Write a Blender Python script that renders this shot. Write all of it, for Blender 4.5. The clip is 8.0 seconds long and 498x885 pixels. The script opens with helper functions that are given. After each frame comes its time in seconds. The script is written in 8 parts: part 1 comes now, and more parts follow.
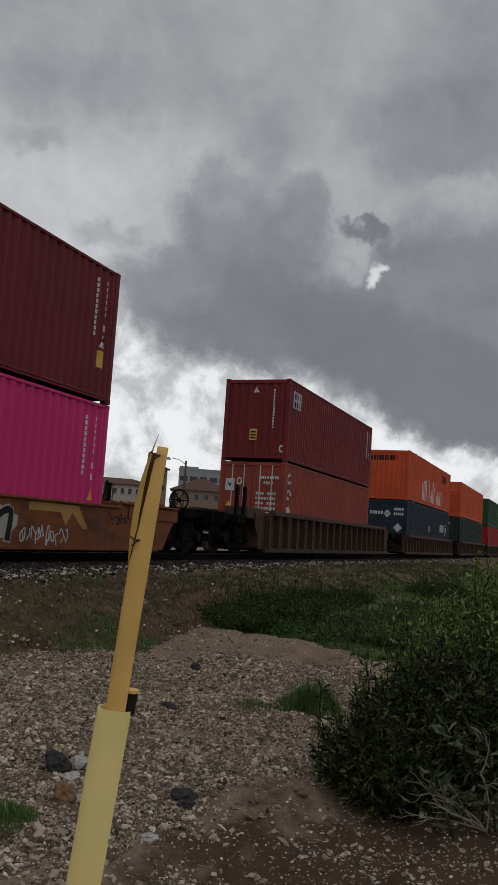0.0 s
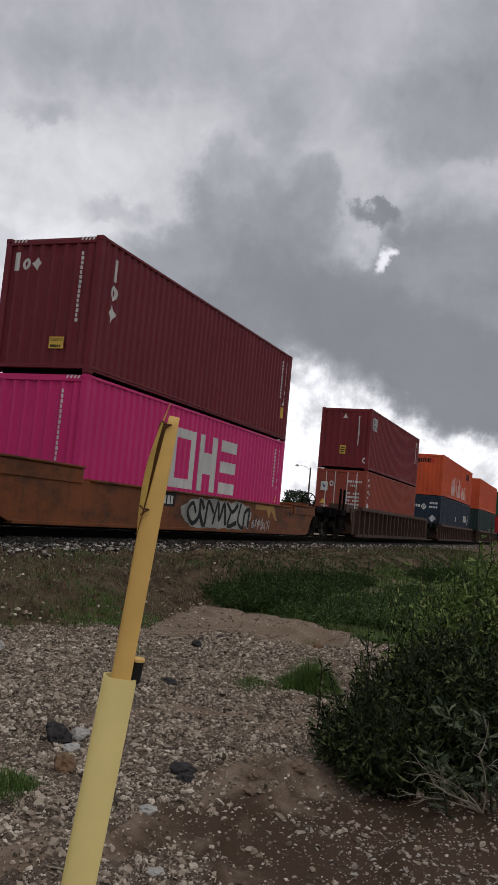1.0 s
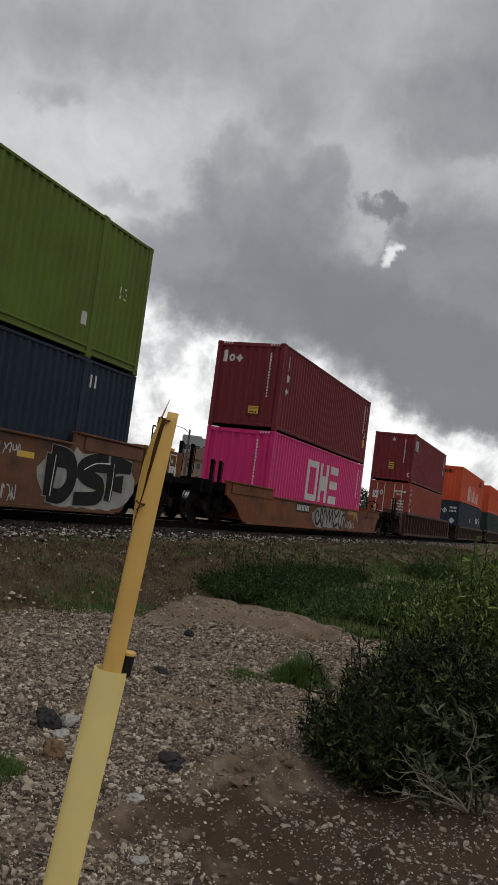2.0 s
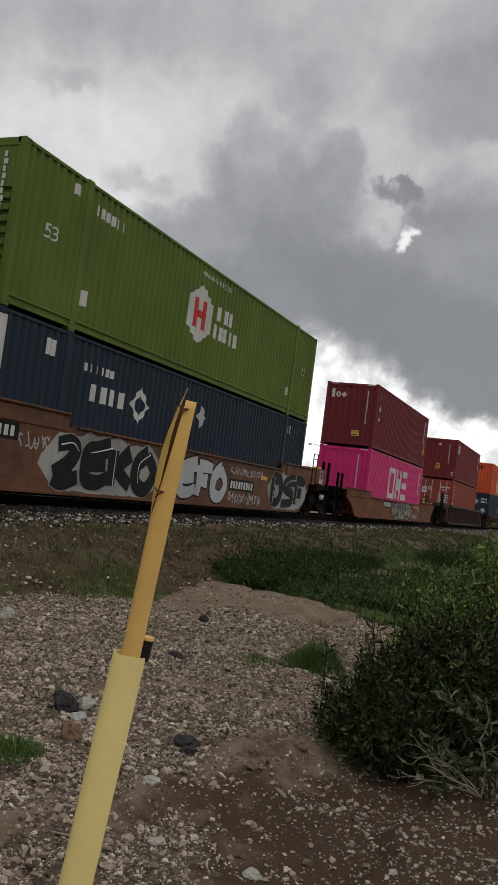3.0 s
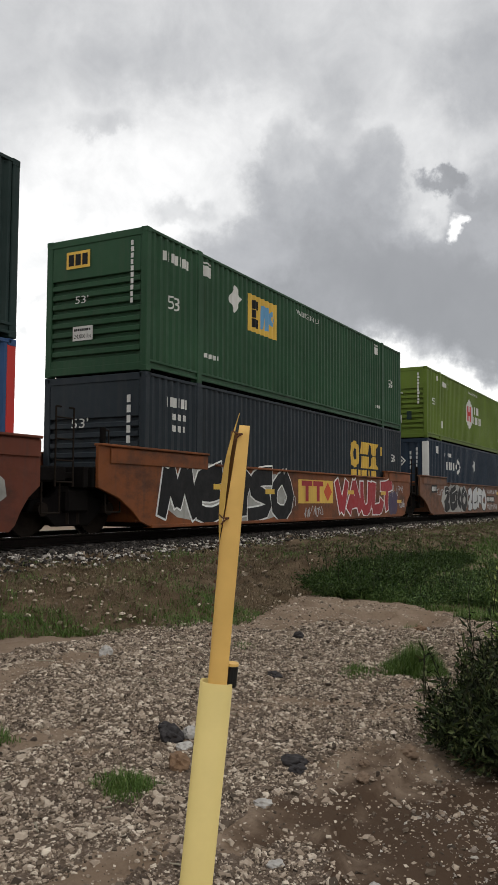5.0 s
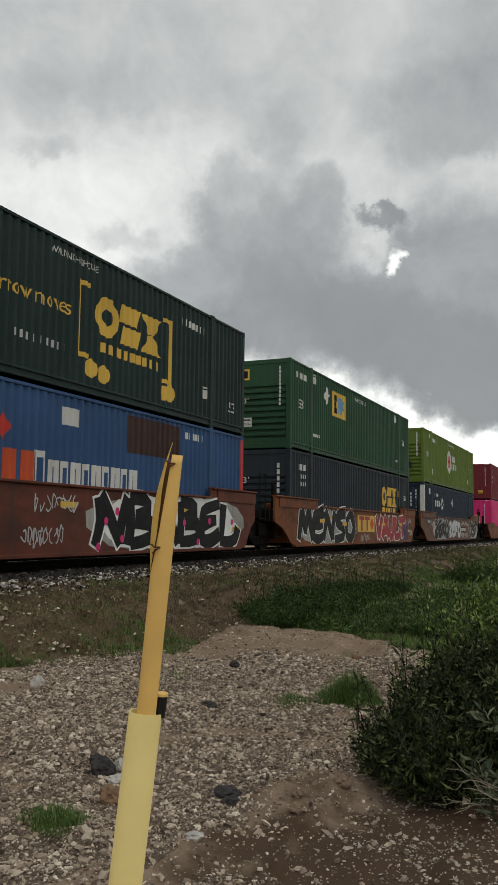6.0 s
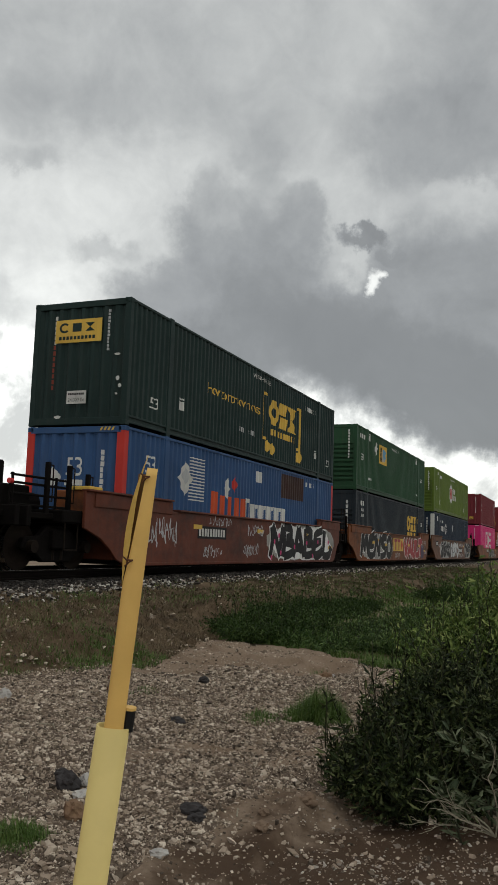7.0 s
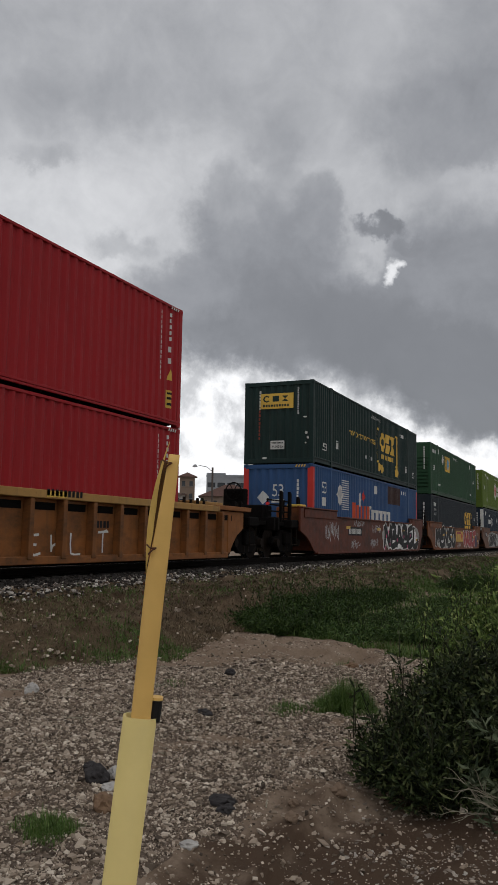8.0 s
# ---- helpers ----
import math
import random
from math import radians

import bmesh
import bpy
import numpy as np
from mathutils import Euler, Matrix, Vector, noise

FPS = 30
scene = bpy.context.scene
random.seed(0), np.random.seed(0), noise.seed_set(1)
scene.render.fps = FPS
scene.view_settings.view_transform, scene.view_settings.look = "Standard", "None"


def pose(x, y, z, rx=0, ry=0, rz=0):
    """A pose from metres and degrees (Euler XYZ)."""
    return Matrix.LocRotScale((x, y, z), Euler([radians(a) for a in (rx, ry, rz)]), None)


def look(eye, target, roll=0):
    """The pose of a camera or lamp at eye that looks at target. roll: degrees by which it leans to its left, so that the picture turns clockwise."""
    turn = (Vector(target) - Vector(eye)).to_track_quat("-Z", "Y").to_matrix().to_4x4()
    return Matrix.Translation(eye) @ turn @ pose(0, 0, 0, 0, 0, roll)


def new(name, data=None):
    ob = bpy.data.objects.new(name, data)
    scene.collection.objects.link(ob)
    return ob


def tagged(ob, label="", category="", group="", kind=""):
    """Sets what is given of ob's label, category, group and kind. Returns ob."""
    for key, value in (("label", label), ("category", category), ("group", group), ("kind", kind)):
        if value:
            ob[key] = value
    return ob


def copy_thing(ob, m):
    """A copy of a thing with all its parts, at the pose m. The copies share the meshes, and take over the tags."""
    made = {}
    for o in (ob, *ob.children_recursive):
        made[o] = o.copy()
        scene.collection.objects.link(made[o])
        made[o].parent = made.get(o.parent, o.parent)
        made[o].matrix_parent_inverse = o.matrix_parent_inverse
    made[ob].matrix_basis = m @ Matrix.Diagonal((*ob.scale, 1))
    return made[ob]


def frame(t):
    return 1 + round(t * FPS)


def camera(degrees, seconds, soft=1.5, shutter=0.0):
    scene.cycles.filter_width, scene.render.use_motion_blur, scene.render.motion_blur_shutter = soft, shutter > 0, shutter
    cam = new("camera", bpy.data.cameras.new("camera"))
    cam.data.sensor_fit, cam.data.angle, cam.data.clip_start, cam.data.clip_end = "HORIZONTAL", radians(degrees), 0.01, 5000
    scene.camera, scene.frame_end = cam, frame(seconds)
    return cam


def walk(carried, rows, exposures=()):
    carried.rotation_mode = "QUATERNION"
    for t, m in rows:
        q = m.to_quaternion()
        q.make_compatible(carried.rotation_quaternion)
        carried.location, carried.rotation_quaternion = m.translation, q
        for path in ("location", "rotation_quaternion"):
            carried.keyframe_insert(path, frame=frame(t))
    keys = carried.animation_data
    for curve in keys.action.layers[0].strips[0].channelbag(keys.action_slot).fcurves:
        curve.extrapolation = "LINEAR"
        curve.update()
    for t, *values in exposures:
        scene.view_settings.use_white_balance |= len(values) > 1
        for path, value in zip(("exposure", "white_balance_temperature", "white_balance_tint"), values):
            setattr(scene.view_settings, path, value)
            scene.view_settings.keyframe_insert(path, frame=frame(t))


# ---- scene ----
cam = camera(33.0, 8.0, soft=1.0)

# The camera is held by hand beside the track: it turns a lot and hardly moves.
PATH = [
    (0, (0.013, 0.017, 1.497), (9.232, 3.737, 2.580), 3.80),
    (0.5, (-0.006, 0.010, 1.500), (9.239, 3.665, 2.580), 3.77),
    (1, (0.020, 0.035, 1.476), (9.247, 3.794, 2.337), 5.24),
    (1.5, (0.022, 0.031, 1.485), (9.275, 3.727, 2.331), 6.78),
    (3, (-0.003, 0.032, 1.496), (9.195, 3.915, 2.061), 7.35),
    (3.5, (0.007, 0.030, 1.498), (9.103, 4.137, 2.127), 6.70),
    (4, (-0.022, -0.006, 1.517), (8.528, 5.137, 2.187), 2.62),
    (4.5, (0.003, 0.001, 1.508), (8.662, 4.962, 2.148), 1.55),
    (6, (-0.008, -0.031, 1.512), (9.084, 4.006, 2.530), 0.63),
    (6.5, (-0.017, -0.031, 1.514), (9.186, 3.711, 2.653), 2.26),
    (7, (-0.014, -0.034, 1.512), (9.171, 3.734, 2.715), 1.95),
    (7.5, (-0.004, -0.030, 1.501), (9.110, 3.922, 2.646), 1.19),
    (8, (0.018, -0.017, 1.496), (9.115, 3.984, 2.614), 0.94),
]
walk(cam, [(t, look(eye, target, roll)) for t, eye, target, roll in PATH],
     exposures=[(0.0, 0.32, 6400, 10), (0.5, 0.57, 6380, 12), (1.0, 0.7, 6350, 13), (1.5, 0.56, 6450, 10), (3.0, 0.74, 6600, 10), (3.5, 1.12, 6650, 11), (4.0, 1.22, 6650, 11),
                (4.5, 1.27, 6600, 11), (6.0, 1.02, 6680, 6), (6.5, 0.88, 6640, 6), (7.0, 0.83, 6600, 6), (7.5, 0.6, 6500, 8), (8.0, 0.62, 6420, 11)])

# ---- light: a heavy broken overcast ----
sun_turn = look((-5.0, -6.0, 11.0), (0, 0, 0))
sun_data = bpy.data.lights.new("sun", "SUN")
sun_data.energy, sun_data.angle, sun_data.color = 0.3, radians(35), (1.0, 0.96, 0.9)
sun = new("sun", sun_data)
sun.matrix_world = sun_turn

# Cloud masses from back to front: azimuth, elevation, half widths (degrees), radiance, edge softness, cover.
CLOUDS_BACK = [(35.0, 31.0, 13.0, 4.0, 0.27, 0.5, 0.7), (41.0, 12.5, 11.0, 8.0, 0.5, 0.4, 1.0), (24.0, 31.8, 18.0, 4.2, 0.28, 0.6, 0.7), (33.2, 27.6, 7.4, 2.3, 0.24, 0.6, 0.6),
               (35.3, 21.7, 9.5, 3.6, 0.41, 0.7, 0.85), (28.9, 23.7, 4.6, 3.1, 0.38, 0.6, 0.75), (16.5, 23.8, 5.0, 3.5, 0.34, 0.6, 0.8), (6.3, 30.5, 5.4, 4.2, 0.2, 0.6, 0.7),
               (9.2, 26.8, 6.0, 3.4, 0.18, 0.5, 0.8), (7.4, 22.9, 3.0, 0.9, 0.33, 0.6, 0.7), (8.7, 16.7, 8.0, 5.4, 0.17, 0.4, 0.92), (32.8, 19.0, 2.0, 0.9, 0.28, 0.5, 0.75),
               (38.2, 24.3, 2.2, 0.8, 0.26, 0.5, 0.7), (41.0, 15.2, 3.0, 1.4, 0.38, 0.4, 0.8), (38.5, 10.4, 3.4, 1.1, 0.4, 0.4, 0.8)]
CLOUDS_FRONT = [(22.6, 14.8, 8.8, 4.0, 0.152, 0.3, 0.95), (28.0, 16.6, 3.4, 2.2, 0.2, 0.4, 0.85), (23.0, 19.9, 5.3, 4.2, 0.188, 0.24, 0.9), (25.4, 23.0, 1.8, 1.9, 0.25, 0.4, 0.75),
                (22.0, 25.2, 1.8, 2.9, 0.25, 0.4, 0.85), (19.3, 21.6, 2.1, 2.7, 0.21, 0.28, 0.85), (21.5, 17.5, 3.0, 2.2, 0.155, 0.6, 0.6), (15.7, 19.3, 0.8, 1.3, 0.36, 0.6, 0.6),
                (14.3, 17.9, 0.55, 0.75, 0.56, 0.5, 0.9), (14.8, 20.7, 1.7, 0.6, 0.15, 0.35, 0.95), (12.9, 18.2, 0.7, 0.5, 0.18, 0.4, 0.8), (13.1, 19.7, 1.2, 0.5, 0.17, 0.4, 0.8)]


def build_world():
    world = bpy.data.worlds.new("overcast_sky")
    world.use_nodes = True
    scene.world = world
    nt = world.node_tree
    nt.nodes.clear()
    n, ln = nt.nodes.new, nt.links.new

    def m(op, a, b=None, c=None):
        node = n("ShaderNodeMath")
        node.operation = op
        for i, v in enumerate((a, b, c)):
            if v is None:
                continue
            if isinstance(v, (int, float)):
                node.inputs[i].default_value = v
            else:
                ln(v, node.inputs[i])
        return node.outputs[0]

    def step(v, lo, hi):
        node = n("ShaderNodeMapRange")
        node.interpolation_type = "SMOOTHSTEP"
        node.inputs[1].default_value, node.inputs[2].default_value = lo, hi
        ln(v, node.inputs[0])
        return node.outputs[0]

    def blend(f, a, b):
        return m("ADD", m("MULTIPLY", a, m("SUBTRACT", 1.0, f)), m("MULTIPLY", b, f))

    co = n("ShaderNodeTexCoord")
    sep = n("ShaderNodeSeparateXYZ")
    ln(co.outputs["Generated"], sep.inputs[0])
    x, y, z = sep.outputs
    az = m("MULTIPLY", m("ARCTAN2", y, x), 57.2958)
    el = m("MULTIPLY", m("ARCSINE", z), 57.2958)

    def noise_at(scale, detail, rough, distort=0.0):
        t = n("ShaderNodeTexNoise")
        t.inputs["Scale"].default_value, t.inputs["Detail"].default_value, t.inputs["Roughness"].default_value = scale, detail, rough
        t.inputs["Distortion"].default_value = distort
        ln(co.outputs["Generated"], t.inputs["Vector"])
        return t

    warp = noise_at(11.0, 7.0, 0.58)
    ws = n("ShaderNodeSeparateColor")
    ln(warp.outputs["Color"], ws.inputs[0])
    curl = n("ShaderNodeSeparateColor")
    ln(noise_at(42.0, 6.0, 0.62).outputs["Color"], curl.inputs[0])

    def warped(v, i, wide, close):
        return m("ADD", v, m("ADD", m("MULTIPLY", m("SUBTRACT", ws.outputs[i], 0.5), wide), m("MULTIPLY", m("SUBTRACT", curl.outputs[i], 0.5), close)))
    azw, elw = warped(az, 0, 4.6, 2.4), warped(el, 1, 4.2, 2.2)
    broad = noise_at(4.0, 7.0, 0.55, 0.3).outputs[0]
    fine = noise_at(14.0, 8.0, 0.6, 0.4).outputs[0]
    level = m("ADD", 0.29, m("ADD", m("MULTIPLY", m("SUBTRACT", broad, 0.5), 0.34), m("MULTIPLY", m("SUBTRACT", fine, 0.5), 0.12)))
    level = m("MAXIMUM", level, 0.12)
    # the clear strip below the cloud base, all round the horizon; the base rises to one side
    base = m("ADD", 7.1, m("MULTIPLY", m("MAXIMUM", m("MINIMUM", m("SUBTRACT", az, 9.0), 20.0), -6.0), 0.36))
    strip = step(m("SUBTRACT", base, elw), -0.4, 1.1)

    def cloud(level, a, e, sa, se, value, soft, cover):
        dx = m("DIVIDE", m("SUBTRACT", azw, a), sa)
        dy = m("DIVIDE", m("SUBTRACT", elw, e), se)
        r = m("SQRT", m("ADD", m("MULTIPLY", dx, dx), m("MULTIPLY", dy, dy)))
        mask = m("MULTIPLY", step(m("SUBTRACT", 1.0, r), -soft, soft), cover)
        shade = m("MULTIPLY", m("ADD", 0.52, m("ADD", m("MULTIPLY", fine, 0.55), m("MULTIPLY", m("ADD", broad, curl.outputs[2]), 0.22))), value)
        return blend(mask, level, shade)

    for c in CLOUDS_BACK:
        level = cloud(level, *c)
    level = blend(strip, level, m("ADD", 0.4, m("MULTIPLY", step(m("ADD", m("MULTIPLY", fine, 0.75), m("MULTIPLY", curl.outputs[2], 0.25)), 0.4, 0.58), 0.3)))
    for c in CLOUDS_FRONT:
        level = cloud(level, *c)
    # the long dark cloud base
    dx = m("DIVIDE", m("SUBTRACT", azw, 6.0), 19.0)
    mid = m("SUBTRACT", m("SUBTRACT", elw, base), 3.6)
    dy = m("DIVIDE", mid, 4.2)
    r = m("SQRT", m("ADD", m("MULTIPLY", dx, dx), m("MULTIPLY", dy, dy)))
    level = blend(m("MULTIPLY", step(m("SUBTRACT", 1.0, r), -0.08, 0.3), 0.95), level, m("MULTIPLY", m("ADD", 0.7, m("MULTIPLY", broad, 0.6)), 0.148))
    level = m("MINIMUM", m("MAXIMUM", level, 0.07), 1.0)
    ramp = n("ShaderNodeValToRGB")
    ramp.color_ramp.elements[0].position, ramp.color_ramp.elements[0].color = 0.0, (0.0, 0.0, 0.0, 1)
    ramp.color_ramp.elements[1].position, ramp.color_ramp.elements[1].color = 1.0, (1.0, 1.0, 0.99, 1)
    mid_stop = ramp.color_ramp.elements.new(0.2)
    mid_stop.color = (0.193, 0.198, 0.208, 1)
    ln(level, ramp.inputs[0])
    sky = n("ShaderNodeTexSky")
    sky.sky_type, sky.sun_disc = "NISHITA", False
    sky.sun_elevation, sky.sun_rotation = radians(54), radians(220)
    dim = n("ShaderNodeVectorMath")
    dim.operation = "SCALE"
    dim.inputs["Scale"].default_value = 0.1
    ln(sky.outputs[0], dim.inputs[0])
    mix = n("ShaderNodeMix")
    mix.data_type = "RGBA"
    mix.inputs[0].default_value = 0.97
    ln(dim.outputs[0], mix.inputs[6])
    ln(ramp.outputs[0], mix.inputs[7])
    bg = n("ShaderNodeBackground")
    bg.inputs[1].default_value = SKY_STRENGTH
    ln(mix.outputs[2], bg.inputs[0])
    out = n("ShaderNodeOutputWorld")
    ln(bg.outputs[0], out.inputs[0])


SKY_STRENGTH = 1.0
build_world()


# ---- materials ----
def nodes_of(name):
    mt = bpy.data.materials.new(name)
    mt.use_nodes = True
    nt = mt.node_tree
    return mt, nt, nt.nodes["Principled BSDF"]


def noise_node(nt, scale, detail=4.0, rough=0.55, stretch=None, coord="Object"):
    co = nt.nodes.new("ShaderNodeTexCoord")
    src = co.outputs[coord]
    if stretch:
        mp = nt.nodes.new("ShaderNodeMapping")
        mp.inputs["Scale"].default_value = stretch
        nt.links.new(src, mp.inputs[0])
        src = mp.outputs[0]
    t = nt.nodes.new("ShaderNodeTexNoise")
    t.inputs["Scale"].default_value, t.inputs["Detail"].default_value, t.inputs["Roughness"].default_value = scale, detail, rough
    nt.links.new(src, t.inputs["Vector"])
    return t.outputs[0]


def ramp_node(nt, src, lo, hi, a, b):
    r = nt.nodes.new("ShaderNodeMapRange")
    for i, v in enumerate((lo, hi, a, b)):
        r.inputs[i + 1].default_value = v
    nt.links.new(src, r.inputs[0])
    return r.outputs[0]


def mix_node(nt, fac, a, b):
    mx = nt.nodes.new("ShaderNodeMix")
    mx.data_type = "RGBA"
    for i, v in ((0, fac), (6, a), (7, b)):
        if isinstance(v, (int, float)):
            mx.inputs[i].default_value = v
        elif isinstance(v, tuple):
            mx.inputs[i].default_value = (*v, 1)
        else:
            nt.links.new(v, mx.inputs[i])
    return mx.outputs[2]


def bump_node(nt, bsdf, src, strength, distance):
    b = nt.nodes.new("ShaderNodeBump")
    b.inputs["Strength"].default_value, b.inputs["Distance"].default_value = strength, distance
    nt.links.new(src, b.inputs["Height"])
    nt.links.new(b.outputs[0], bsdf.inputs["Normal"])


def scaled(c, k):
    return tuple(min(1.0, v * k) for v in c)


def paint(name, colour, rough=0.58, grime=0.3, rust=0.0, dirt=(0.09, 0.075, 0.06), fade=0.16, soot=0.0):
    """Painted steel: faded in broad patches, streaked downwards by rain, with a little rust."""
    mt, nt, bsdf = nodes_of(name)
    broad = noise_node(nt, 0.7, 5.0)
    c = mix_node(nt, ramp_node(nt, broad, 0.3, 0.7, 0, 1), scaled(colour, 1 - fade), scaled(colour, 1 + fade))
    streak = noise_node(nt, 1.0, 6.0, 0.6, (7.0, 7.0, 0.45))
    c = mix_node(nt, ramp_node(nt, streak, 0.5, 0.78, 0, grime), c, dirt)
    speck = noise_node(nt, 5.0, 8.0, 0.7)
    if soot > 0:
        c = mix_node(nt, ramp_node(nt, noise_node(nt, 1.1, 9.0, 0.68, (0.8, 1.0, 1.6)), 0.47, 0.66, 0, soot), c, scaled(dirt, 0.55))
    if rust > 0:
        c = mix_node(nt, ramp_node(nt, speck, 0.58, 0.68, 0, rust), c, (0.13, 0.05, 0.022))
    nt.links.new(c, bsdf.inputs["Base Color"])
    nt.links.new(ramp_node(nt, speck, 0.3, 0.7, rough - 0.08, rough + 0.14), bsdf.inputs["Roughness"])
    bsdf.inputs["Specular IOR Level"].default_value = 0.2
    bump_node(nt, bsdf, noise_node(nt, 3.0, 3.0), 0.12, 0.02)
    return mt


def plain(name, colour, rough=0.7, metal=0.0, scale=14.0, vary=0.25, bump=0.15, depth=0.004, spec=0.25):
    mt, nt, bsdf = nodes_of(name)
    a = noise_node(nt, scale, 6.0, 0.6)
    c = mix_node(nt, ramp_node(nt, a, 0.3, 0.7, 0, 1), scaled(colour, 1 - vary), scaled(colour, 1 + vary))
    nt.links.new(c, bsdf.inputs["Base Color"])
    bsdf.inputs["Roughness"].default_value, bsdf.inputs["Metallic"].default_value = rough, metal
    bsdf.inputs["Specular IOR Level"].default_value = spec
    if bump:
        bump_node(nt, bsdf, a, bump, depth)
    return mt


def island(name, colours, rough=0.8, scale=40.0, bump=0.3, depth=0.004, spec=0.3, dust=0.45, patch=None):
    """Many small loose pieces, each of a shade of its own."""
    mt, nt, bsdf = nodes_of(name)
    geo = nt.nodes.new("ShaderNodeNewGeometry")
    cr = nt.nodes.new("ShaderNodeValToRGB")
    els = cr.color_ramp.elements
    while len(els) < len(colours):
        els.new(0.5)
    for i, c in enumerate(colours):
        els[i].position, els[i].color = i / (len(colours) - 1), (*c, 1)
    nt.links.new(geo.outputs["Random Per Island"], cr.inputs[0])
    a = noise_node(nt, scale, 4.0)
    c = mix_node(nt, ramp_node(nt, a, 0.3, 0.75, 0, dust), cr.outputs[0], scaled(colours[0], 0.8))
    if patch:
        c = mix_node(nt, ramp_node(nt, noise_node(nt, 0.9, 5.0, 0.65), 0.42, 0.6, 0, 0.75), c, patch)
    nt.links.new(c, bsdf.inputs["Base Color"])
    bsdf.inputs["Roughness"].default_value = rough
    bsdf.inputs["Specular IOR Level"].default_value = spec
    if bump:
        bump_node(nt, bsdf, a, bump, depth)
    return mt


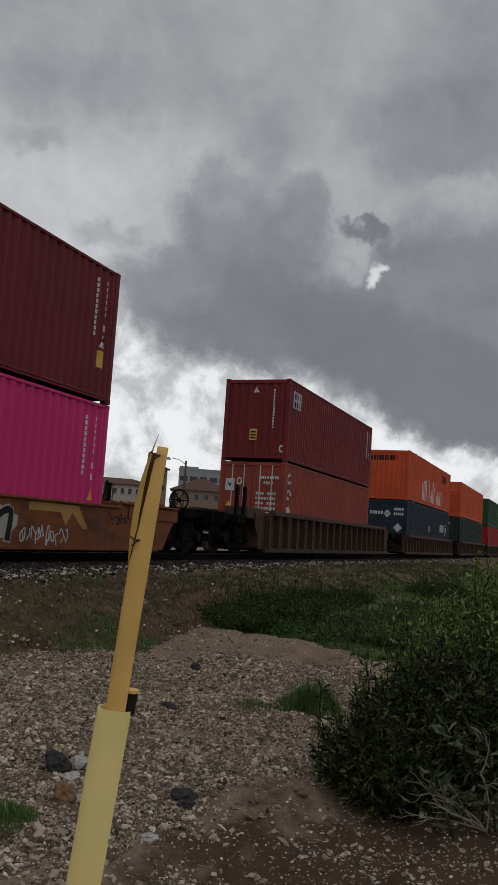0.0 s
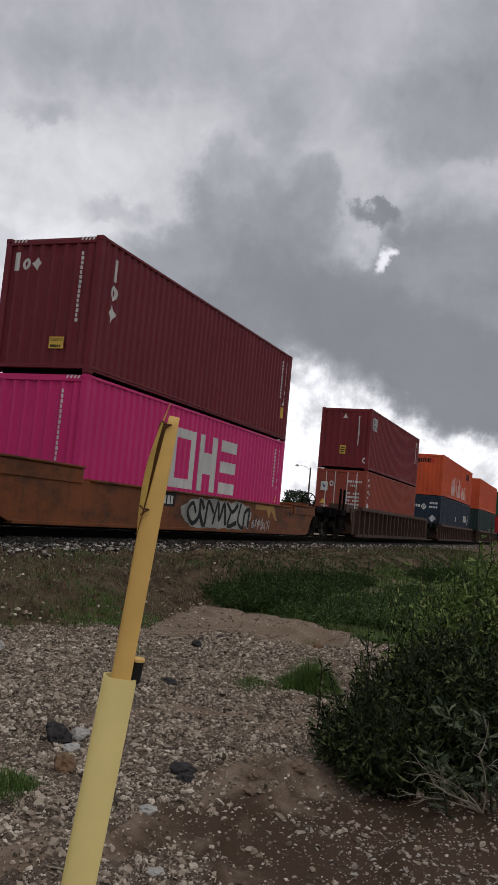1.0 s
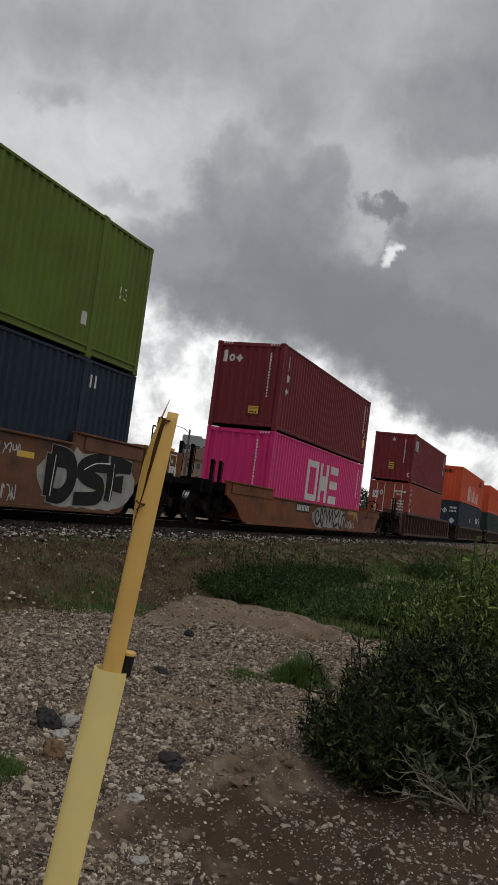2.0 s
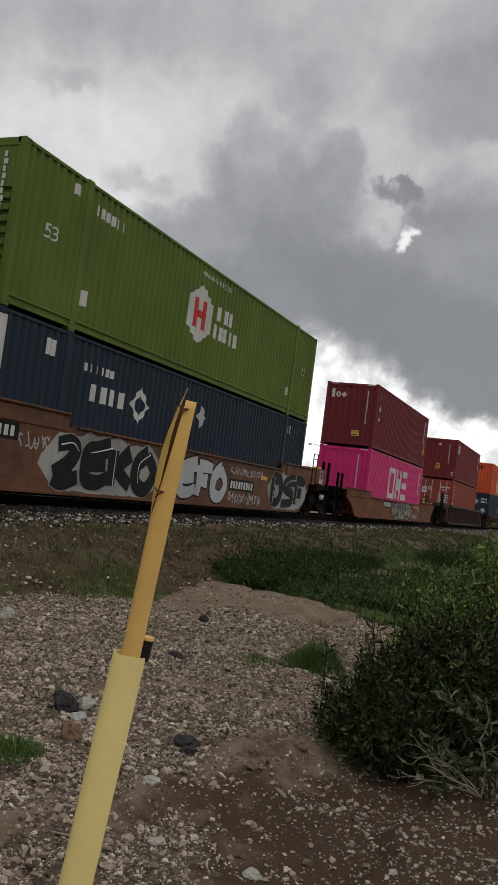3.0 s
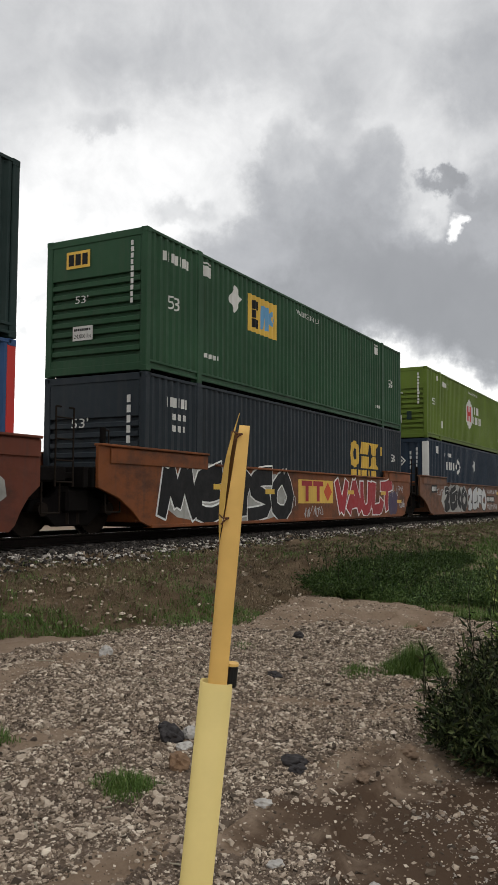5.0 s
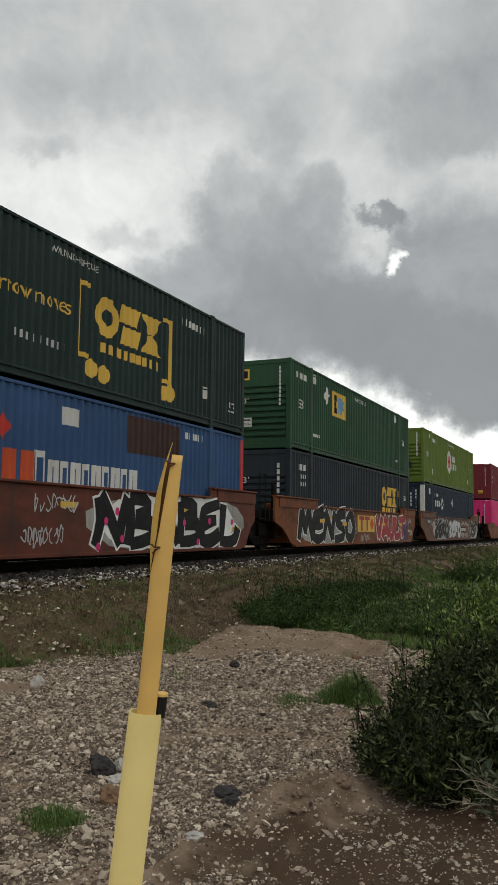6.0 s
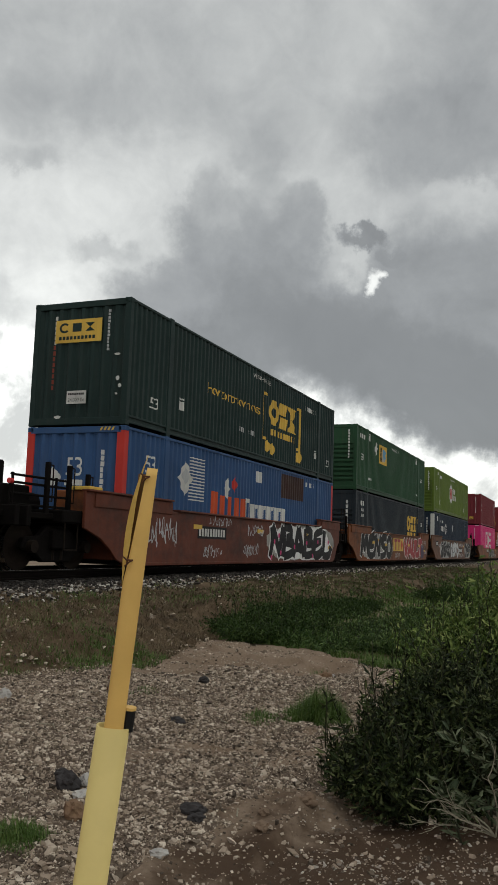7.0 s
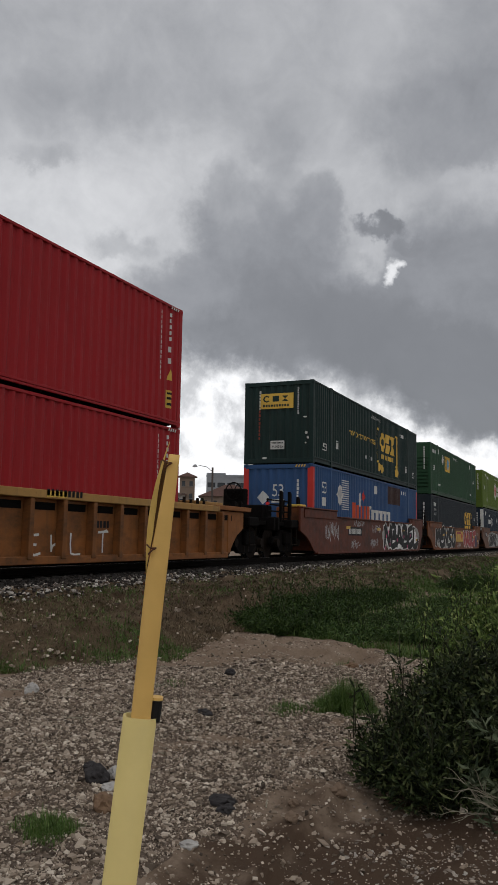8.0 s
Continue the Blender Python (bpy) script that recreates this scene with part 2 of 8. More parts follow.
M = dict(
    maroon=paint("maroon_paint", (0.14, 0.0175, 0.024), grime=0.1, fade=0.12),
    maroon_b=paint("faded_maroon_paint", (0.155, 0.019, 0.024), grime=0.15),
    pink=paint("magenta_paint", (0.55, 0.022, 0.152), 0.45, grime=0.12, fade=0.06),
    rustred=paint("red_brown_paint", (0.25, 0.05, 0.032), grime=0.3, rust=0.3),
    orange=paint("orange_paint", (0.5, 0.078, 0.026), grime=0.25),
    navy=paint("navy_paint", (0.014, 0.025, 0.041), grime=0.12),
    slate=paint("slate_blue_paint", (0.018, 0.025, 0.031), grime=0.15),
    lime=paint("lime_green_paint", (0.097, 0.148, 0.021), grime=0.28),
    green=paint("green_paint", (0.02, 0.063, 0.029), grime=0.18),
    deep=paint("dark_green_paint", (0.011, 0.027, 0.024), grime=0.12),
    blue=paint("blue_paint", (0.03, 0.076, 0.178), grime=0.2),
    red=paint("red_paint", (0.3, 0.012, 0.016), grime=0.15, fade=0.08),
    post_red=paint("bright_red_paint", (0.5, 0.04, 0.03), grime=0.15),
    patch_brown=paint("dark_rust_paint", (0.045, 0.022, 0.018), grime=0.3),
    white=paint("white_paint", (0.56, 0.56, 0.53), grime=0.35),
    yellow=paint("yellow_paint", (0.62, 0.4, 0.07), grime=0.25),
    skyblue=paint("pale_blue_paint", (0.12, 0.3, 0.5), grime=0.2),
    black=paint("black_paint", (0.008, 0.008, 0.009), 0.65, grime=0.06),
    graff_black=paint("black_spray_paint", (0.006, 0.006, 0.0065), 0.6, grime=0.05),
    graff_red=paint("red_spray_paint", (0.29, 0.011, 0.018), 0.5, grime=0.15),
    graff_silver=paint("silver_spray_paint", (0.42, 0.43, 0.43), 0.4, grime=0.25),
    graff_white=paint("white_spray_paint", (0.74, 0.74, 0.71), 0.55, grime=0.15),
    graff_haze=paint("pale_grey_spray_paint", (0.34, 0.34, 0.31), 0.55, grime=0.4, soot=0.35),
    graff_purple=paint("purple_spray_paint", (0.05, 0.035, 0.075), 0.6, grime=0.2),
    car_red=paint("dull_red_car_paint", (0.12, 0.034, 0.0185), 0.62, grime=0.5, rust=0.3, dirt=(0.05, 0.034, 0.028), soot=0.6),
    car_faded=paint("faded_brown_car_paint", (0.15, 0.066, 0.034), 0.62, grime=0.55, rust=0.4, dirt=(0.05, 0.038, 0.03), soot=0.7),
    car_brown=paint("red_brown_car_paint", (0.18, 0.056, 0.0165), 0.62, grime=0.5, rust=0.35, dirt=(0.05, 0.034, 0.025), soot=0.75),
    car_tan=paint("faded_yellow_car_paint", (0.235, 0.088, 0.024), 0.62, grime=0.5, rust=0.45, dirt=(0.06, 0.04, 0.025), soot=0.7),
    car_grey=paint("weathered_brown_car_paint", (0.065, 0.034, 0.0225), 0.65, grime=0.5, rust=0.5, dirt=(0.04, 0.03, 0.024), soot=0.6),
    car_sill=paint("ochre_sill_paint", (0.36, 0.2, 0.06), 0.6, grime=0.45, rust=0.3),
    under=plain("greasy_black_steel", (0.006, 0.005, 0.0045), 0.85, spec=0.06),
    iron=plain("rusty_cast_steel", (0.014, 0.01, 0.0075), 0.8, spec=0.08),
    tread=plain("polished_wheel_steel", (0.5, 0.5, 0.5), 0.25, 1.0, vary=0.1, bump=0.02),
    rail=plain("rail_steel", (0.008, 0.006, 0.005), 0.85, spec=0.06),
    railtop=plain("polished_rail_head", (0.55, 0.55, 0.56), 0.22, 1.0, vary=0.08, bump=0.02),
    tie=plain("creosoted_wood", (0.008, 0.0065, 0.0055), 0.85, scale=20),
    lampred=plain("red_lens", (0.6, 0.03, 0.03), 0.2, bump=0),
    sleeve=plain("pale_yellow_plastic", (0.7, 0.555, 0.21), 0.5, scale=6, vary=0.07, bump=0.03),
    marker=plain("weathered_yellow_plastic", (0.78, 0.495, 0.15), 0.5, scale=5, vary=0.12, bump=0.05),
    marker_in=plain("sun_bleached_plastic", (0.6, 0.39, 0.1), 0.6, scale=9, vary=0.25, bump=0.08),
    split_dark=plain("shaded_brown_plastic", (0.12, 0.06, 0.02), 0.7, bump=0.05),
    rubber=plain("black_plastic", (0.012, 0.012, 0.012), 0.5, bump=0.05),
    wire=plain("rusted_wire", (0.1, 0.04, 0.02), 0.8),
    stone=island("gravel_stone", [(0.0565, 0.0418, 0.0301), (0.147, 0.113, 0.0826), (0.282, 0.218, 0.16), (0.373, 0.294, 0.221), (0.452, 0.367, 0.282), (0.542, 0.452, 0.355), (0.814, 0.712, 0.58)], 0.85, dust=0.25),
    ballast=island("ballast_stone", [(0.018, 0.015, 0.013), (0.03, 0.026, 0.022), (0.055, 0.047, 0.04), (0.12, 0.1, 0.085), (0.5, 0.46, 0.41), (0.7, 0.66, 0.6)], 0.85, dust=0.2),
    # oily stones, with the shade under the train put into their colour
    ballast_dark=island("shaded_oily_ballast", [(0.008, 0.007, 0.006), (0.016, 0.013, 0.011), (0.03, 0.025, 0.021), (0.09, 0.08, 0.07)], 0.8, dust=0.2),
    pale_stone=island("pale_chip", [(0.13, 0.1, 0.08), (0.26, 0.215, 0.175), (0.42, 0.37, 0.31), (0.58, 0.54, 0.48)], 0.85, dust=0.2),
    rock_dark=plain("dark_rock", (0.04, 0.036, 0.036), 0.8, scale=22, bump=0.5, depth=0.01),
    rock_white=plain("pale_limestone", (0.42, 0.4, 0.37), 0.85, scale=22, bump=0.5, depth=0.01),
    rock_brown=plain("brown_sandstone", (0.2, 0.125, 0.075), 0.85, scale=22, bump=0.5, depth=0.01),
    clod=plain("caked_soil", (0.2, 0.14, 0.097), 0.95, scale=18, bump=0.5, depth=0.012),
    # near-black and palest tones put the bush's inner shade and glints into leaf colour
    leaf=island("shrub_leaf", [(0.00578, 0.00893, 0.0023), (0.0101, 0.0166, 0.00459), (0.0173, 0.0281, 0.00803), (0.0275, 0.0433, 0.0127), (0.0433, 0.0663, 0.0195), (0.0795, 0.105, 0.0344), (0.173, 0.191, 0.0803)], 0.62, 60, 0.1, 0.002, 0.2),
    leaf_mid=island("olive_leaf", [(0.0318, 0.0565, 0.0115), (0.0726, 0.119, 0.025), (0.125, 0.198, 0.0422), (0.204, 0.283, 0.0691), (0.409, 0.46, 0.164)], 0.62, 60, 0.1, 0.002, 0.2),
    leaf_grey=island("grey_green_leaf", [(0.0345, 0.0517, 0.0253), (0.069, 0.092, 0.046), (0.138, 0.161, 0.092), (0.23, 0.253, 0.161)], 0.65, 60, 0.1, 0.002, 0.2),
    weed=island("weed_leaf", [(0.0183, 0.0412, 0.00801), (0.0366, 0.0755, 0.0149), (0.0606, 0.114, 0.0252), (0.0942, 0.16, 0.0378), (0.172, 0.229, 0.0744)], 0.65, 60, 0.1, 0.002),
    weed_dark=island("dark_weed_leaf", [(0.0104, 0.0245, 0.00405), (0.0209, 0.0445, 0.0081), (0.035, 0.0691, 0.0131), (0.0536, 0.096, 0.0203), (0.099, 0.146, 0.0405)], 0.65, 60, 0.1, 0.002, 0.2),
    grass=island("green_grass_blade", [(0.045, 0.0875, 0.0137), (0.075, 0.138, 0.025), (0.112, 0.194, 0.04), (0.175, 0.231, 0.0688)], 0.65, 60, 0),
    dry=island("dry_grass_blade", [(0.0562, 0.0387, 0.0213), (0.125, 0.09, 0.05), (0.2, 0.145, 0.0825), (0.106, 0.095, 0.0375), (0.263, 0.198, 0.12), (0.45, 0.362, 0.25)], 0.85, 60, 0, dust=0.3, patch=(0.045, 0.032, 0.019)),
    stem=plain("green_brown_stem", (0.026, 0.028, 0.014), 0.8, scale=30),
    twig=plain("bleached_twig", (0.3, 0.27, 0.2), 0.85, scale=40),
    stucco=plain("white_stucco", (0.36, 0.33, 0.3), 0.9, scale=1.5, vary=0.1, bump=0.1),
    tan=plain("tan_stucco", (0.22, 0.165, 0.125), 0.9, scale=1.5, vary=0.1, bump=0.1),
    tile=plain("red_roof_tile", (0.12, 0.066, 0.052), 0.85, scale=3, vary=0.2, bump=0.2, depth=0.05),
    concrete=plain("pale_concrete", (0.27, 0.285, 0.3), 0.85, scale=0.8, vary=0.1),
    glass=plain("dark_window_glass", (0.03, 0.035, 0.04), 0.1, scale=0.5, vary=0.2, bump=0),
    pole=plain("weathered_wood_pole", (0.09, 0.075, 0.065), 0.85),
    lamphead=plain("grey_cast_metal", (0.3, 0.3, 0.3), 0.5),
    bark=plain("tree_bark", (0.06, 0.045, 0.035), 0.9),
    far_leaf=island("far_foliage", [(0.018, 0.03, 0.012), (0.03, 0.05, 0.02), (0.045, 0.07, 0.028)], 0.7, 6, 0),
)


def soil_material():
    mt, nt, bsdf = nodes_of("sandy_soil")
    broad = noise_node(nt, 0.55, 5.0)
    mid = noise_node(nt, 3.2, 7.0, 0.6)
    fine = noise_node(nt, 38.0, 6.0, 0.7)
    c = mix_node(nt, ramp_node(nt, broad, 0.35, 0.65, 0, 1), (0.185, 0.129, 0.087), (0.255, 0.187, 0.132))
    c = mix_node(nt, ramp_node(nt, mid, 0.4, 0.72, 0, 0.65), c, (0.31, 0.238, 0.177))
    c = mix_node(nt, ramp_node(nt, fine, 0.52, 0.72, 0, 0.6), c, (0.1, 0.068, 0.044))
    # a damp stretch of darker loam
    co = nt.nodes.new("ShaderNodeTexCoord")
    sub_ = nt.nodes.new("ShaderNodeVectorMath")
    sub_.operation = "DISTANCE"
    sub_.inputs[1].default_value = (3.95, 0.72, 0.0)
    nt.links.new(co.outputs["Object"], sub_.inputs[0])
    add = nt.nodes.new("ShaderNodeMath")
    add.operation = "MULTIPLY_ADD"
    nt.links.new(mid, add.inputs[0])
    add.inputs[1].default_value = 2.2
    nt.links.new(sub_.outputs["Value"], add.inputs[2])
    c = mix_node(nt, ramp_node(nt, add.outputs[0], 1.95, 2.6, 0.88, 0.0), c, (0.06, 0.036, 0.022))
    nt.links.new(c, bsdf.inputs["Base Color"])
    bsdf.inputs["Roughness"].default_value = 0.92
    bsdf.inputs["Specular IOR Level"].default_value = 0.15
    bump_node(nt, bsdf, fine, 0.6, 0.014)
    return mt


def bank_material():
    mt, nt, bsdf = nodes_of("bank_loam")
    mid = noise_node(nt, 2.2, 7.0, 0.65)
    fine = noise_node(nt, 30.0, 6.0, 0.7)
    c = mix_node(nt, ramp_node(nt, mid, 0.38, 0.62, 0, 1), (0.088, 0.06, 0.037), (0.168, 0.121, 0.077))
    c = mix_node(nt, ramp_node(nt, fine, 0.5, 0.7, 0, 0.7), c, (0.06, 0.046, 0.024))
    nt.links.new(c, bsdf.inputs["Base Color"])
    bsdf.inputs["Roughness"].default_value = 0.95
    bsdf.inputs["Specular IOR Level"].default_value = 0.1
    bump_node(nt, bsdf, fine, 0.9, 0.03)
    return mt


def bed_material():
    """Dirt packed with grit, between the gravel stones."""
    mt, nt, bsdf = nodes_of("gritty_dirt")
    mid = noise_node(nt, 2.6, 6.0, 0.6)
    fine = noise_node(nt, 55.0, 6.0, 0.75)
    c = mix_node(nt, ramp_node(nt, mid, 0.35, 0.65, 0, 1), (0.1, 0.072, 0.052), (0.155, 0.113, 0.082))
    c = mix_node(nt, ramp_node(nt, fine, 0.52, 0.66, 0, 0.8), c, (0.3, 0.25, 0.21))
    c = mix_node(nt, ramp_node(nt, fine, 0.36, 0.46, 0.8, 0), c, (0.045, 0.034, 0.026))
    nt.links.new(c, bsdf.inputs["Base Color"])
    bsdf.inputs["Roughness"].default_value = 0.92
    bsdf.inputs["Specular IOR Level"].default_value = 0.15
    bump_node(nt, bsdf, fine, 0.8, 0.012)
    return mt


M["bank"] = bank_material()
M["bed"] = bed_material()
M["soil"] = soil_material()


# ---- building helpers ----
def finish(bm, name, material):
    me = bpy.data.meshes.new(name)
    bm.normal_update()
    bm.to_mesh(me)
    bm.free()
    for mt in material if isinstance(material, (list, tuple)) else (material,):
        me.materials.append(mt)
    return me


def part(name, bm, material, parent, label=""):
    me = bm if isinstance(bm, bpy.types.Mesh) else finish(bm, name, material)
    ob = new(name, me)
    ob.parent = parent
    return tagged(ob, label)


def thing(name, label, category, group="", kind=""):
    ob = new(name)
    ob.empty_display_size = 0.2
    return tagged(ob, label, category, group, kind)


def mesh_np(name, verts, faces, material, smooth=False):
    verts, faces = np.asarray(verts, np.float32), np.asarray(faces, np.int32)
    me = bpy.data.meshes.new(name)
    k = faces.shape[1]
    me.vertices.add(len(verts))
    me.vertices.foreach_set("co", verts.ravel())
    me.loops.add(faces.size)
    me.loops.foreach_set("vertex_index", faces.ravel())
    me.polygons.add(len(faces))
    me.polygons.foreach_set("loop_start", np.arange(0, faces.size, k, dtype=np.int32))
    me.polygons.foreach_set("use_smooth", np.full(len(faces), smooth, dtype=bool))
    me.update(calc_edges=True)
    me.materials.append(material)
    return me


def add_box(bm, x0, x1, y0, y1, z0, z1, bevel=0.0):
    vs = bmesh.ops.create_cube(bm, size=1.0)["verts"]
    for v in vs:
        v.co = Vector((x0 + (v.co.x + 0.5) * (x1 - x0), y0 + (v.co.y + 0.5) * (y1 - y0), z0 + (v.co.z + 0.5) * (z1 - z0)))
    if bevel:
        edges = list({e for v in vs for e in v.link_edges})
        bmesh.ops.bevel(bm, geom=edges, offset=bevel, segments=1, affect="EDGES")
    return bm


def box(*args, bevel=0.0):
    return add_box(bmesh.new(), *args, bevel=bevel)


def add_tube(bm, a, b, r, sides=8, r2=None):
    a, b = Vector(a), Vector(b)
    m = Matrix.Translation((a + b) / 2) @ (b - a).to_track_quat("Z", "Y").to_matrix().to_4x4()
    bmesh.ops.create_cone(bm, cap_ends=True, segments=sides, radius1=r, radius2=r if r2 is None else r2, depth=(b - a).length, matrix=m)
    return bm


def tube(a, b, r, sides=8, r2=None):
    return add_tube(bmesh.new(), a, b, r, sides, r2)


def bar(points, r, sides=6):
    """A bent round bar through the points."""
    bm = bmesh.new()
    for a, b in zip(points, points[1:]):
        add_tube(bm, a, b, r, sides)
    return bm


def plate(outline, y0, y1, bevel=0.0):
    """An outline in x and z, made solid from y0 to y1."""
    bm = bmesh.new()
    f = bm.faces.new([bm.verts.new((x, y0, z)) for x, z in outline])
    ext = bmesh.ops.extrude_face_region(bm, geom=[f])
    bmesh.ops.translate(bm, vec=(0, y1 - y0, 0), verts=[g for g in ext["geom"] if isinstance(g, bmesh.types.BMVert)])
    bmesh.ops.recalc_face_normals(bm, faces=bm.faces[:])
    if bevel:
        bmesh.ops.bevel(bm, geom=bm.edges[:], offset=bevel, segments=1, affect="EDGES")
    return bm


# ---- flat marks: shapes in u (to the viewer's right) and v (up) ----
def rects(items):
    bm = bmesh.new()
    for u0, v0, u1, v1 in items:
        bm.faces.new([bm.verts.new((u, 0, v)) for u, v in ((u0, v0), (u1, v0), (u1, v1), (u0, v1))])
    return bm


def polys(outlines):
    bm = bmesh.new()
    for o in outlines:
        bm.faces.new([bm.verts.new((u, 0, v)) for u, v in o])
    return bm


def lettered(text, height, width=None):
    cu = bpy.data.curves.new("lettering", "FONT")
    cu.body, cu.size, cu.resolution_u = text, 1.0, 3
    ob = new("lettering", cu)
    me = bpy.data.meshes.new_from_object(ob.evaluated_get(bpy.context.evaluated_depsgraph_get()))
    bpy.data.objects.remove(ob)
    bm = bmesh.new()
    bm.from_mesh(me)
    bpy.data.meshes.remove(me)
    us, vs = [v.co.x for v in bm.verts], [v.co.y for v in bm.verts]
    k = height / max(vs)
    kw = k if width is None else width / (max(us) - min(us))
    for v in bm.verts:
        v.co = Vector(((v.co.x - min(us)) * kw, 0, v.co.y * k))
    return bm


def smooth_line(points, steps=5):
    pts = [Vector((p[0], 0, p[1])) for p in points]
    pts = [pts[0] * 2 - pts[1]] + pts + [pts[-1] * 2 - pts[-2]]
    out = []
    for i in range(1, len(pts) - 2):
        p0, p1, p2, p3 = pts[i - 1:i + 3]
        for k in range(steps):
            t = k / steps
            out.append(0.5 * ((2 * p1) + (p2 - p0) * t + (2 * p0 - 5 * p1 + 4 * p2 - p3) * t * t + (3 * p1 - p0 - 3 * p2 + p3) * t ** 3))
    return out + [pts[-2]]


def ribbon(bm, points, w0, w1=None, steps=5, layer=0):
    """A brush stroke along the points, each layer of paint a hair above the last."""
    line = smooth_line(points, steps)
    w1 = w0 if w1 is None else w1
    rows = []
    for i, p in enumerate(line):
        d = (line[min(i + 1, len(line) - 1)] - line[max(i - 1, 0)])
        d = d.normalized() if d.length > 1e-6 else Vector((1, 0, 0))
        side = Vector((-d.z, 0, d.x)) * (w0 + (w1 - w0) * i / (len(line) - 1)) / 2
        up = Vector((0, -0.0006 * layer - 0.00004 * i, 0))
        rows.append((bm.verts.new(p + side + up), bm.verts.new(p - side + up)))
    for a, b in zip(rows, rows[1:]):
        bm.faces.new((a[0], a[1], b[1], b[0]))
    return bm


def wave(period, depth):
    """The depth of trapezoid corrugations at u, and where they break."""
    marks = (0.0, 0.26, 0.5, 0.76)

    def at(u):
        f = (u / period) % 1.0
        if f < 0.26:
            return 0.0
        if f < 0.5:
            return depth * (f - 0.26) / 0.24
        if f < 0.76:
            return depth
        return depth * (1 - (f - 0.76) / 0.24)
    return at, lambda lo, hi: [k * period + q * period for k in range(math.floor(lo / period) - 1, math.ceil(hi / period) + 1) for q in marks if lo < k * period + q * period < hi]


def drape(bm, u0, v0, corrugation=None):
    """Move a mark to its place and bend it over the corrugations; y is the way inwards."""
    bmesh.ops.translate(bm, vec=(u0, 0, v0), verts=bm.verts[:])
    if corrugation:
        at, breaks = corrugation
        us = [v.co.x for v in bm.verts]
        for u in breaks(min(us), max(us)):
            bmesh.ops.bisect_plane(bm, geom=bm.verts[:] + bm.edges[:] + bm.faces[:], plane_co=(u, 0, 0), plane_no=(1, 0, 0), dist=1e-5)
        for v in bm.verts:
            v.co.y += at(v.co.x)
    return bm


def onto(bm, face, half, lift=0.004):
    """Turn a draped mark to the side facing -y or the end facing -x."""
    for v in bm.verts:
        u, d, w = v.co
        v.co = Vector((u, -half + d - lift, w)) if face == "side" else Vector((-half + d - lift, -u, w))
    bmesh.ops.recalc_face_normals(bm, faces=bm.faces[:])
    return bm


# ---- the train ----
RUN = [(0, -0.00), (0.5, 5.52), (1, 11.09), (1.5, 16.71), (3, 33.30), (3.5, 38.77), (4, 44.23), (4.5, 49.72), (6, 66.35), (6.5, 71.88), (7, 77.39), (7.5, 82.96), (8, 88.50)]
TRACK_Y, RAIL_Z = 10.765, 0.88
MOVERS, WHEELS = [], []      # what rides along, and the wheelsets that roll
CACHE = {}


def cached(key, make):
    if key not in CACHE:
        CACHE[key] = make()
    return CACHE[key]


def ride(ob, x, z):
    """Put a thing on the train; x is its place along the train at the start."""
    ob.location = (x, TRACK_Y, z)
    MOVERS.append((ob, x, z))
    return ob


def corrugated_sheet(along0, along1, z0, z1, corrugation, thick, face, half):
    """A pressed sheet with depth, facing outwards; built flat along u and then turned."""
    at, breaks = corrugation
    us = [along0] + breaks(along0, along1) + [along1]
    bm = bmesh.new()
    lo = [bm.verts.new((u, at(u), z0)) for u in us]
    hi = [bm.verts.new((u, at(u), z1)) for u in us]
    blo = [bm.verts.new((u, thick, z0)) for u in us]
    bhi = [bm.verts.new((u, thick, z1)) for u in us]
    for i in range(len(us) - 1):
        bm.faces.new((lo[i], lo[i + 1], hi[i + 1], hi[i]))
        bm.faces.new((blo[i + 1], blo[i], bhi[i], bhi[i + 1]))
        bm.faces.new((hi[i], hi[i + 1], bhi[i + 1], bhi[i]))
        bm.faces.new((lo[i + 1], lo[i], blo[i], blo[i + 1]))
    for v in bm.verts:
        u, d, w = v.co
        if face == "near":
            v.co = Vector((u, -half + d, w))
        elif face == "far":
            v.co = Vector((u, half - d, w))
        elif face == "rear":
            v.co = Vector((-half + d, -u, w))
        else:
            v.co = Vector((half - d, -u, w))
    bmesh.ops.recalc_face_normals(bm, faces=bm.faces[:])
    return bm


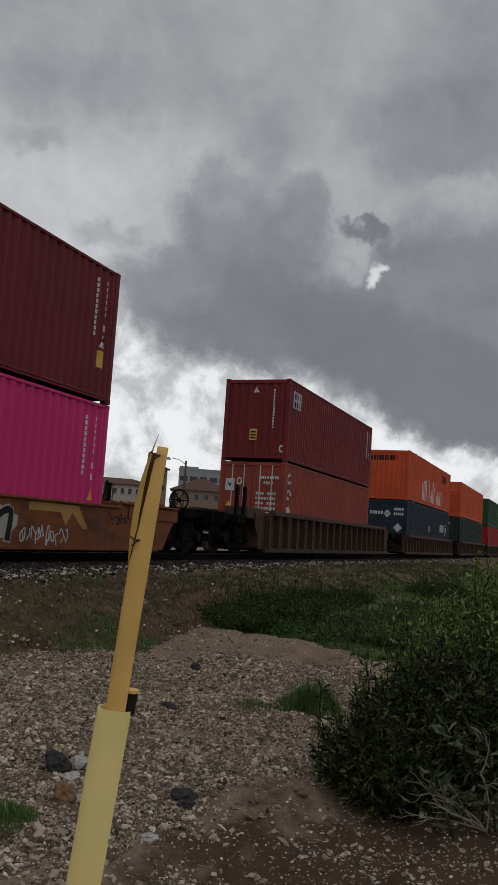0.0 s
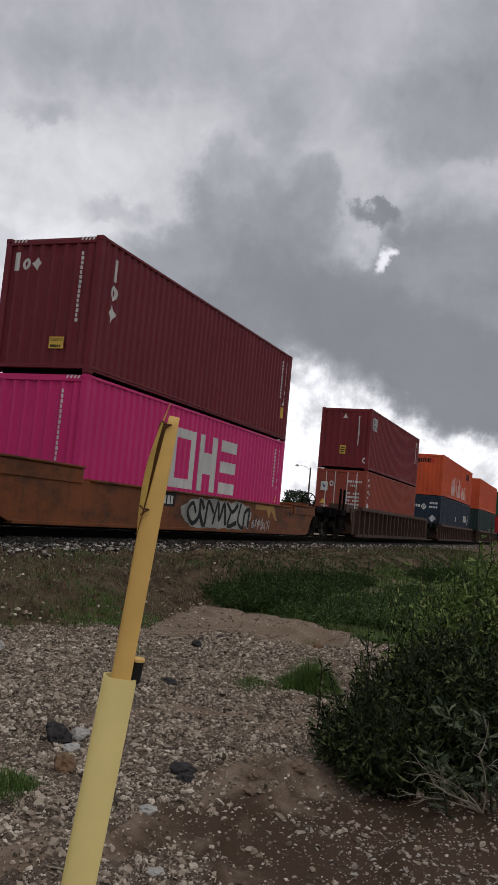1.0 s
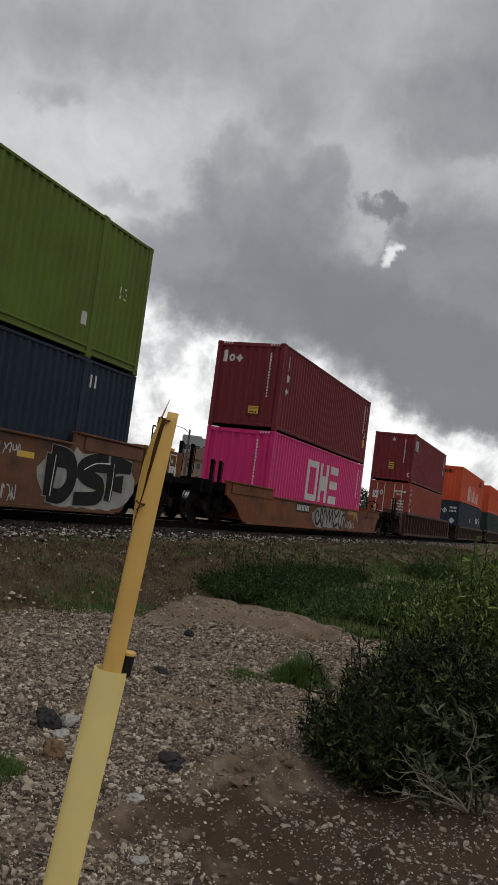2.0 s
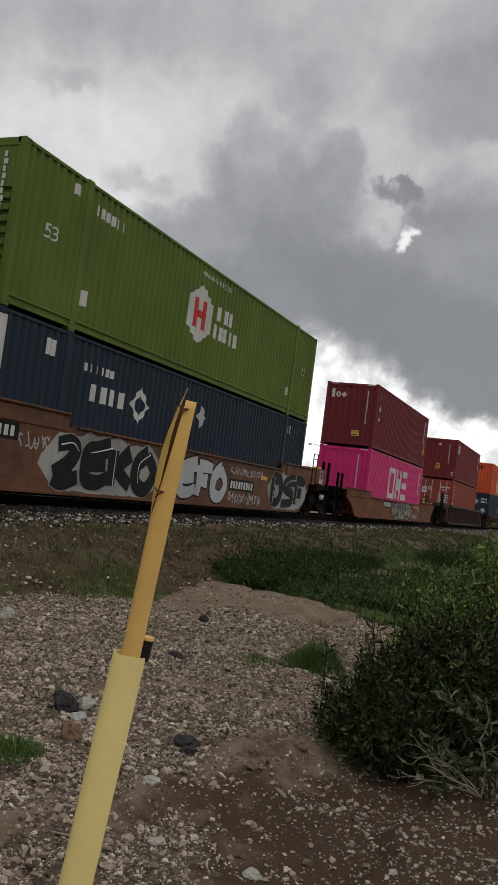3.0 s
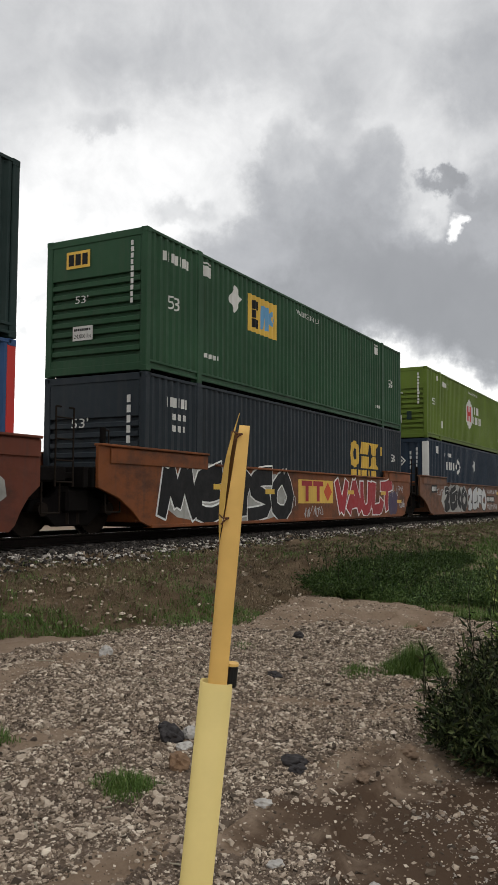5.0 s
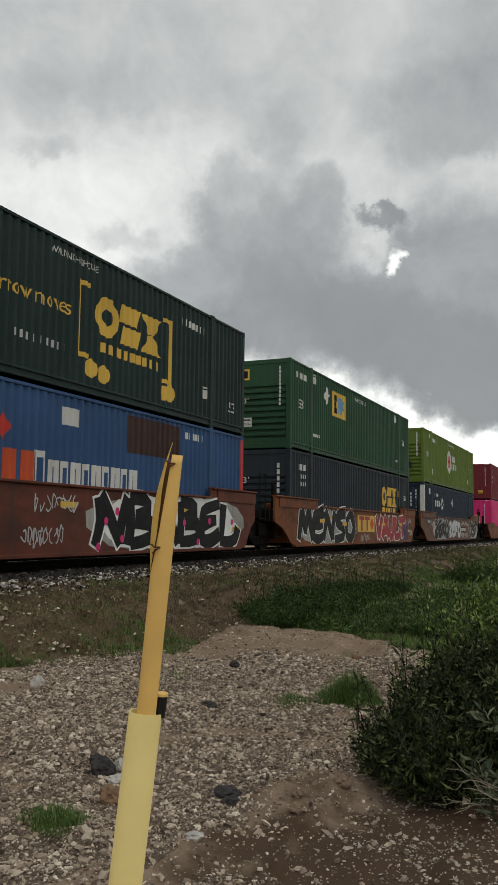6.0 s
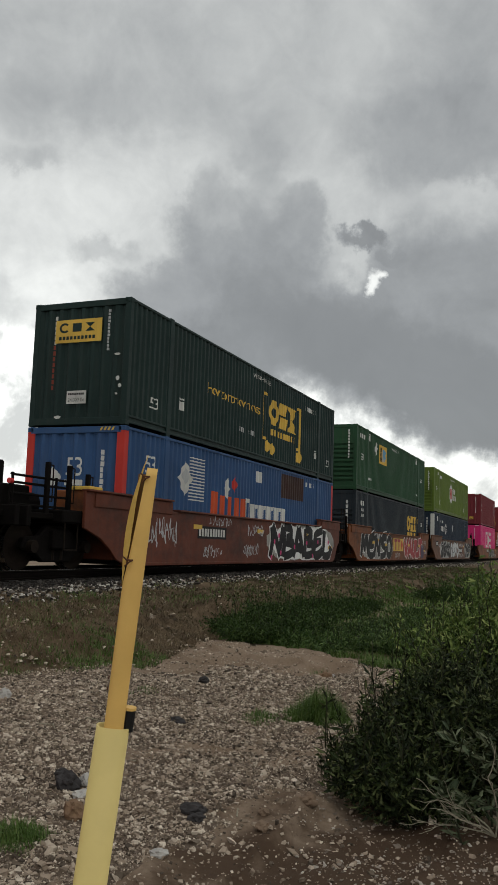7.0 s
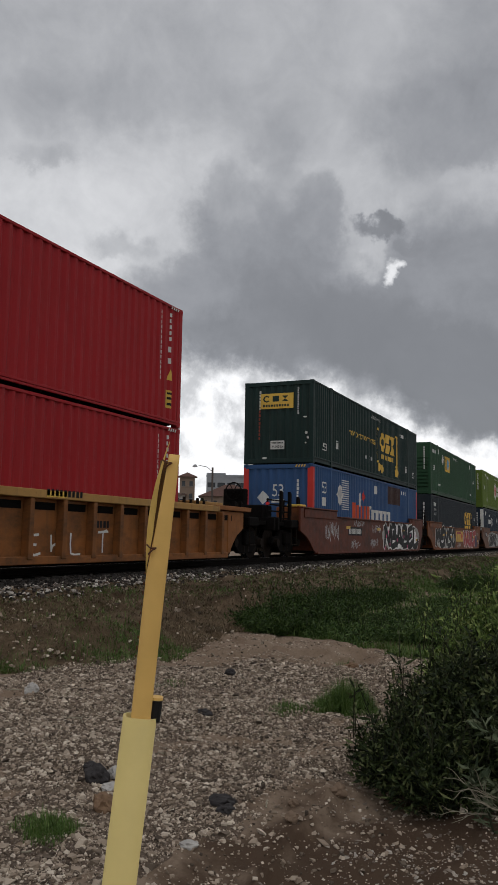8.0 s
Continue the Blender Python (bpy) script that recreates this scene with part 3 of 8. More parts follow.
def container(label, length, paint_name, end="ribs", post=None, group="containers on the train"):
    """A steel shipping box: 40 or 53 feet. end: ribs, slats (lying ribs) or doors, on the face looking back along the train."""
    long = length > 14
    w, h = (2.59, 2.9) if long else (2.44, 2.9)
    hl, hw = length / 2, w / 2
    body, posts = M[paint_name], M[post or paint_name]
    ob = thing("shipping_container", label, "container", group)
    side_wave = wave(0.23 if long else 0.278, 0.044)
    end_wave = wave(0.3, 0.05)
    rail_h = 0.24 if long else 0.16

    def shared(name, make, mt):
        key = (name, long, mt.name)
        return cached(key, lambda: finish(make(), name, mt))

    inner = hl - 0.16
    for face in ("near", "far"):
        part("side_panel", shared("side_" + face, lambda: corrugated_sheet(-inner, inner, rail_h - 0.01, h - 0.055, side_wave, 0.07, face, hw - 0.012), body), body, ob)
    ww = hw - 0.15
    if end == "ribs":
        part("end_panel", shared("end_rear", lambda: corrugated_sheet(-ww, ww, 0.14, h - 0.1, end_wave, 0.09, "rear", hl - 0.015), body), body, ob)
    elif end == "slats":
        bm = box(-hl + 0.085, -hl + 0.13, -ww, ww, 0.14, h - 0.1)
        part("end_panel", bm, body, ob)
        for z0, z1 in ((0.16, 0.34), (2.02, h - 0.11)):
            part("end_plate", shared("end_plate%d" % (z0 > 1), lambda: box(-hl + 0.016, -hl + 0.09, -ww + 0.01, ww - 0.01, z0, z1, bevel=0.012), body), body, ob)
        for k in range(8):
            z = 0.42 + 0.2 * k
            part("slat", shared("slat%d" % k, lambda: box(-hl + 0.012, -hl + 0.09, -ww + 0.02, ww - 0.02, z, z + 0.11, bevel=0.014), body), body, ob)
    else:
        for s in (-1, 1):
            door = part("door", box(-hl + 0.03, -hl + 0.08, min(0.006 * s, ww * s), max(0.006 * s, ww * s), 0.14, h - 0.1, bevel=0.006), body, ob)
            for k in range(5):
                z = 0.28 + 0.5 * k
                part("door_rib", box(-hl + 0.02, -hl + 0.032, min(0.1 * s, 0.98 * s), max(0.1 * s, 0.98 * s), z, z + 0.34, bevel=0.005), body, door)
            for q in (0.3, 0.74):
                part("locking_bar", tube((-hl + 0.005, s * q, 0.16), (-hl + 0.005, s * q, h - 0.12), 0.02), M["white"], door, "galvanised locking bar")
                part("bar_handle", box(-hl - 0.02, -hl + 0.0, s * q - 0.16, s * q + 0.16, 1.05 + 0.1 * q, 1.09 + 0.1 * q), M["white"], door)
    part("front_panel", shared("end_front", lambda: corrugated_sheet(-ww, ww, 0.14, h - 0.1, end_wave, 0.09, "front", hl - 0.015), body), body, ob)

    def roof():
        bm = box(-hl + 0.05, hl - 0.05, -hw + 0.06, hw - 0.06, h - 0.05, h - 0.02)
        x = -hl + 0.4
        while x < hl - 0.4:
            add_box(bm, x, x + 0.12, -hw + 0.12, hw - 0.12, h - 0.021, h - 0.008)
            x += 0.3
        return bm
    part("roof", shared("roof", roof, body), body, ob)

    def base():
        bm = box(-hl + 0.05, hl - 0.05, -hw + 0.06, hw - 0.06, 0.13, 0.16)
        x = -hl + 0.3
        while x < hl - 0.3:
            add_box(bm, x, x + 0.05, -hw + 0.055, hw - 0.055, 0.015, 0.13)
            x += 0.6
        return bm
    part("underframe", shared("underframe", base, M["under"]), M["under"], ob)["kind"] = "stuff"

    def bottom_rail(s):
        """A channel: two flanges with a sunk web between them."""
        bm = box(-hl + 0.09, hl - 0.09, *sorted((s * (hw - 0.06), s * (hw - 0.036))), 0.06, rail_h - 0.01)
        add_box(bm, -hl + 0.09, hl - 0.09, *sorted((s * (hw - 0.05), s * hw)), 0.055, 0.1, bevel=0.006)
        add_box(bm, -hl + 0.09, hl - 0.09, *sorted((s * (hw - 0.05), s * hw)), rail_h - 0.05, rail_h, bevel=0.006)
        return bm
    for s in (-1, 1):
        part("top_rail", shared("top_rail%d" % s, lambda: box(-hl + 0.09, hl - 0.09, s * hw - (0.0 if s < 0 else 0.06), s * hw + (0.06 if s < 0 else 0.0), h - 0.075, h - 0.012, bevel=0.008), body), body, ob)
        part("bottom_rail", shared("bottom_rail%d" % s, lambda: bottom_rail(s), body), body, ob)
        part("header", shared("header%d" % s, lambda: box(s * hl - (0.0 if s < 0 else 0.09), s * hl + (0.09 if s < 0 else 0.0), -hw + 0.09, hw - 0.09, h - 0.16, h - (0.012 if long else 0.06), bevel=0.01), body), body, ob)
        part("sill", shared("sill%d" % s, lambda: box(s * hl - (0.0 if s < 0 else 0.09), s * hl + (0.09 if s < 0 else 0.0), -hw + 0.09, hw - 0.09, 0.02 if long else 0.09, 0.18, bevel=0.01), body), body, ob)
    pw = 0.2 if post else 0.16
    for sx in (-1, 1):
        for sy in (-1, 1):
            def corner():
                x0, x1 = sorted((sx * (hl - 0.003), sx * (hl - pw)))
                y0, y1 = sorted((sy * (hw - 0.003), sy * (hw - pw)))
                return box(x0, x1, y0, y1, 0.1, h - 0.1, bevel=0.015)
            part("corner_post", shared("corner%d%d" % (sx, sy), corner, posts), posts, ob)
            for z0 in (0.0, h - 0.118):
                def casting():
                    x0, x1 = sorted((sx * hl, sx * (hl - 0.178)))
                    y0, y1 = sorted((sy * hw, sy * (hw - 0.162)))
                    bm = box(x0, x1, y0, y1, z0, z0 + 0.118, bevel=0.012)
                    xm = (x0 + x1) / 2
                    add_box(bm, xm - 0.04, xm + 0.04, sy * hw - 0.002, sy * hw + 0.002, z0 + 0.03, z0 + 0.085)
                    return bm
                part("corner_casting", shared("casting%d%d%d" % (sx, sy, z0 > 1), casting, body), body, ob)
    if long:
        for sx in (-1, 1):
            for sy in (-1, 1):
                def mid():
                    xm = sx * 6.06
                    y0, y1 = sorted((sy * (hw + 0.008), sy * (hw - 0.06)))
                    bm = box(xm - 0.09, xm + 0.09, y0, y1, 0.0, h - 0.05, bevel=0.012)
                    add_box(bm, xm - 0.1, xm + 0.1, *sorted((sy * (hw + 0.01), sy * (hw - 0.17))), h - 0.1, h + 0.015, bevel=0.012)
                    add_box(bm, xm - 0.1, xm + 0.1, *sorted((sy * (hw + 0.01), sy * (hw - 0.17))), -0.012, 0.12, bevel=0.012)
                    return bm
                part("stacking_post", shared("stack%d%d" % (sx, sy), mid, posts if not post else body), body, ob)
    return ob


def small_print(ob):
    """Rows of signs too small to pick apart."""
    if ob.name.split(".")[0] in ("id_marking", "plate_bars", "label_print", "box_bars", "sign_print", "hazard_marks", "tag", "warning"):
        ob["kind"] = "stuff"
    return ob


def mark(ob, name, bm, material, face, u, v, length, label="", lift=0.004, flat=False):
    """A painted or stuck-on sign on a container's near side or rear end; u from the middle, v from the base."""
    long = length > 14
    hl, hw = length / 2, (2.59 if long else 2.44) / 2
    if face == "side":
        cor = None if flat else wave(0.23 if long else 0.278, 0.044)
        half = hw - 0.012 if not flat else hw + 0.008
    else:
        cor = None if flat else wave(0.3, 0.05)
        half = hl - 0.015 if not flat else hl
    bm = onto(drape(bm, u, v, cor), face, half, lift)
    if name not in ("emblem", "emblem_print", "sign", "stripe", "scuff"):
        return small_print(part(name, bm, M[material], ob, label))
    first = None
    for piece in pieces(bm):
        if first is None:
            first = part(name, piece, M[material], ob, label)
        else:
            part(name + "_shape", piece, M[material], first)
    return first


def pieces(bm):
    """The unconnected shapes of a mark, each as a mesh of its own."""
    bmesh.ops.remove_doubles(bm, verts=bm.verts[:], dist=0.0004)
    left, out = set(bm.faces), []
    while left:
        todo = [min(left, key=lambda f: f.index)]
        left.discard(todo[0])
        group = []
        while todo:
            f = todo.pop()
            group.append(f)
            for v in f.verts:
                for g in v.link_faces:
                    if g in left:
                        left.discard(g)
                        todo.append(g)
        one, made = bmesh.new(), {}
        for f in group:
            one.faces.new([made.setdefault(v, None) or made.update({v: one.verts.new(v.co)}) or made[v] for v in f.verts])
        out.append(one)
    bm.free()
    return out


def column(n, w, h, gap=0.4, seed=0):
    """A standing row of small signs that cannot be read."""
    rng = random.Random(seed)
    return rects([(0, -k * h * (1 + gap), w * rng.uniform(0.6, 1), -k * h * (1 + gap) + h) for k in range(n)])


def line_of(n, w, h, gap=0.3, seed=0):
    rng = random.Random(seed)
    return rects([(k * w * (1 + gap), 0, k * w * (1 + gap) + w * rng.uniform(0.75, 1), h) for k in range(n)])


def ring(u, v, ru, rv, k, sides=20, a0=0.0, a1=360.0):
    """A flat ring or bow with the inner edge at the fraction k."""
    out = []
    for i in range(sides):
        p, q = (radians(a0 + (a1 - a0) * (i + d) / sides) for d in (0, 1))
        out.append([(u + ru * math.cos(p), v + rv * math.sin(p)), (u + ru * math.cos(q), v + rv * math.sin(q)),
                    (u + k * ru * math.cos(q), v + k * rv * math.sin(q)), (u + k * ru * math.cos(p), v + k * rv * math.sin(p))])
    return out


def ngon(u, v, ru, rv, sides, turn=0.0):
    return [(u + ru * math.cos(radians(turn + 360 * i / sides)), v + rv * math.sin(radians(turn + 360 * i / sides))) for i in range(sides)]


def shift(outlines, du, dv, k=1.0):
    return [[(u * k + du, v * k + dv) for u, v in o] for o in outlines]


def block_logo(w, h):
    """Three heavy shapes side by side: a ring, two stacked blocks and an hourglass."""
    c = w / 3.15
    out = ring(c * 0.5, h * 0.5, c * 0.5, h * 0.5, 0.42, 16)
    x = c * 1.08
    out += [[(x, h * 0.54), (x + c * 0.86, h * 0.54), (x + c * 0.96, h), (x + c * 0.08, h)], [(x + c * 0.06, 0), (x + c * 0.9, 0), (x + c * 0.98, h * 0.46), (x + c * 0.12, h * 0.46)]]
    x = c * 2.15
    return out + [[(x, 0), (x + c, 0), (x + c * 0.64, h * 0.49), (x + c * 0.36, h * 0.49)], [(x, h), (x + c * 0.36, h * 0.51), (x + c * 0.64, h * 0.51), (x + c, h)]]


def diamond_mark(r):
    return ring(0, 0, r, r, 0.62, 4) + [ngon(0, 0, r * 0.3, r * 0.3, 4)]


LONG, SHORT = 16.15, 12.19
LOW_Z, TOP_Z = 1.135, 4.05


def place_container(ob, rear, length, upper):
    return ride(ob, rear + length / 2, TOP_Z if upper else LOW_Z)


def common_marks(ob, length, seed, colour="white"):
    """The small standing signs near both ends of the side and on the rear end, of 40-foot boxes."""
    hl = length / 2
    mark(ob, "id_marking", column(11, 0.06, 0.085, 0.35, seed), colour, "side", hl - 0.85, 2.5, length, "white row of id signs")
    mark(ob, "id_marking", column(6, 0.07, 0.09, 0.5, seed + 1), colour, "side", hl - 0.5, 2.5, length)
    mark(ob, "id_marking", column(2, 0.1, 0.13, 0.8, seed + 2), colour, "side", hl - 0.53, 1.5, length)


# -- two dark red boxes and what rides beneath, front to back --
def load_orange_far():
    c = container("orange steel container with a dark sign, on a green one", LONG, "orange", "slats")
    mark(c, "sign", rects([(0, 0, 1.4, 0.36)]), "black", "end", -1.0, 2.35, LONG, flat=True)
    place_container(c, 70.9, LONG, True)
    c = container("dark green steel container standing in a well car", LONG, "deep", "ribs")
    mark(c, "sign", polys(diamond_mark(0.3)), "white", "end", -0.5, 1.3, LONG)
    mark(c, "id_marking", line_of(7, 0.12, 0.16), "white", "end", -0.6, 2.3, LONG)
    place_container(c, 70.9, LONG, False)
    c = container("green steel container with a white emblem, riding on a red one", LONG, "green", "ribs")
    mark(c, "emblem", polys([ngon(0, 0, 0.45, 0.75, 6)]), "white", "side", 4.0, 1.6, LONG)
    mark(c, "sign", line_of(6, 0.16, 0.2), "white", "end", -0.6, 2.2, LONG)
    place_container(c, 92.6, LONG, True)
    c = container("bright red steel container standing in a well car", LONG, "red", "ribs")
    place_container(c, 92.6, LONG, False)


def load_orange():
    c = container("orange steel container with a dark sign, on a navy one", LONG, "orange", "ribs")
    mark(c, "sign", line_of(9, 0.14, 0.3, 0.15, 3), "black", "end", -1.0, 2.3, LONG, "dark lettering-like sign")
    mark(c, "label", rects([(0, 0, 0.3, 0.3)]), "post_red", "end", 0.35, 2.3, LONG)
    mark(c, "sign", line_of(5, 0.3, 0.5, 0.2, 3), "black", "side", 4.2, 2.0, LONG)
    rng = random.Random(5)
    mark(c, "stripe", rects([(k * 0.5, 0, k * 0.5 + 0.18, rng.uniform(0.4, 1.5)) for k in range(17)]), "white", "side", -3.6, 0.3, LONG, "pale scraped streaks")
    place_container(c, 48.5, LONG, True)
    c = container("navy steel container with small white signs in a well car", LONG, "navy", "ribs")
    mark(c, "emblem", polys(diamond_mark(0.22)), "white", "end", 0.1, 2.1, LONG)
    mark(c, "sign", line_of(5, 0.12, 0.18), "white", "end", -0.9, 2.05, LONG)
    mark(c, "id_marking", line_of(5, 0.09, 0.15), "white", "end", 0.5, 2.3, LONG)
    mark(c, "id_marking", line_of(5, 0.09, 0.15), "white", "end", 0.5, 2.02, LONG)
    mark(c, "placard", polys([ngon(0, 0, 0.26, 0.26, 4)]), "graff_silver", "end", 0.75, 1.3, LONG)
    mark(c, "sign", line_of(4, 0.4, 0.5, 0.15), "white", "side", 3.9, 1.4, LONG)
    mark(c, "emblem", polys(diamond_mark(0.42)), "white", "side", 6.4, 1.6, LONG)
    mark(c, "id_marking", rects([(0, 0, 0.25, 0.4)]), "white", "side", -0.5, 1.3, LONG)
    place_container(c, 48.5, LONG, False)


def load_maroon():
    c = container("maroon steel container with a yellow caution label", SHORT, "maroon_b", "ribs")
    mark(c, "warning_triangle", polys([[(-0.12, 0), (0.12, 0), (0, 0.24)]]), "white", "end", -0.05, 2.42, SHORT)
    mark(c, "id_marking", column(13, 0.07, 0.08, 0.35, 4), "white", "end", 0.62, 2.45, SHORT)
    lab = mark(c, "caution_label", rects([(0, 0, 0.28, 0.4)]), "yellow", "end", -0.2, 0.72, SHORT, "yellow caution label", flat=True)
    part("label_print", onto(drape(rects([(0.04, 0.06, 0.24, 0.11), (0.04, 0.16, 0.24, 0.21), (0.04, 0.27, 0.24, 0.33)]), -0.2, 0.72), "end", SHORT / 2, 0.008), M["black"], lab)
    mark(c, "sign", rects([(0, 0, 0.85, 0.6)]), "graff_silver", "side", -5.6, 1.95, SHORT)
    mark(c, "sign_print", line_of(3, 0.22, 0.2, 0.2), "black", "side", -5.53, 2.28, SHORT, lift=0.008)
    mark(c, "sign_print", line_of(3, 0.22, 0.2, 0.2), "black", "side", -5.53, 2.0, SHORT, lift=0.008)
    mark(c, "sign", polys(ring(0, 0, 0.1, 0.14, 0.5, 10)), "white", "end", 1.02, 0.45, SHORT)
    common_marks(c, SHORT, 11)
    place_container(c, 27.13, SHORT, True)
    c = container("red-brown steel container with barred doors and white signs", SHORT, "rustred", "doors")
    mark(c, "emblem", rects([(0, 0, 0.34, 0.42)]), "white", "end", -0.98, 1.85, SHORT, flat=True)
    mark(c, "emblem_print", polys([[(0.06, 0.36), (0.17, 0.1), (0.28, 0.36), (0.17, 0.24)]]), "blue", "end", -0.98, 1.85, SHORT, lift=0.008, flat=True)
    mark(c, "sign", polys(ring(0, 0, 0.1, 0.14, 0.55, 12)), "white", "end", -0.46, 2.2, SHORT, flat=True)
    mark(c, "id_marking", line_of(8, 0.07, 0.1, 0.3, 2), "white", "end", 0.3, 2.3, SHORT, flat=True)
    mark(c, "id_marking", line_of(4, 0.07, 0.09, 0.3, 3), "white", "end", 0.45, 2.12, SHORT, flat=True)
    for k in range(4):
        mark(c, "id_marking", line_of(3 + k % 2, 0.09, 0.09, 0.2, k), "white", "end", 0.18, 1.75 - 0.17 * k, SHORT, flat=True)
        mark(c, "id_marking", line_of(4, 0.07, 0.09, 0.2, k), "white", "end", 0.6, 1.75 - 0.17 * k, SHORT, flat=True)
    mark(c, "warning_triangle", polys([[(-0.16, 0), (0.16, 0), (0, 0.24)]]), "yellow", "end", -0.82, 1.25, SHORT, flat=True)
    mark(c, "sign", polys(ring(0, 0, 0.22, 0.2, 0.6, 10, 60, 340) + shift(ring(0, 0, 0.22, 0.2, 0.6, 10, 0, 250), 0, -0.55) + shift([ngon(0, 0, 0.2, 0.16, 8)], 0, -1.1) + shift(ring(0, 0, 0.22, 0.2, 0.6, 10, 100, 400), 0, -1.55)), "white", "side", -5.5, 2.35, SHORT, "large white standing sign")
    place_container(c, 27.13, SHORT, False)


def load_pink():
    c = container("dark maroon steel container with white emblems, riding on a pink one", SHORT, "maroon", "ribs")
    small = [[(0.0, 0.02), (0.16, 0.02), (0.16, 0.42), (0.0, 0.42)]] + shift(ring(0.13, 0.15, 0.12, 0.13, 0.45, 12), 0.2, 0.02) + shift([ngon(0, 0, 0.13, 0.15, 4)], 0.6, 0.17)
    mark(c, "emblem", polys(small), "white", "end", -0.97, 2.17, SHORT, "white sign of three small shapes")
    tall = [[(-0.08, -0.2), (0.08, -0.2), (0.08, 0.28), (-0.08, 0.28)]] + shift(ring(0, 0, 0.14, 0.17, 0.45, 12), 0.0, -0.45) + shift([ngon(0, 0, 0.15, 0.2, 4)], 0.0, -0.9)
    mark(c, "emblem", polys(tall), "white", "side", -5.42, 2.3, SHORT, "white standing sign of three shapes")
    mark(c, "id_marking", column(15, 0.06, 0.075, 0.35, 21), "white", "end", 0.72, 2.5, SHORT, "white standing row of id signs")
    lab = mark(c, "caution_label", rects([(0, 0, 0.36, 0.25)]), "yellow", "end", 0.18, 0.5, SHORT, "yellow caution label", flat=True)
    word = lettered("CAUTION", 0.07, 0.3)
    part("label_print", onto(drape(word, 0.21, 0.65), "end", SHORT / 2, 0.008), M["black"], lab)
    part("label_print", onto(drape(line_of(5, 0.045, 0.05, 0.2), 0.22, 0.53), "end", SHORT / 2, 0.008), M["black"], lab)
    mark(c, "hazard_marks", polys([[(k * 0.09, 0), (k * 0.09 + 0.045, 0), (k * 0.09 + 0.075, 0.07), (k * 0.09 + 0.03, 0.07)] for k in range(4)]), "white", "end", 0.7, 2.8, SHORT, flat=True)
    mark(c, "hazard_marks", polys([[(k * 0.09, 0), (k * 0.09 + 0.045, 0), (k * 0.09 + 0.075, 0.07), (k * 0.09 + 0.03, 0.07)] for k in range(4)]), "white", "end", -1.0, 2.8, SHORT, flat=True)
    mark(c, "caution_label", rects([(0, 0, 0.26, 0.36)]), "yellow", "side", SHORT / 2 - 0.62, 0.72, SHORT)
    mark(c, "warning_triangle", polys([[(-0.11, 0), (0.11, 0), (0, 0.26)]]), "white", "side", SHORT / 2 - 0.48, 1.15, SHORT)
    common_marks(c, SHORT, 23)
    place_container(c, 3.32, SHORT, True)
    c = container("magenta steel container with large white block emblem", SHORT, "pink", "ribs")
    a, b = 1.15, 1.62
    shapes = [[(0, 0), (a, 0), (a, 0.26), (0, 0.26)], [(0, b - 0.26), (a, b - 0.26), (a, b), (0, b)], [(0, 0.26), (0.27, 0.26), (0.27, b - 0.26), (0, b - 0.26)], [(a - 0.27, 0.26), (a, 0.26), (a, b - 0.26), (a - 0.27, b - 0.26)]]
    shapes += [[(u, 0), (u + 0.3, 0), (u + 0.3, b), (u, b)] for u in (1.32, 1.98)] + [[(1.62, 0.5), (1.98, 0.5), (1.98, 1.12), (1.62, 1.12)]]
    shapes += [[(2.5, v), (3.45, v), (3.45, v + 0.34), (2.5, v + 0.34)] for v in (0, b / 2 - 0.17, b - 0.34)]
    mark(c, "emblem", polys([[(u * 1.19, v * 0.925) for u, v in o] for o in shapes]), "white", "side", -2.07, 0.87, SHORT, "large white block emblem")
    mark(c, "id_marking", column(15, 0.06, 0.08, 0.35, 33), "white", "end", 0.62, 2.5, SHORT, "white standing row of id signs")
    mark(c, "hazard_marks", polys([[(k * 0.09, 0), (k * 0.09 + 0.045, 0), (k * 0.09 + 0.075, 0.07), (k * 0.09 + 0.03, 0.07)] for k in range(4)]), "white", "end", 0.7, 2.8, SHORT, flat=True)
    mark(c, "warning_triangle", polys([[(-0.12, 0), (0.12, 0), (0, 0.3)]]), "yellow", "side", SHORT / 2 - 0.45, 0.85, SHORT)
    common_marks(c, SHORT, 35)
    place_container(c, 3.32, SHORT, False)


def weight_label(c, u, v):
    lab = mark(c, "weight_label", rects([(0, 0, 0.52, 0.3)]), "white", "end", u, v, LONG, "white weight label", flat=True)
    part("label_print", onto(drape(lettered("24,000 lbs", 0.085, 0.44), u + 0.04, v + 0.05), "end", LONG / 2, 0.008), M["black"], lab)
    part("label_print", onto(drape(line_of(9, 0.04, 0.05, 0.2), u + 0.04, v + 0.2), "end", LONG / 2, 0.008), M["black"], lab)


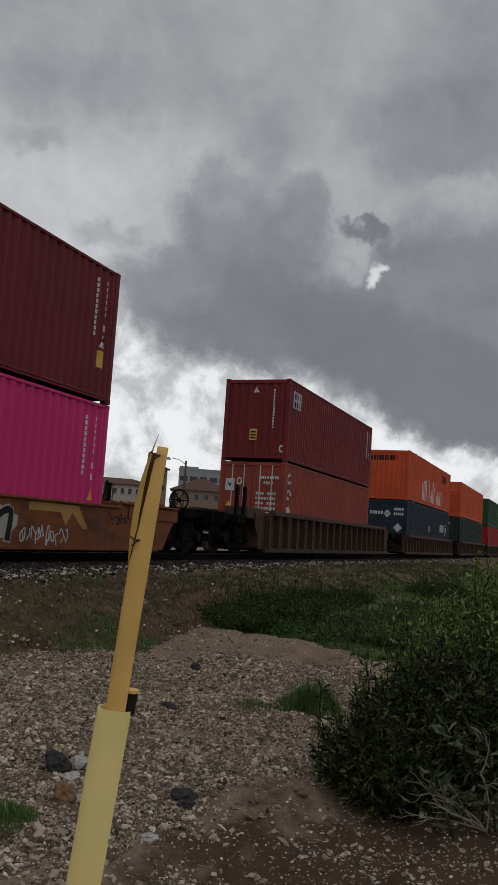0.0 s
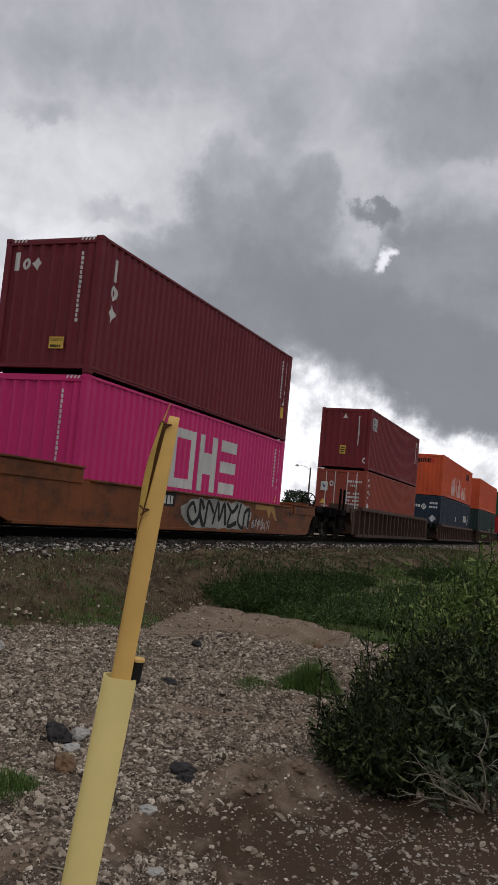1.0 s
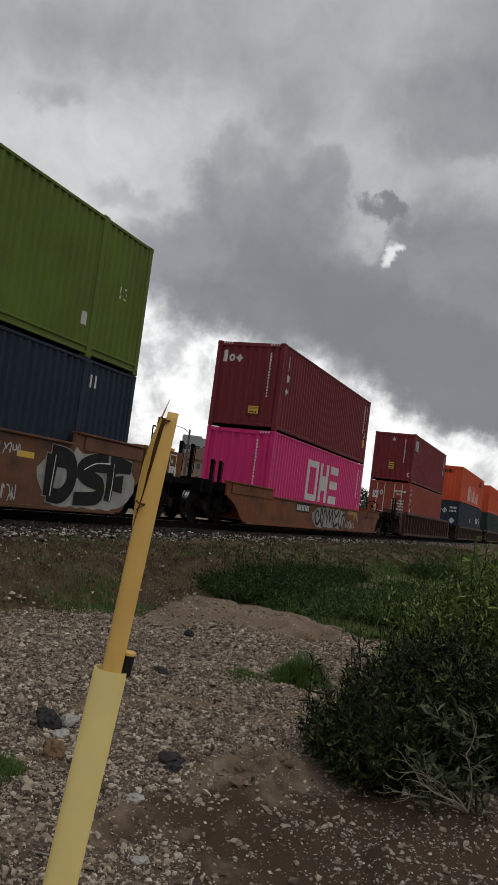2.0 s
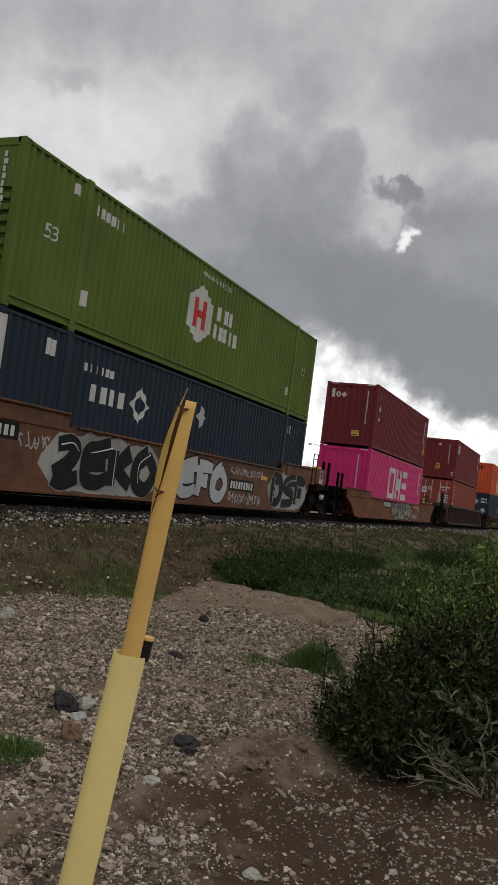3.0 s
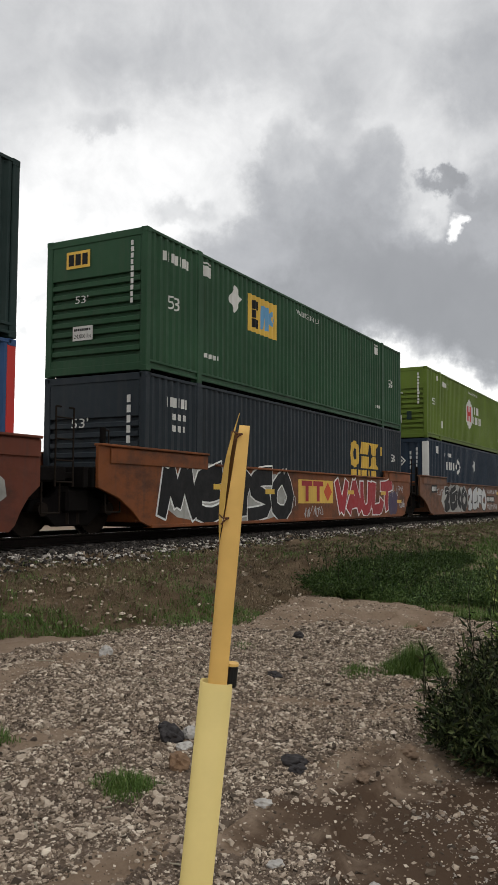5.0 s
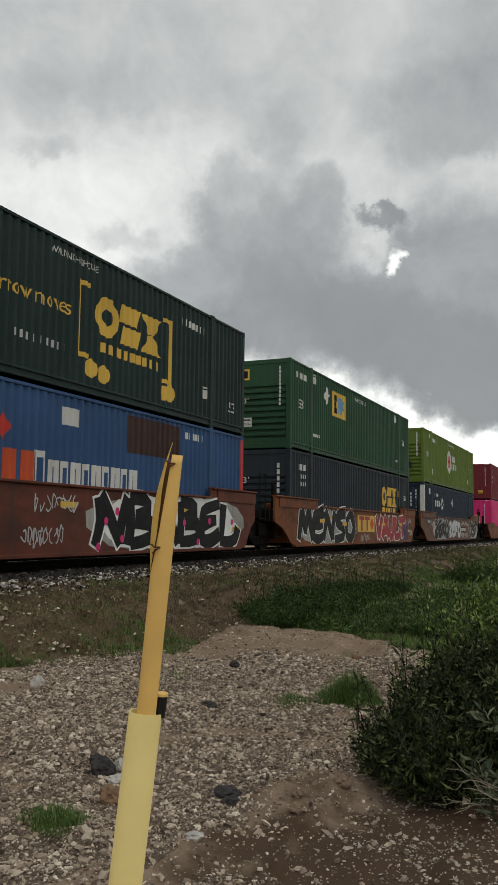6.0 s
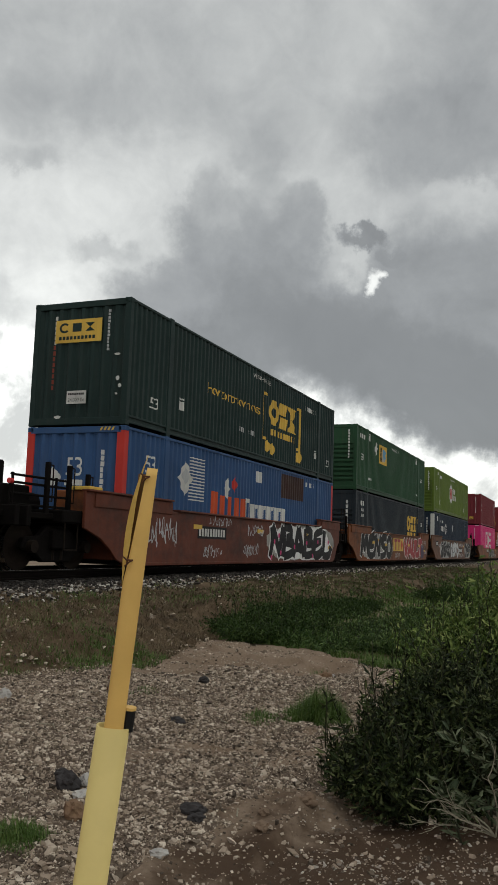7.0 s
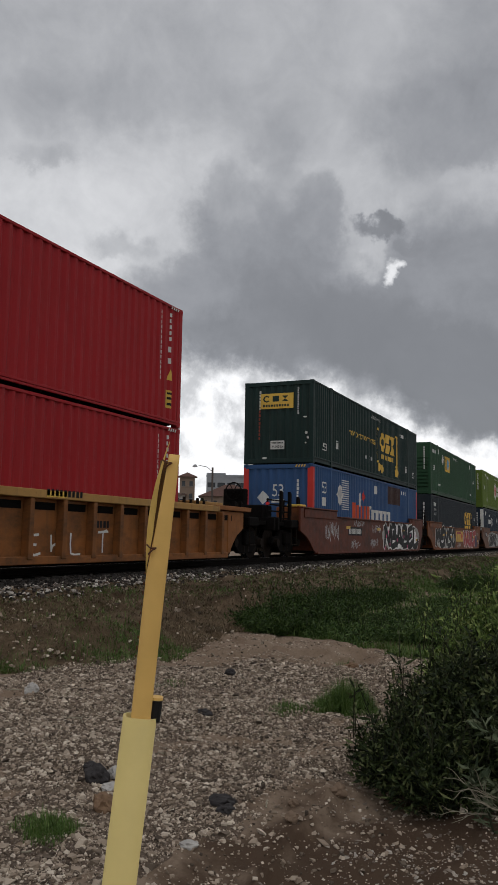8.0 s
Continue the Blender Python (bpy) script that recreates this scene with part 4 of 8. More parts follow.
def load_lime():
    c = container("lime green long container with a white hexagon emblem", LONG, "lime", "slats")
    hexa = polys([ngon(0, 0, 0.19, 0.21, 6, 90)])
    mark(c, "emblem", hexa, "white", "end", -0.72, 2.36, LONG, "white hexagon emblem", flat=True)
    mark(c, "emblem_print", rects([(-0.09, -0.11, -0.03, 0.11), (0.03, -0.11, 0.09, 0.11), (-0.03, -0.025, 0.03, 0.025)]), "post_red", "end", -0.72, 2.36, LONG, lift=0.008, flat=True)
    mark(c, "sign", line_of(3, 0.09, 0.1, 0.35), "white", "end", -0.46, 2.4, LONG, flat=True)
    mark(c, "sign", line_of(4, 0.07, 0.1, 0.35), "white", "end", -0.5, 2.27, LONG, flat=True)
    mark(c, "warning", lettered("WARNING HIGH CUBE", 0.07, 0.85), "white", "end", -0.55, 1.82, LONG, flat=True)
    mark(c, "number", lettered("53'", 0.14, 0.36), "white", "end", -0.23, 1.46, LONG, flat=True)
    weight_label(c, -0.28, 0.64)
    mark(c, "id_marking", column(10, 0.09, 0.1, 0.3, 8), "white", "end", 0.9, 2.55, LONG, "white standing row of id signs", flat=True)
    mark(c, "latch_box", rects([(0, 0, 0.2, 0.34)]), "deep", "end", 0.45, 0.75, LONG, flat=True)
    mark(c, "number", lettered("53", 0.26, 0.36), "white", "side", -7.2, 1.45, LONG)
    mark(c, "number", lettered("53", 0.26, 0.36), "white", "side", 6.9, 1.45, LONG)
    mark(c, "id_marking", line_of(6, 0.12, 0.2, 0.6, 9), "white", "side", -5.75, 2.35, LONG)
    mark(c, "sign", rects([(0, 0, 0.22, 0.3)]), "white", "side", -5.9, 0.55, LONG)
    mark(c, "sign", rects([(0, 0, 0.2, 0.2)]), "white", "side", -6.5, 2.5, LONG)
    mark(c, "sign", rects([(0, 0, 0.2, 0.26)]), "white", "side", 5.7, 0.6, LONG)
    mark(c, "warning", lettered("WARNING HIGH CUBE", 0.12, 1.75), "white", "side", -0.97, 2.56, LONG)
    mark(c, "emblem", polys([ngon(0, 0, 0.72, 0.74, 6, 90)]), "white", "side", -0.85, 1.6, LONG, "white hexagon emblem")
    mark(c, "emblem_print", rects([(-0.34, -0.36, -0.12, 0.36), (0.12, -0.36, 0.34, 0.36), (-0.12, -0.09, 0.12, 0.09)]), "post_red", "side", -0.85, 1.6, LONG, lift=0.008)
    mark(c, "sign", line_of(3, 0.26, 0.36, 0.45), "white", "side", 0.12, 1.68, LONG)
    mark(c, "sign", line_of(5, 0.22, 0.36, 0.45), "white", "side", -0.02, 1.2, LONG)
    place_container(c, -22.21, LONG, True)
    c = container("navy long container with a white corner post and emblem", LONG, "navy", "ribs")
    part("painted_post", box(-LONG / 2 - 0.004, -LONG / 2 + 0.2, -1.299, -1.07, 0.12, 2.78, bevel=0.012), M["white"], c, "white painted corner post")
    mark(c, "id_marking", column(4, 0.1, 0.14, 0.4, 5), "white", "end", 0.54, 2.25, LONG)
    mark(c, "id_marking", column(7, 0.1, 0.13, 0.3, 6), "white", "end", 0.8, 2.4, LONG)
    mark(c, "emblem", polys(diamond_mark(0.2)), "white", "end", 0.2, 2.0, LONG)
    mark(c, "id_marking", rects([(0, 0, 0.1, 0.3), (0.16, 0, 0.26, 0.3)]), "white", "side", -6.7, 2.35, LONG)
    mark(c, "id_marking", line_of(6, 0.1, 0.16, 0.9, 7), "white", "side", -5.4, 2.28, LONG)
    mark(c, "sign", line_of(4, 0.26, 0.34, 0.35, 8), "white", "side", -5.1, 1.72, LONG, "white emblem with blocks and a diamond ring")
    mark(c, "emblem", polys(ring(0, 0, 0.4, 0.42, 0.6, 4)), "white", "side", -3.15, 1.9, LONG)
    mark(c, "placard", polys([ngon(0, 0, 0.26, 0.28, 4)]), "graff_silver", "side", -0.05, 2.05, LONG)
    mark(c, "id_marking", rects([(0, 0, 0.09, 0.26), (0.14, 0, 0.22, 0.26)]), "white", "side", 6.3, 2.35, LONG)
    place_container(c, -22.21, LONG, False)


def load_green():
    c = container("green long container with a yellow square emblem", LONG, "green", "slats")
    mark(c, "emblem", rects([(0, 0, 0.62, 0.36)]), "yellow", "end", -0.75, 2.25, LONG, "yellow emblem plate", flat=True)
    mark(c, "emblem_print", rects([(0.06, 0.06, 0.2, 0.3), (0.24, 0.06, 0.38, 0.3), (0.42, 0.06, 0.56, 0.3)]), "black", "end", -0.75, 2.25, LONG, lift=0.008, flat=True)
    mark(c, "number", lettered("53'", 0.16, 0.34), "white", "end", -0.5, 1.5, LONG, flat=True)
    weight_label(c, -0.55, 0.72)
    mark(c, "id_marking", column(10, 0.09, 0.1, 0.3, 18), "white", "end", 0.9, 2.55, LONG, flat=True)
    mark(c, "id_marking", line_of(7, 0.1, 0.2, 0.45, 9), "white", "side", -7.45, 2.37, LONG)
    mark(c, "number", lettered("53", 0.28, 0.38), "white", "side", -7.25, 1.4, LONG)
    mark(c, "number", lettered("53", 0.28, 0.38), "white", "side", 6.75, 1.45, LONG)
    mark(c, "sign", rects([(0, 0, 0.3, 0.24), (0.0, 0.28, 0.3, 0.32)]), "white", "side", -5.85, 2.42, LONG)
    mark(c, "sign", rects([(0, 0, 0.3, 0.24), (0.0, 0.28, 0.3, 0.32)]), "white", "side", 5.28, 2.42, LONG)
    mark(c, "sign", line_of(6, 0.08, 0.1), "white", "side", -5.8, 0.6, LONG)
    mark(c, "sign", line_of(4, 0.08, 0.1), "white", "side", 5.4, 0.6, LONG)
    mark(c, "placard", polys([[(-0.3, -0.05), (0.0, -0.34), (0.3, 0.05), (0.0, 0.34)]]), "white", "side", -4.43, 2.2, LONG, "white diamond placard")
    mark(c, "emblem", rects([(0, 0, 1.52, 0.92)]), "yellow", "side", -3.75, 1.58, LONG, "yellow square emblem")
    mark(c, "emblem_print", rects([(0.16, 0.12, 0.5, 0.34), (0.16, 0.36, 0.42, 0.56), (0.16, 0.58, 0.5, 0.8)]), "black", "side", -3.75, 1.58, LONG, "dark block shapes", lift=0.008)
    mark(c, "emblem_print", polys([[(0.58, 0.15), (0.74, 0.15), (0.88, 0.75), (0.7, 0.75)], [(0.9, 0.15), (1.05, 0.15), (1.05, 0.75), (0.9, 0.75)]] + shift(ring(0, 0, 0.15, 0.2, 0.4, 10), 1.26, 0.5)), "skyblue", "side", -3.75, 1.58, LONG, "pale blue shapes", lift=0.008)
    mark(c, "warning", lettered("WARNING HIGH CUBE", 0.14, 1.6), "white", "side", -0.96, 2.52, LONG)
    place_container(c, -41.76, LONG, True)
    c = container("dark slate long container with yellow block emblem", LONG, "slate", "slats")
    mark(c, "number", lettered("53'", 0.2, 0.44), "white", "end", -0.55, 1.83, LONG, flat=True)
    mark(c, "id_marking", column(7, 0.12, 0.15, 0.35, 16), "white", "end", 0.85, 2.3, LONG, flat=True)
    mark(c, "id_marking", line_of(6, 0.1, 0.2, 0.45, 12), "white", "side", -7.3, 2.28, LONG)
    mark(c, "id_marking", line_of(6, 0.07, 0.13, 0.5, 13), "white", "side", -7.1, 2.02, LONG)
    mark(c, "id_marking", line_of(5, 0.07, 0.13, 0.5, 14), "white", "side", -7.1, 1.78, LONG)
    mark(c, "emblem", polys(block_logo(2.6, 0.85)), "yellow", "side", 2.98, 1.42, LONG, "yellow block emblem")
    mark(c, "emblem", line_of(8, 0.24, 0.2, 0.3, 15), "yellow", "side", 3.05, 1.16, LONG)
    mark(c, "number", lettered("53", 0.26, 0.36), "white", "side", 7.0, 1.75, LONG)
    mark(c, "placard", rects([(0, 0, 0.25, 0.3)]), "yellow", "side", 5.9, 1.9, LONG)
    place_container(c, -41.76, LONG, False)


def load_blue():
    c = container("dark green long container with yellow block emblems", LONG, "deep", "ribs")
    mark(c, "emblem", rects([(0, 0, 1.24, 0.54)]), "yellow", "end", -0.68, 1.93, LONG, "yellow emblem plate", flat=True)
    mark(c, "emblem_print", polys(ring(0.2, 0.34, 0.14, 0.12, 0.6, 10, 40, 320) + [[(0.42, 0.24), (0.66, 0.24), (0.66, 0.44), (0.42, 0.44)]] + [[(0.76, 0.24), (1.02, 0.24), (0.89, 0.34)], [(0.76, 0.44), (0.89, 0.34), (1.02, 0.44)]] + [[(0.06 + k * 0.1, 0.06), (0.13 + k * 0.1, 0.06), (0.13 + k * 0.1, 0.14), (0.06 + k * 0.1, 0.14)] for k in range(10)]), "deep", "end", -0.64, 1.94, LONG, lift=0.008, flat=True)
    weight_label(c, -0.28, 0.5)
    mark(c, "id_marking", column(6, 0.09, 0.09, 0.3, 44), "white", "end", -0.75, 2.5, LONG)
    mark(c, "id_marking", column(8, 0.08, 0.1, 0.35, 45), "rustred", "end", -0.76, 1.8, LONG)
    mark(c, "id_marking", column(12, 0.05, 0.06, 0.35, 46), "graff_silver", "end", 0.7, 2.6, LONG)
    mark(c, "scuff", polys([ngon(0, 0, 0.08, 0.03, 6), ngon(0.04, -0.55, 0.05, 0.06, 6), ngon(0.1, -0.72, 0.05, 0.05, 5), ngon(0.02, -0.9, 0.04, 0.03, 5)]), "white", "end", 1.0, 1.6, LONG, flat=True)
    mark(c, "scuff", polys([ngon(0, 0, 0.1, 0.04, 6, 20)]), "white", "end", -0.5, 0.2, LONG, flat=True)
    mark(c, "number", lettered("53", 0.26, 0.36), "white", "side", -6.95, 0.55, LONG)
    mark(c, "number", lettered("53", 0.26, 0.36), "white", "side", 7.1, 0.55, LONG)
    mark(c, "sign", rects([(0, 0, 0.3, 0.22), (0.0, 0.26, 0.3, 0.3)]), "white", "side", -5.5, 0.75, LONG)
    mark(c, "sign", rects([(0, 0, 0.26, 0.22), (0.0, 0.26, 0.26, 0.3)]), "white", "side", 5.55, 0.7, LONG)
    mark(c, "slogan", lettered("How tomorrow moves", 0.3, 3.8), "yellow", "side", -3.79, 1.48, LONG, "yellow slogan lettering")
    brackets = [[(0, 0), (0.1, 0), (0.1, 1.9), (0, 1.9)], [(0.1, 1.78), (0.42, 1.78), (0.42, 1.9), (0.1, 1.9)], [(0.1, 0), (0.42, 0), (0.42, 0.12), (0.1, 0.12)],
                [(3.9, 0), (4.0, 0), (4.0, 1.9), (3.9, 1.9)], [(3.58, 1.78), (3.9, 1.78), (3.9, 1.9), (3.58, 1.9)], [(3.58, 0), (3.9, 0), (3.9, 0.12), (3.58, 0.12)]]
    mark(c, "emblem", polys([[(u * 0.92, v * 0.8) for u, v in o] for o in brackets]), "yellow", "side", 0.27, 0.76, LONG, "yellow square brackets")
    mark(c, "emblem", polys(block_logo(2.6, 0.85)), "yellow", "side", 0.85, 1.3, LONG, "yellow block emblem")
    mark(c, "emblem", line_of(9, 0.2, 0.2, 0.35, 17), "yellow", "side", 1.08, 0.98, LONG)
    mark(c, "emblem", polys([ngon(0, 0, 0.2, 0.2, 10), ngon(0.45, -0.05, 0.2, 0.2, 10), ngon(2.9, -0.05, 0.16, 0.18, 10), ngon(3.2, -0.02, 0.2, 0.22, 10)]), "yellow", "side", 0.75, 0.58, LONG)
    mark(c, "warning", lettered("WARNING HIGH CUBE", 0.13, 1.5), "white", "side", -0.6, 2.56, LONG)
    mark(c, "id_marking", line_of(7, 0.1, 0.16, 0.9, 19), "white", "side", 4.42, 2.32, LONG)
    mark(c, "id_marking", line_of(9, 0.05, 0.14, 2.6, 20), "graff_silver", "side", -1.6, 0.75, LONG)
    place_container(c, -61.46, LONG, True)
    c = container("blue long container with red corner posts and white signs", LONG, "blue", "ribs", "post_red")
    mark(c, "number", lettered("53", 0.42, 0.4), "white", "end", -0.2, 1.78, LONG, "large white length number")
    mark(c, "id_marking", column(8, 0.08, 0.11, 0.2, 27), "white", "end", 0.7, 2.25, LONG, "white standing row of id signs")
    mark(c, "placard", polys([ngon(0, 0, 0.24, 0.24, 4)]), "white", "end", -0.55, 1.74, LONG, "white diamond placard")
    mark(c, "sign", rects([(0, 0, 0.45, 0.13)]), "white", "end", -0.22, 1.56, LONG)
    mark(c, "hazard_marks", polys([[(k * 0.1, 0), (k * 0.1 + 0.05, 0), (k * 0.1 + 0.09, 0.08), (k * 0.1 + 0.04, 0.08)] for k in range(4)]), "yellow", "end", 0.65, 2.79, LONG, flat=True)
    mark(c, "number", lettered("53", 0.4, 0.42), "white", "side", -7.0, 1.95, LONG)
    mark(c, "sign", rects([(0, 0, 0.36, 0.3)]), "white", "side", -7.0, 1.5, LONG)
    mark(c, "emblem", polys([ngon(-0.2, 0, 0.4, 0.48, 4)]), "white", "side", -4.75, 1.98, LONG, "white diamond emblem with stripes")
    mark(c, "emblem", polys([ngon(-0.1, 0.1, 0.2, 0.3, 4), ]), "graff_silver", "side", -4.85, 1.94, LONG, lift=0.008)
    mark(c, "emblem", rects([(0.12, -0.53 + 0.083 * k, 1.0 + 0.1 * math.sin(k * 0.24), -0.497 + 0.083 * k) for k in range(14)]), "white", "side", -4.85, 1.98, LONG)
    mark(c, "emblem", polys([ngon(0, 0, 0.22, 0.3, 4)]), "white", "side", -2.3, 1.92, LONG)
    mark(c, "placard", polys([ngon(0, 0, 0.2, 0.26, 4)]), "post_red", "side", -1.77, 2.07, LONG, "red diamond placard")
    mark(c, "emblem", rects([(0, 0, 0.45, 0.8), (0.62, 0, 1.0, 0.72), (1.15, 0, 1.5, 0.72), (1.65, 0, 2.0, 0.72), (2.15, 0, 2.5, 0.72)]), "orange", "side", -3.4, 0.98, LONG, "orange block emblem")
    letters = [(0, 0, 0.36, 0.66)] + [(0.43 + 0.345 * k, 0, 0.43 + 0.345 * k + 0.29, 0.52) for k in range(9)]
    mark(c, "emblem", rects([q for u0, v0, u1, v1 in letters for q in ((u0, v0, u0 + 0.11, v1), (u1 - 0.1, v0, u1, v1), (u0 + 0.11, v1 - 0.12, u1 - 0.1, v1))]), "white", "side", -0.93, 1.07, LONG, "white row of block shapes")
    mark(c, "patch", rects([(0, 0, 2.4, 0.8)]), "patch_brown", "side", 2.1, 1.95, LONG, "rust-red repair patch")
    mark(c, "sign", rects([(0, 0, 0.53, 0.34)]), "white", "side", -0.11, 2.28, LONG)
    mark(c, "id_marking", line_of(6, 0.1, 0.16, 0.6, 28), "white", "side", 4.75, 2.5, LONG)
    place_container(c, -61.46, LONG, False)


def load_red():
    for upper in (True, False):
        c = container("red steel container with white id signs, %s" % ("on another red one" if upper else "in a brown well car"), SHORT, "red", "ribs")
        mark(c, "id_marking", column(14, 0.045, 0.085, 0.4, 51), "white", "side", SHORT / 2 - 0.95, 2.6, SHORT, "white standing row of id signs")
        mark(c, "id_marking", column(5, 0.055, 0.09, 0.6, 52), "white", "side", SHORT / 2 - 0.58, 2.6, SHORT)
        mark(c, "id_marking", column(2, 0.085, 0.13, 1.1, 53), "white", "side", SHORT / 2 - 0.6, 1.75, SHORT)
        mark(c, "warning_triangle", polys([[(-0.12, 0), (0.12, 0), (0, 0.28)]]), "yellow", "side", SHORT / 2 - 0.52, 1.08, SHORT)
        if upper:
            mark(c, "caution_label", rects([(0, 0, 0.28, 0.42)]), "yellow", "side", SHORT / 2 - 0.66, 0.42, SHORT, "yellow caution label")
            mark(c, "label_print", rects([(0.05, 0.06, 0.23, 0.12), (0.05, 0.2, 0.23, 0.26), (0.05, 0.32, 0.23, 0.37)]), "black", "side", SHORT / 2 - 0.66, 0.42, SHORT, lift=0.008)
        mark(c, "hazard_marks", polys([[(k * 0.1, 0), (k * 0.1 + 0.05, 0), (k * 0.1 + 0.09, 0.07), (k * 0.1 + 0.04, 0.07)] for k in range(4)]), "white", "side", SHORT / 2 - 0.6, 2.79, SHORT, flat=True)
        place_container(c, -83.04, SHORT, upper)


# -- running gear --
WHEEL_R = 0.46


def wheelset_mesh():
    bm = bmesh.new()
    add_tube(bm, (0, -1.05, 0), (0, 1.05, 0), 0.08, 10)
    for s in (-1, 1):
        add_tube(bm, (0, s * 0.69, 0), (0, s * 0.825, 0), WHEEL_R, 28)
        add_tube(bm, (0, s * 0.66, 0), (0, s * 0.69, 0), WHEEL_R + 0.028, 28)
        bmesh.ops.create_cone(bm, cap_ends=True, segments=20, radius1=0.36, radius2=0.16, depth=0.05, matrix=Matrix.Translation((0, s * 0.84, 0)) @ Matrix.Rotation(radians(-90 * s), 4, "X"))
    for f in bm.faces:
        if abs(f.normal.y) < 0.2 and f.calc_center_median().length > 0.7 and Vector((f.calc_center_median().x, 0, f.calc_center_median().z)).length > 0.4:
            f.material_index = 1
    return finish(bm, "wheelset", (M["iron"], M["tread"]))


def side_frame_mesh():
    top = [(-1.15, 0.42), (-1.05, 0.62), (-0.6, 0.66), (-0.35, 0.86), (0.35, 0.86), (0.6, 0.66), (1.05, 0.62), (1.15, 0.42)]
    low = [(0.72, 0.36), (0.45, 0.16), (-0.45, 0.16), (-0.72, 0.36)]
    bm = plate(top + low, -0.07, 0.07, bevel=0.02)
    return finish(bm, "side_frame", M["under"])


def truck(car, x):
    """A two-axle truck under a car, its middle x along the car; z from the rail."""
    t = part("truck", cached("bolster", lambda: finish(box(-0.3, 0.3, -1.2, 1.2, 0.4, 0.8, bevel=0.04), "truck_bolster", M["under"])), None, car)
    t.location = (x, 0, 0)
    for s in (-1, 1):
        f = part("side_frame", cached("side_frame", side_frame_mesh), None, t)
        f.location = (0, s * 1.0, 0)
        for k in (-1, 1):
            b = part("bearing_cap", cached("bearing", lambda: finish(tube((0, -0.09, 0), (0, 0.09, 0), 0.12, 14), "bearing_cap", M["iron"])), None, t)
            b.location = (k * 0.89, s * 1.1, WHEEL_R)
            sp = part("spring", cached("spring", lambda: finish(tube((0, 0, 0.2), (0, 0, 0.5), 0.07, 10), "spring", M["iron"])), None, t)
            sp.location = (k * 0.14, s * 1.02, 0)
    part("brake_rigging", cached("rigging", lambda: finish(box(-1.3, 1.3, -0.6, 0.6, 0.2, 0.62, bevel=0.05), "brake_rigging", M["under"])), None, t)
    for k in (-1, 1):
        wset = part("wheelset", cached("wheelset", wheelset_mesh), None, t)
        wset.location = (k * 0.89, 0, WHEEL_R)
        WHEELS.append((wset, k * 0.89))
    return t


# -- spray-painted pictures on the car sides --
FORMS = dict(
    m=[[(-0.06, 0.0), (0.04, 0.5), (0.2, 1.0)], [(0.16, 1.0), (0.3, 0.62), (0.46, 0.24)], [(0.44, 0.22), (0.6, 0.7), (0.78, 1.04)], [(0.74, 1.04), (0.86, 0.5), (1.04, 0.0)]],
    e=[[(1.0, 1.04), (0.5, 0.9), (0.16, 0.8), (0.1, 0.46), (0.16, 0.1), (0.6, 0.04), (1.02, 0.2)], [(0.15, 0.5), (0.5, 0.52), (0.86, 0.62)]],
    n=[[(-0.06, -0.04), (0.1, 0.5), (0.06, 1.02)], [(0.06, 1.0), (0.36, 0.66), (0.56, 0.36), (0.78, 0.0)], [(0.78, -0.02), (0.84, 0.5), (1.02, 1.06)]],
    s=[[(1.06, 1.0), (0.5, 0.94), (0.14, 0.74), (0.36, 0.54), (0.84, 0.42), (0.78, 0.08), (-0.04, 0.0)]],
    o=[[(0.62, 1.04), (0.16, 0.7), (0.14, 0.14), (0.66, 0.0), (0.94, 0.5), (0.56, 1.0)]],
    b=[[(0.06, -0.04), (0.12, 0.5), (0.1, 1.04)], [(0.06, 1.0), (0.6, 0.98), (0.78, 0.76), (0.3, 0.54)], [(0.3, 0.54), (0.9, 0.44), (0.9, 0.12), (0.1, 0.02)]],
    v=[[(-0.04, 1.06), (0.2, 0.5), (0.44, 0.0)], [(0.42, 0.0), (0.66, 0.5), (0.86, 1.04)]],
    a=[[(-0.04, -0.02), (0.24, 0.5), (0.46, 1.04)], [(0.44, 1.04), (0.7, 0.5), (1.0, -0.04)], [(0.2, 0.3), (0.5, 0.32), (0.8, 0.28)]],
    u=[[(0.06, 1.04), (0.1, 0.4), (0.34, 0.02), (0.72, 0.08), (0.84, 0.5), (0.88, 1.06)]],
    l=[[(0.2, 1.06), (0.16, 0.5), (0.12, 0.06)], [(0.06, 0.04), (0.5, 0.02), (0.86, 0.1), (1.06, 0.4)]],
    t=[[(-0.12, 0.88), (0.5, 0.92), (1.1, 1.02)], [(0.5, 0.92), (0.46, 0.4), (0.58, -0.04)]],
    z=[[(0.1, 0.86), (0.5, 1.0), (0.76, 0.8), (0.5, 0.42), (0.1, 0.1)], [(0.1, 0.12), (0.46, 0.0), (0.9, 0.12)]],
    k=[[(0.12, 0.0), (0.14, 0.5), (0.1, 1.0)], [(0.86, 1.0), (0.4, 0.5), (0.94, 0.0)]],
    d=[[(0.14, 0.0), (0.16, 1.0)], [(0.12, 0.98), (0.74, 0.86), (0.88, 0.4), (0.6, 0.04), (0.1, 0.04)]],
    f=[[(0.16, -0.02), (0.2, 0.5), (0.16, 1.0)], [(0.1, 0.96), (0.5, 0.98), (1.0, 0.94)], [(0.2, 0.5), (0.72, 0.5)]],
)
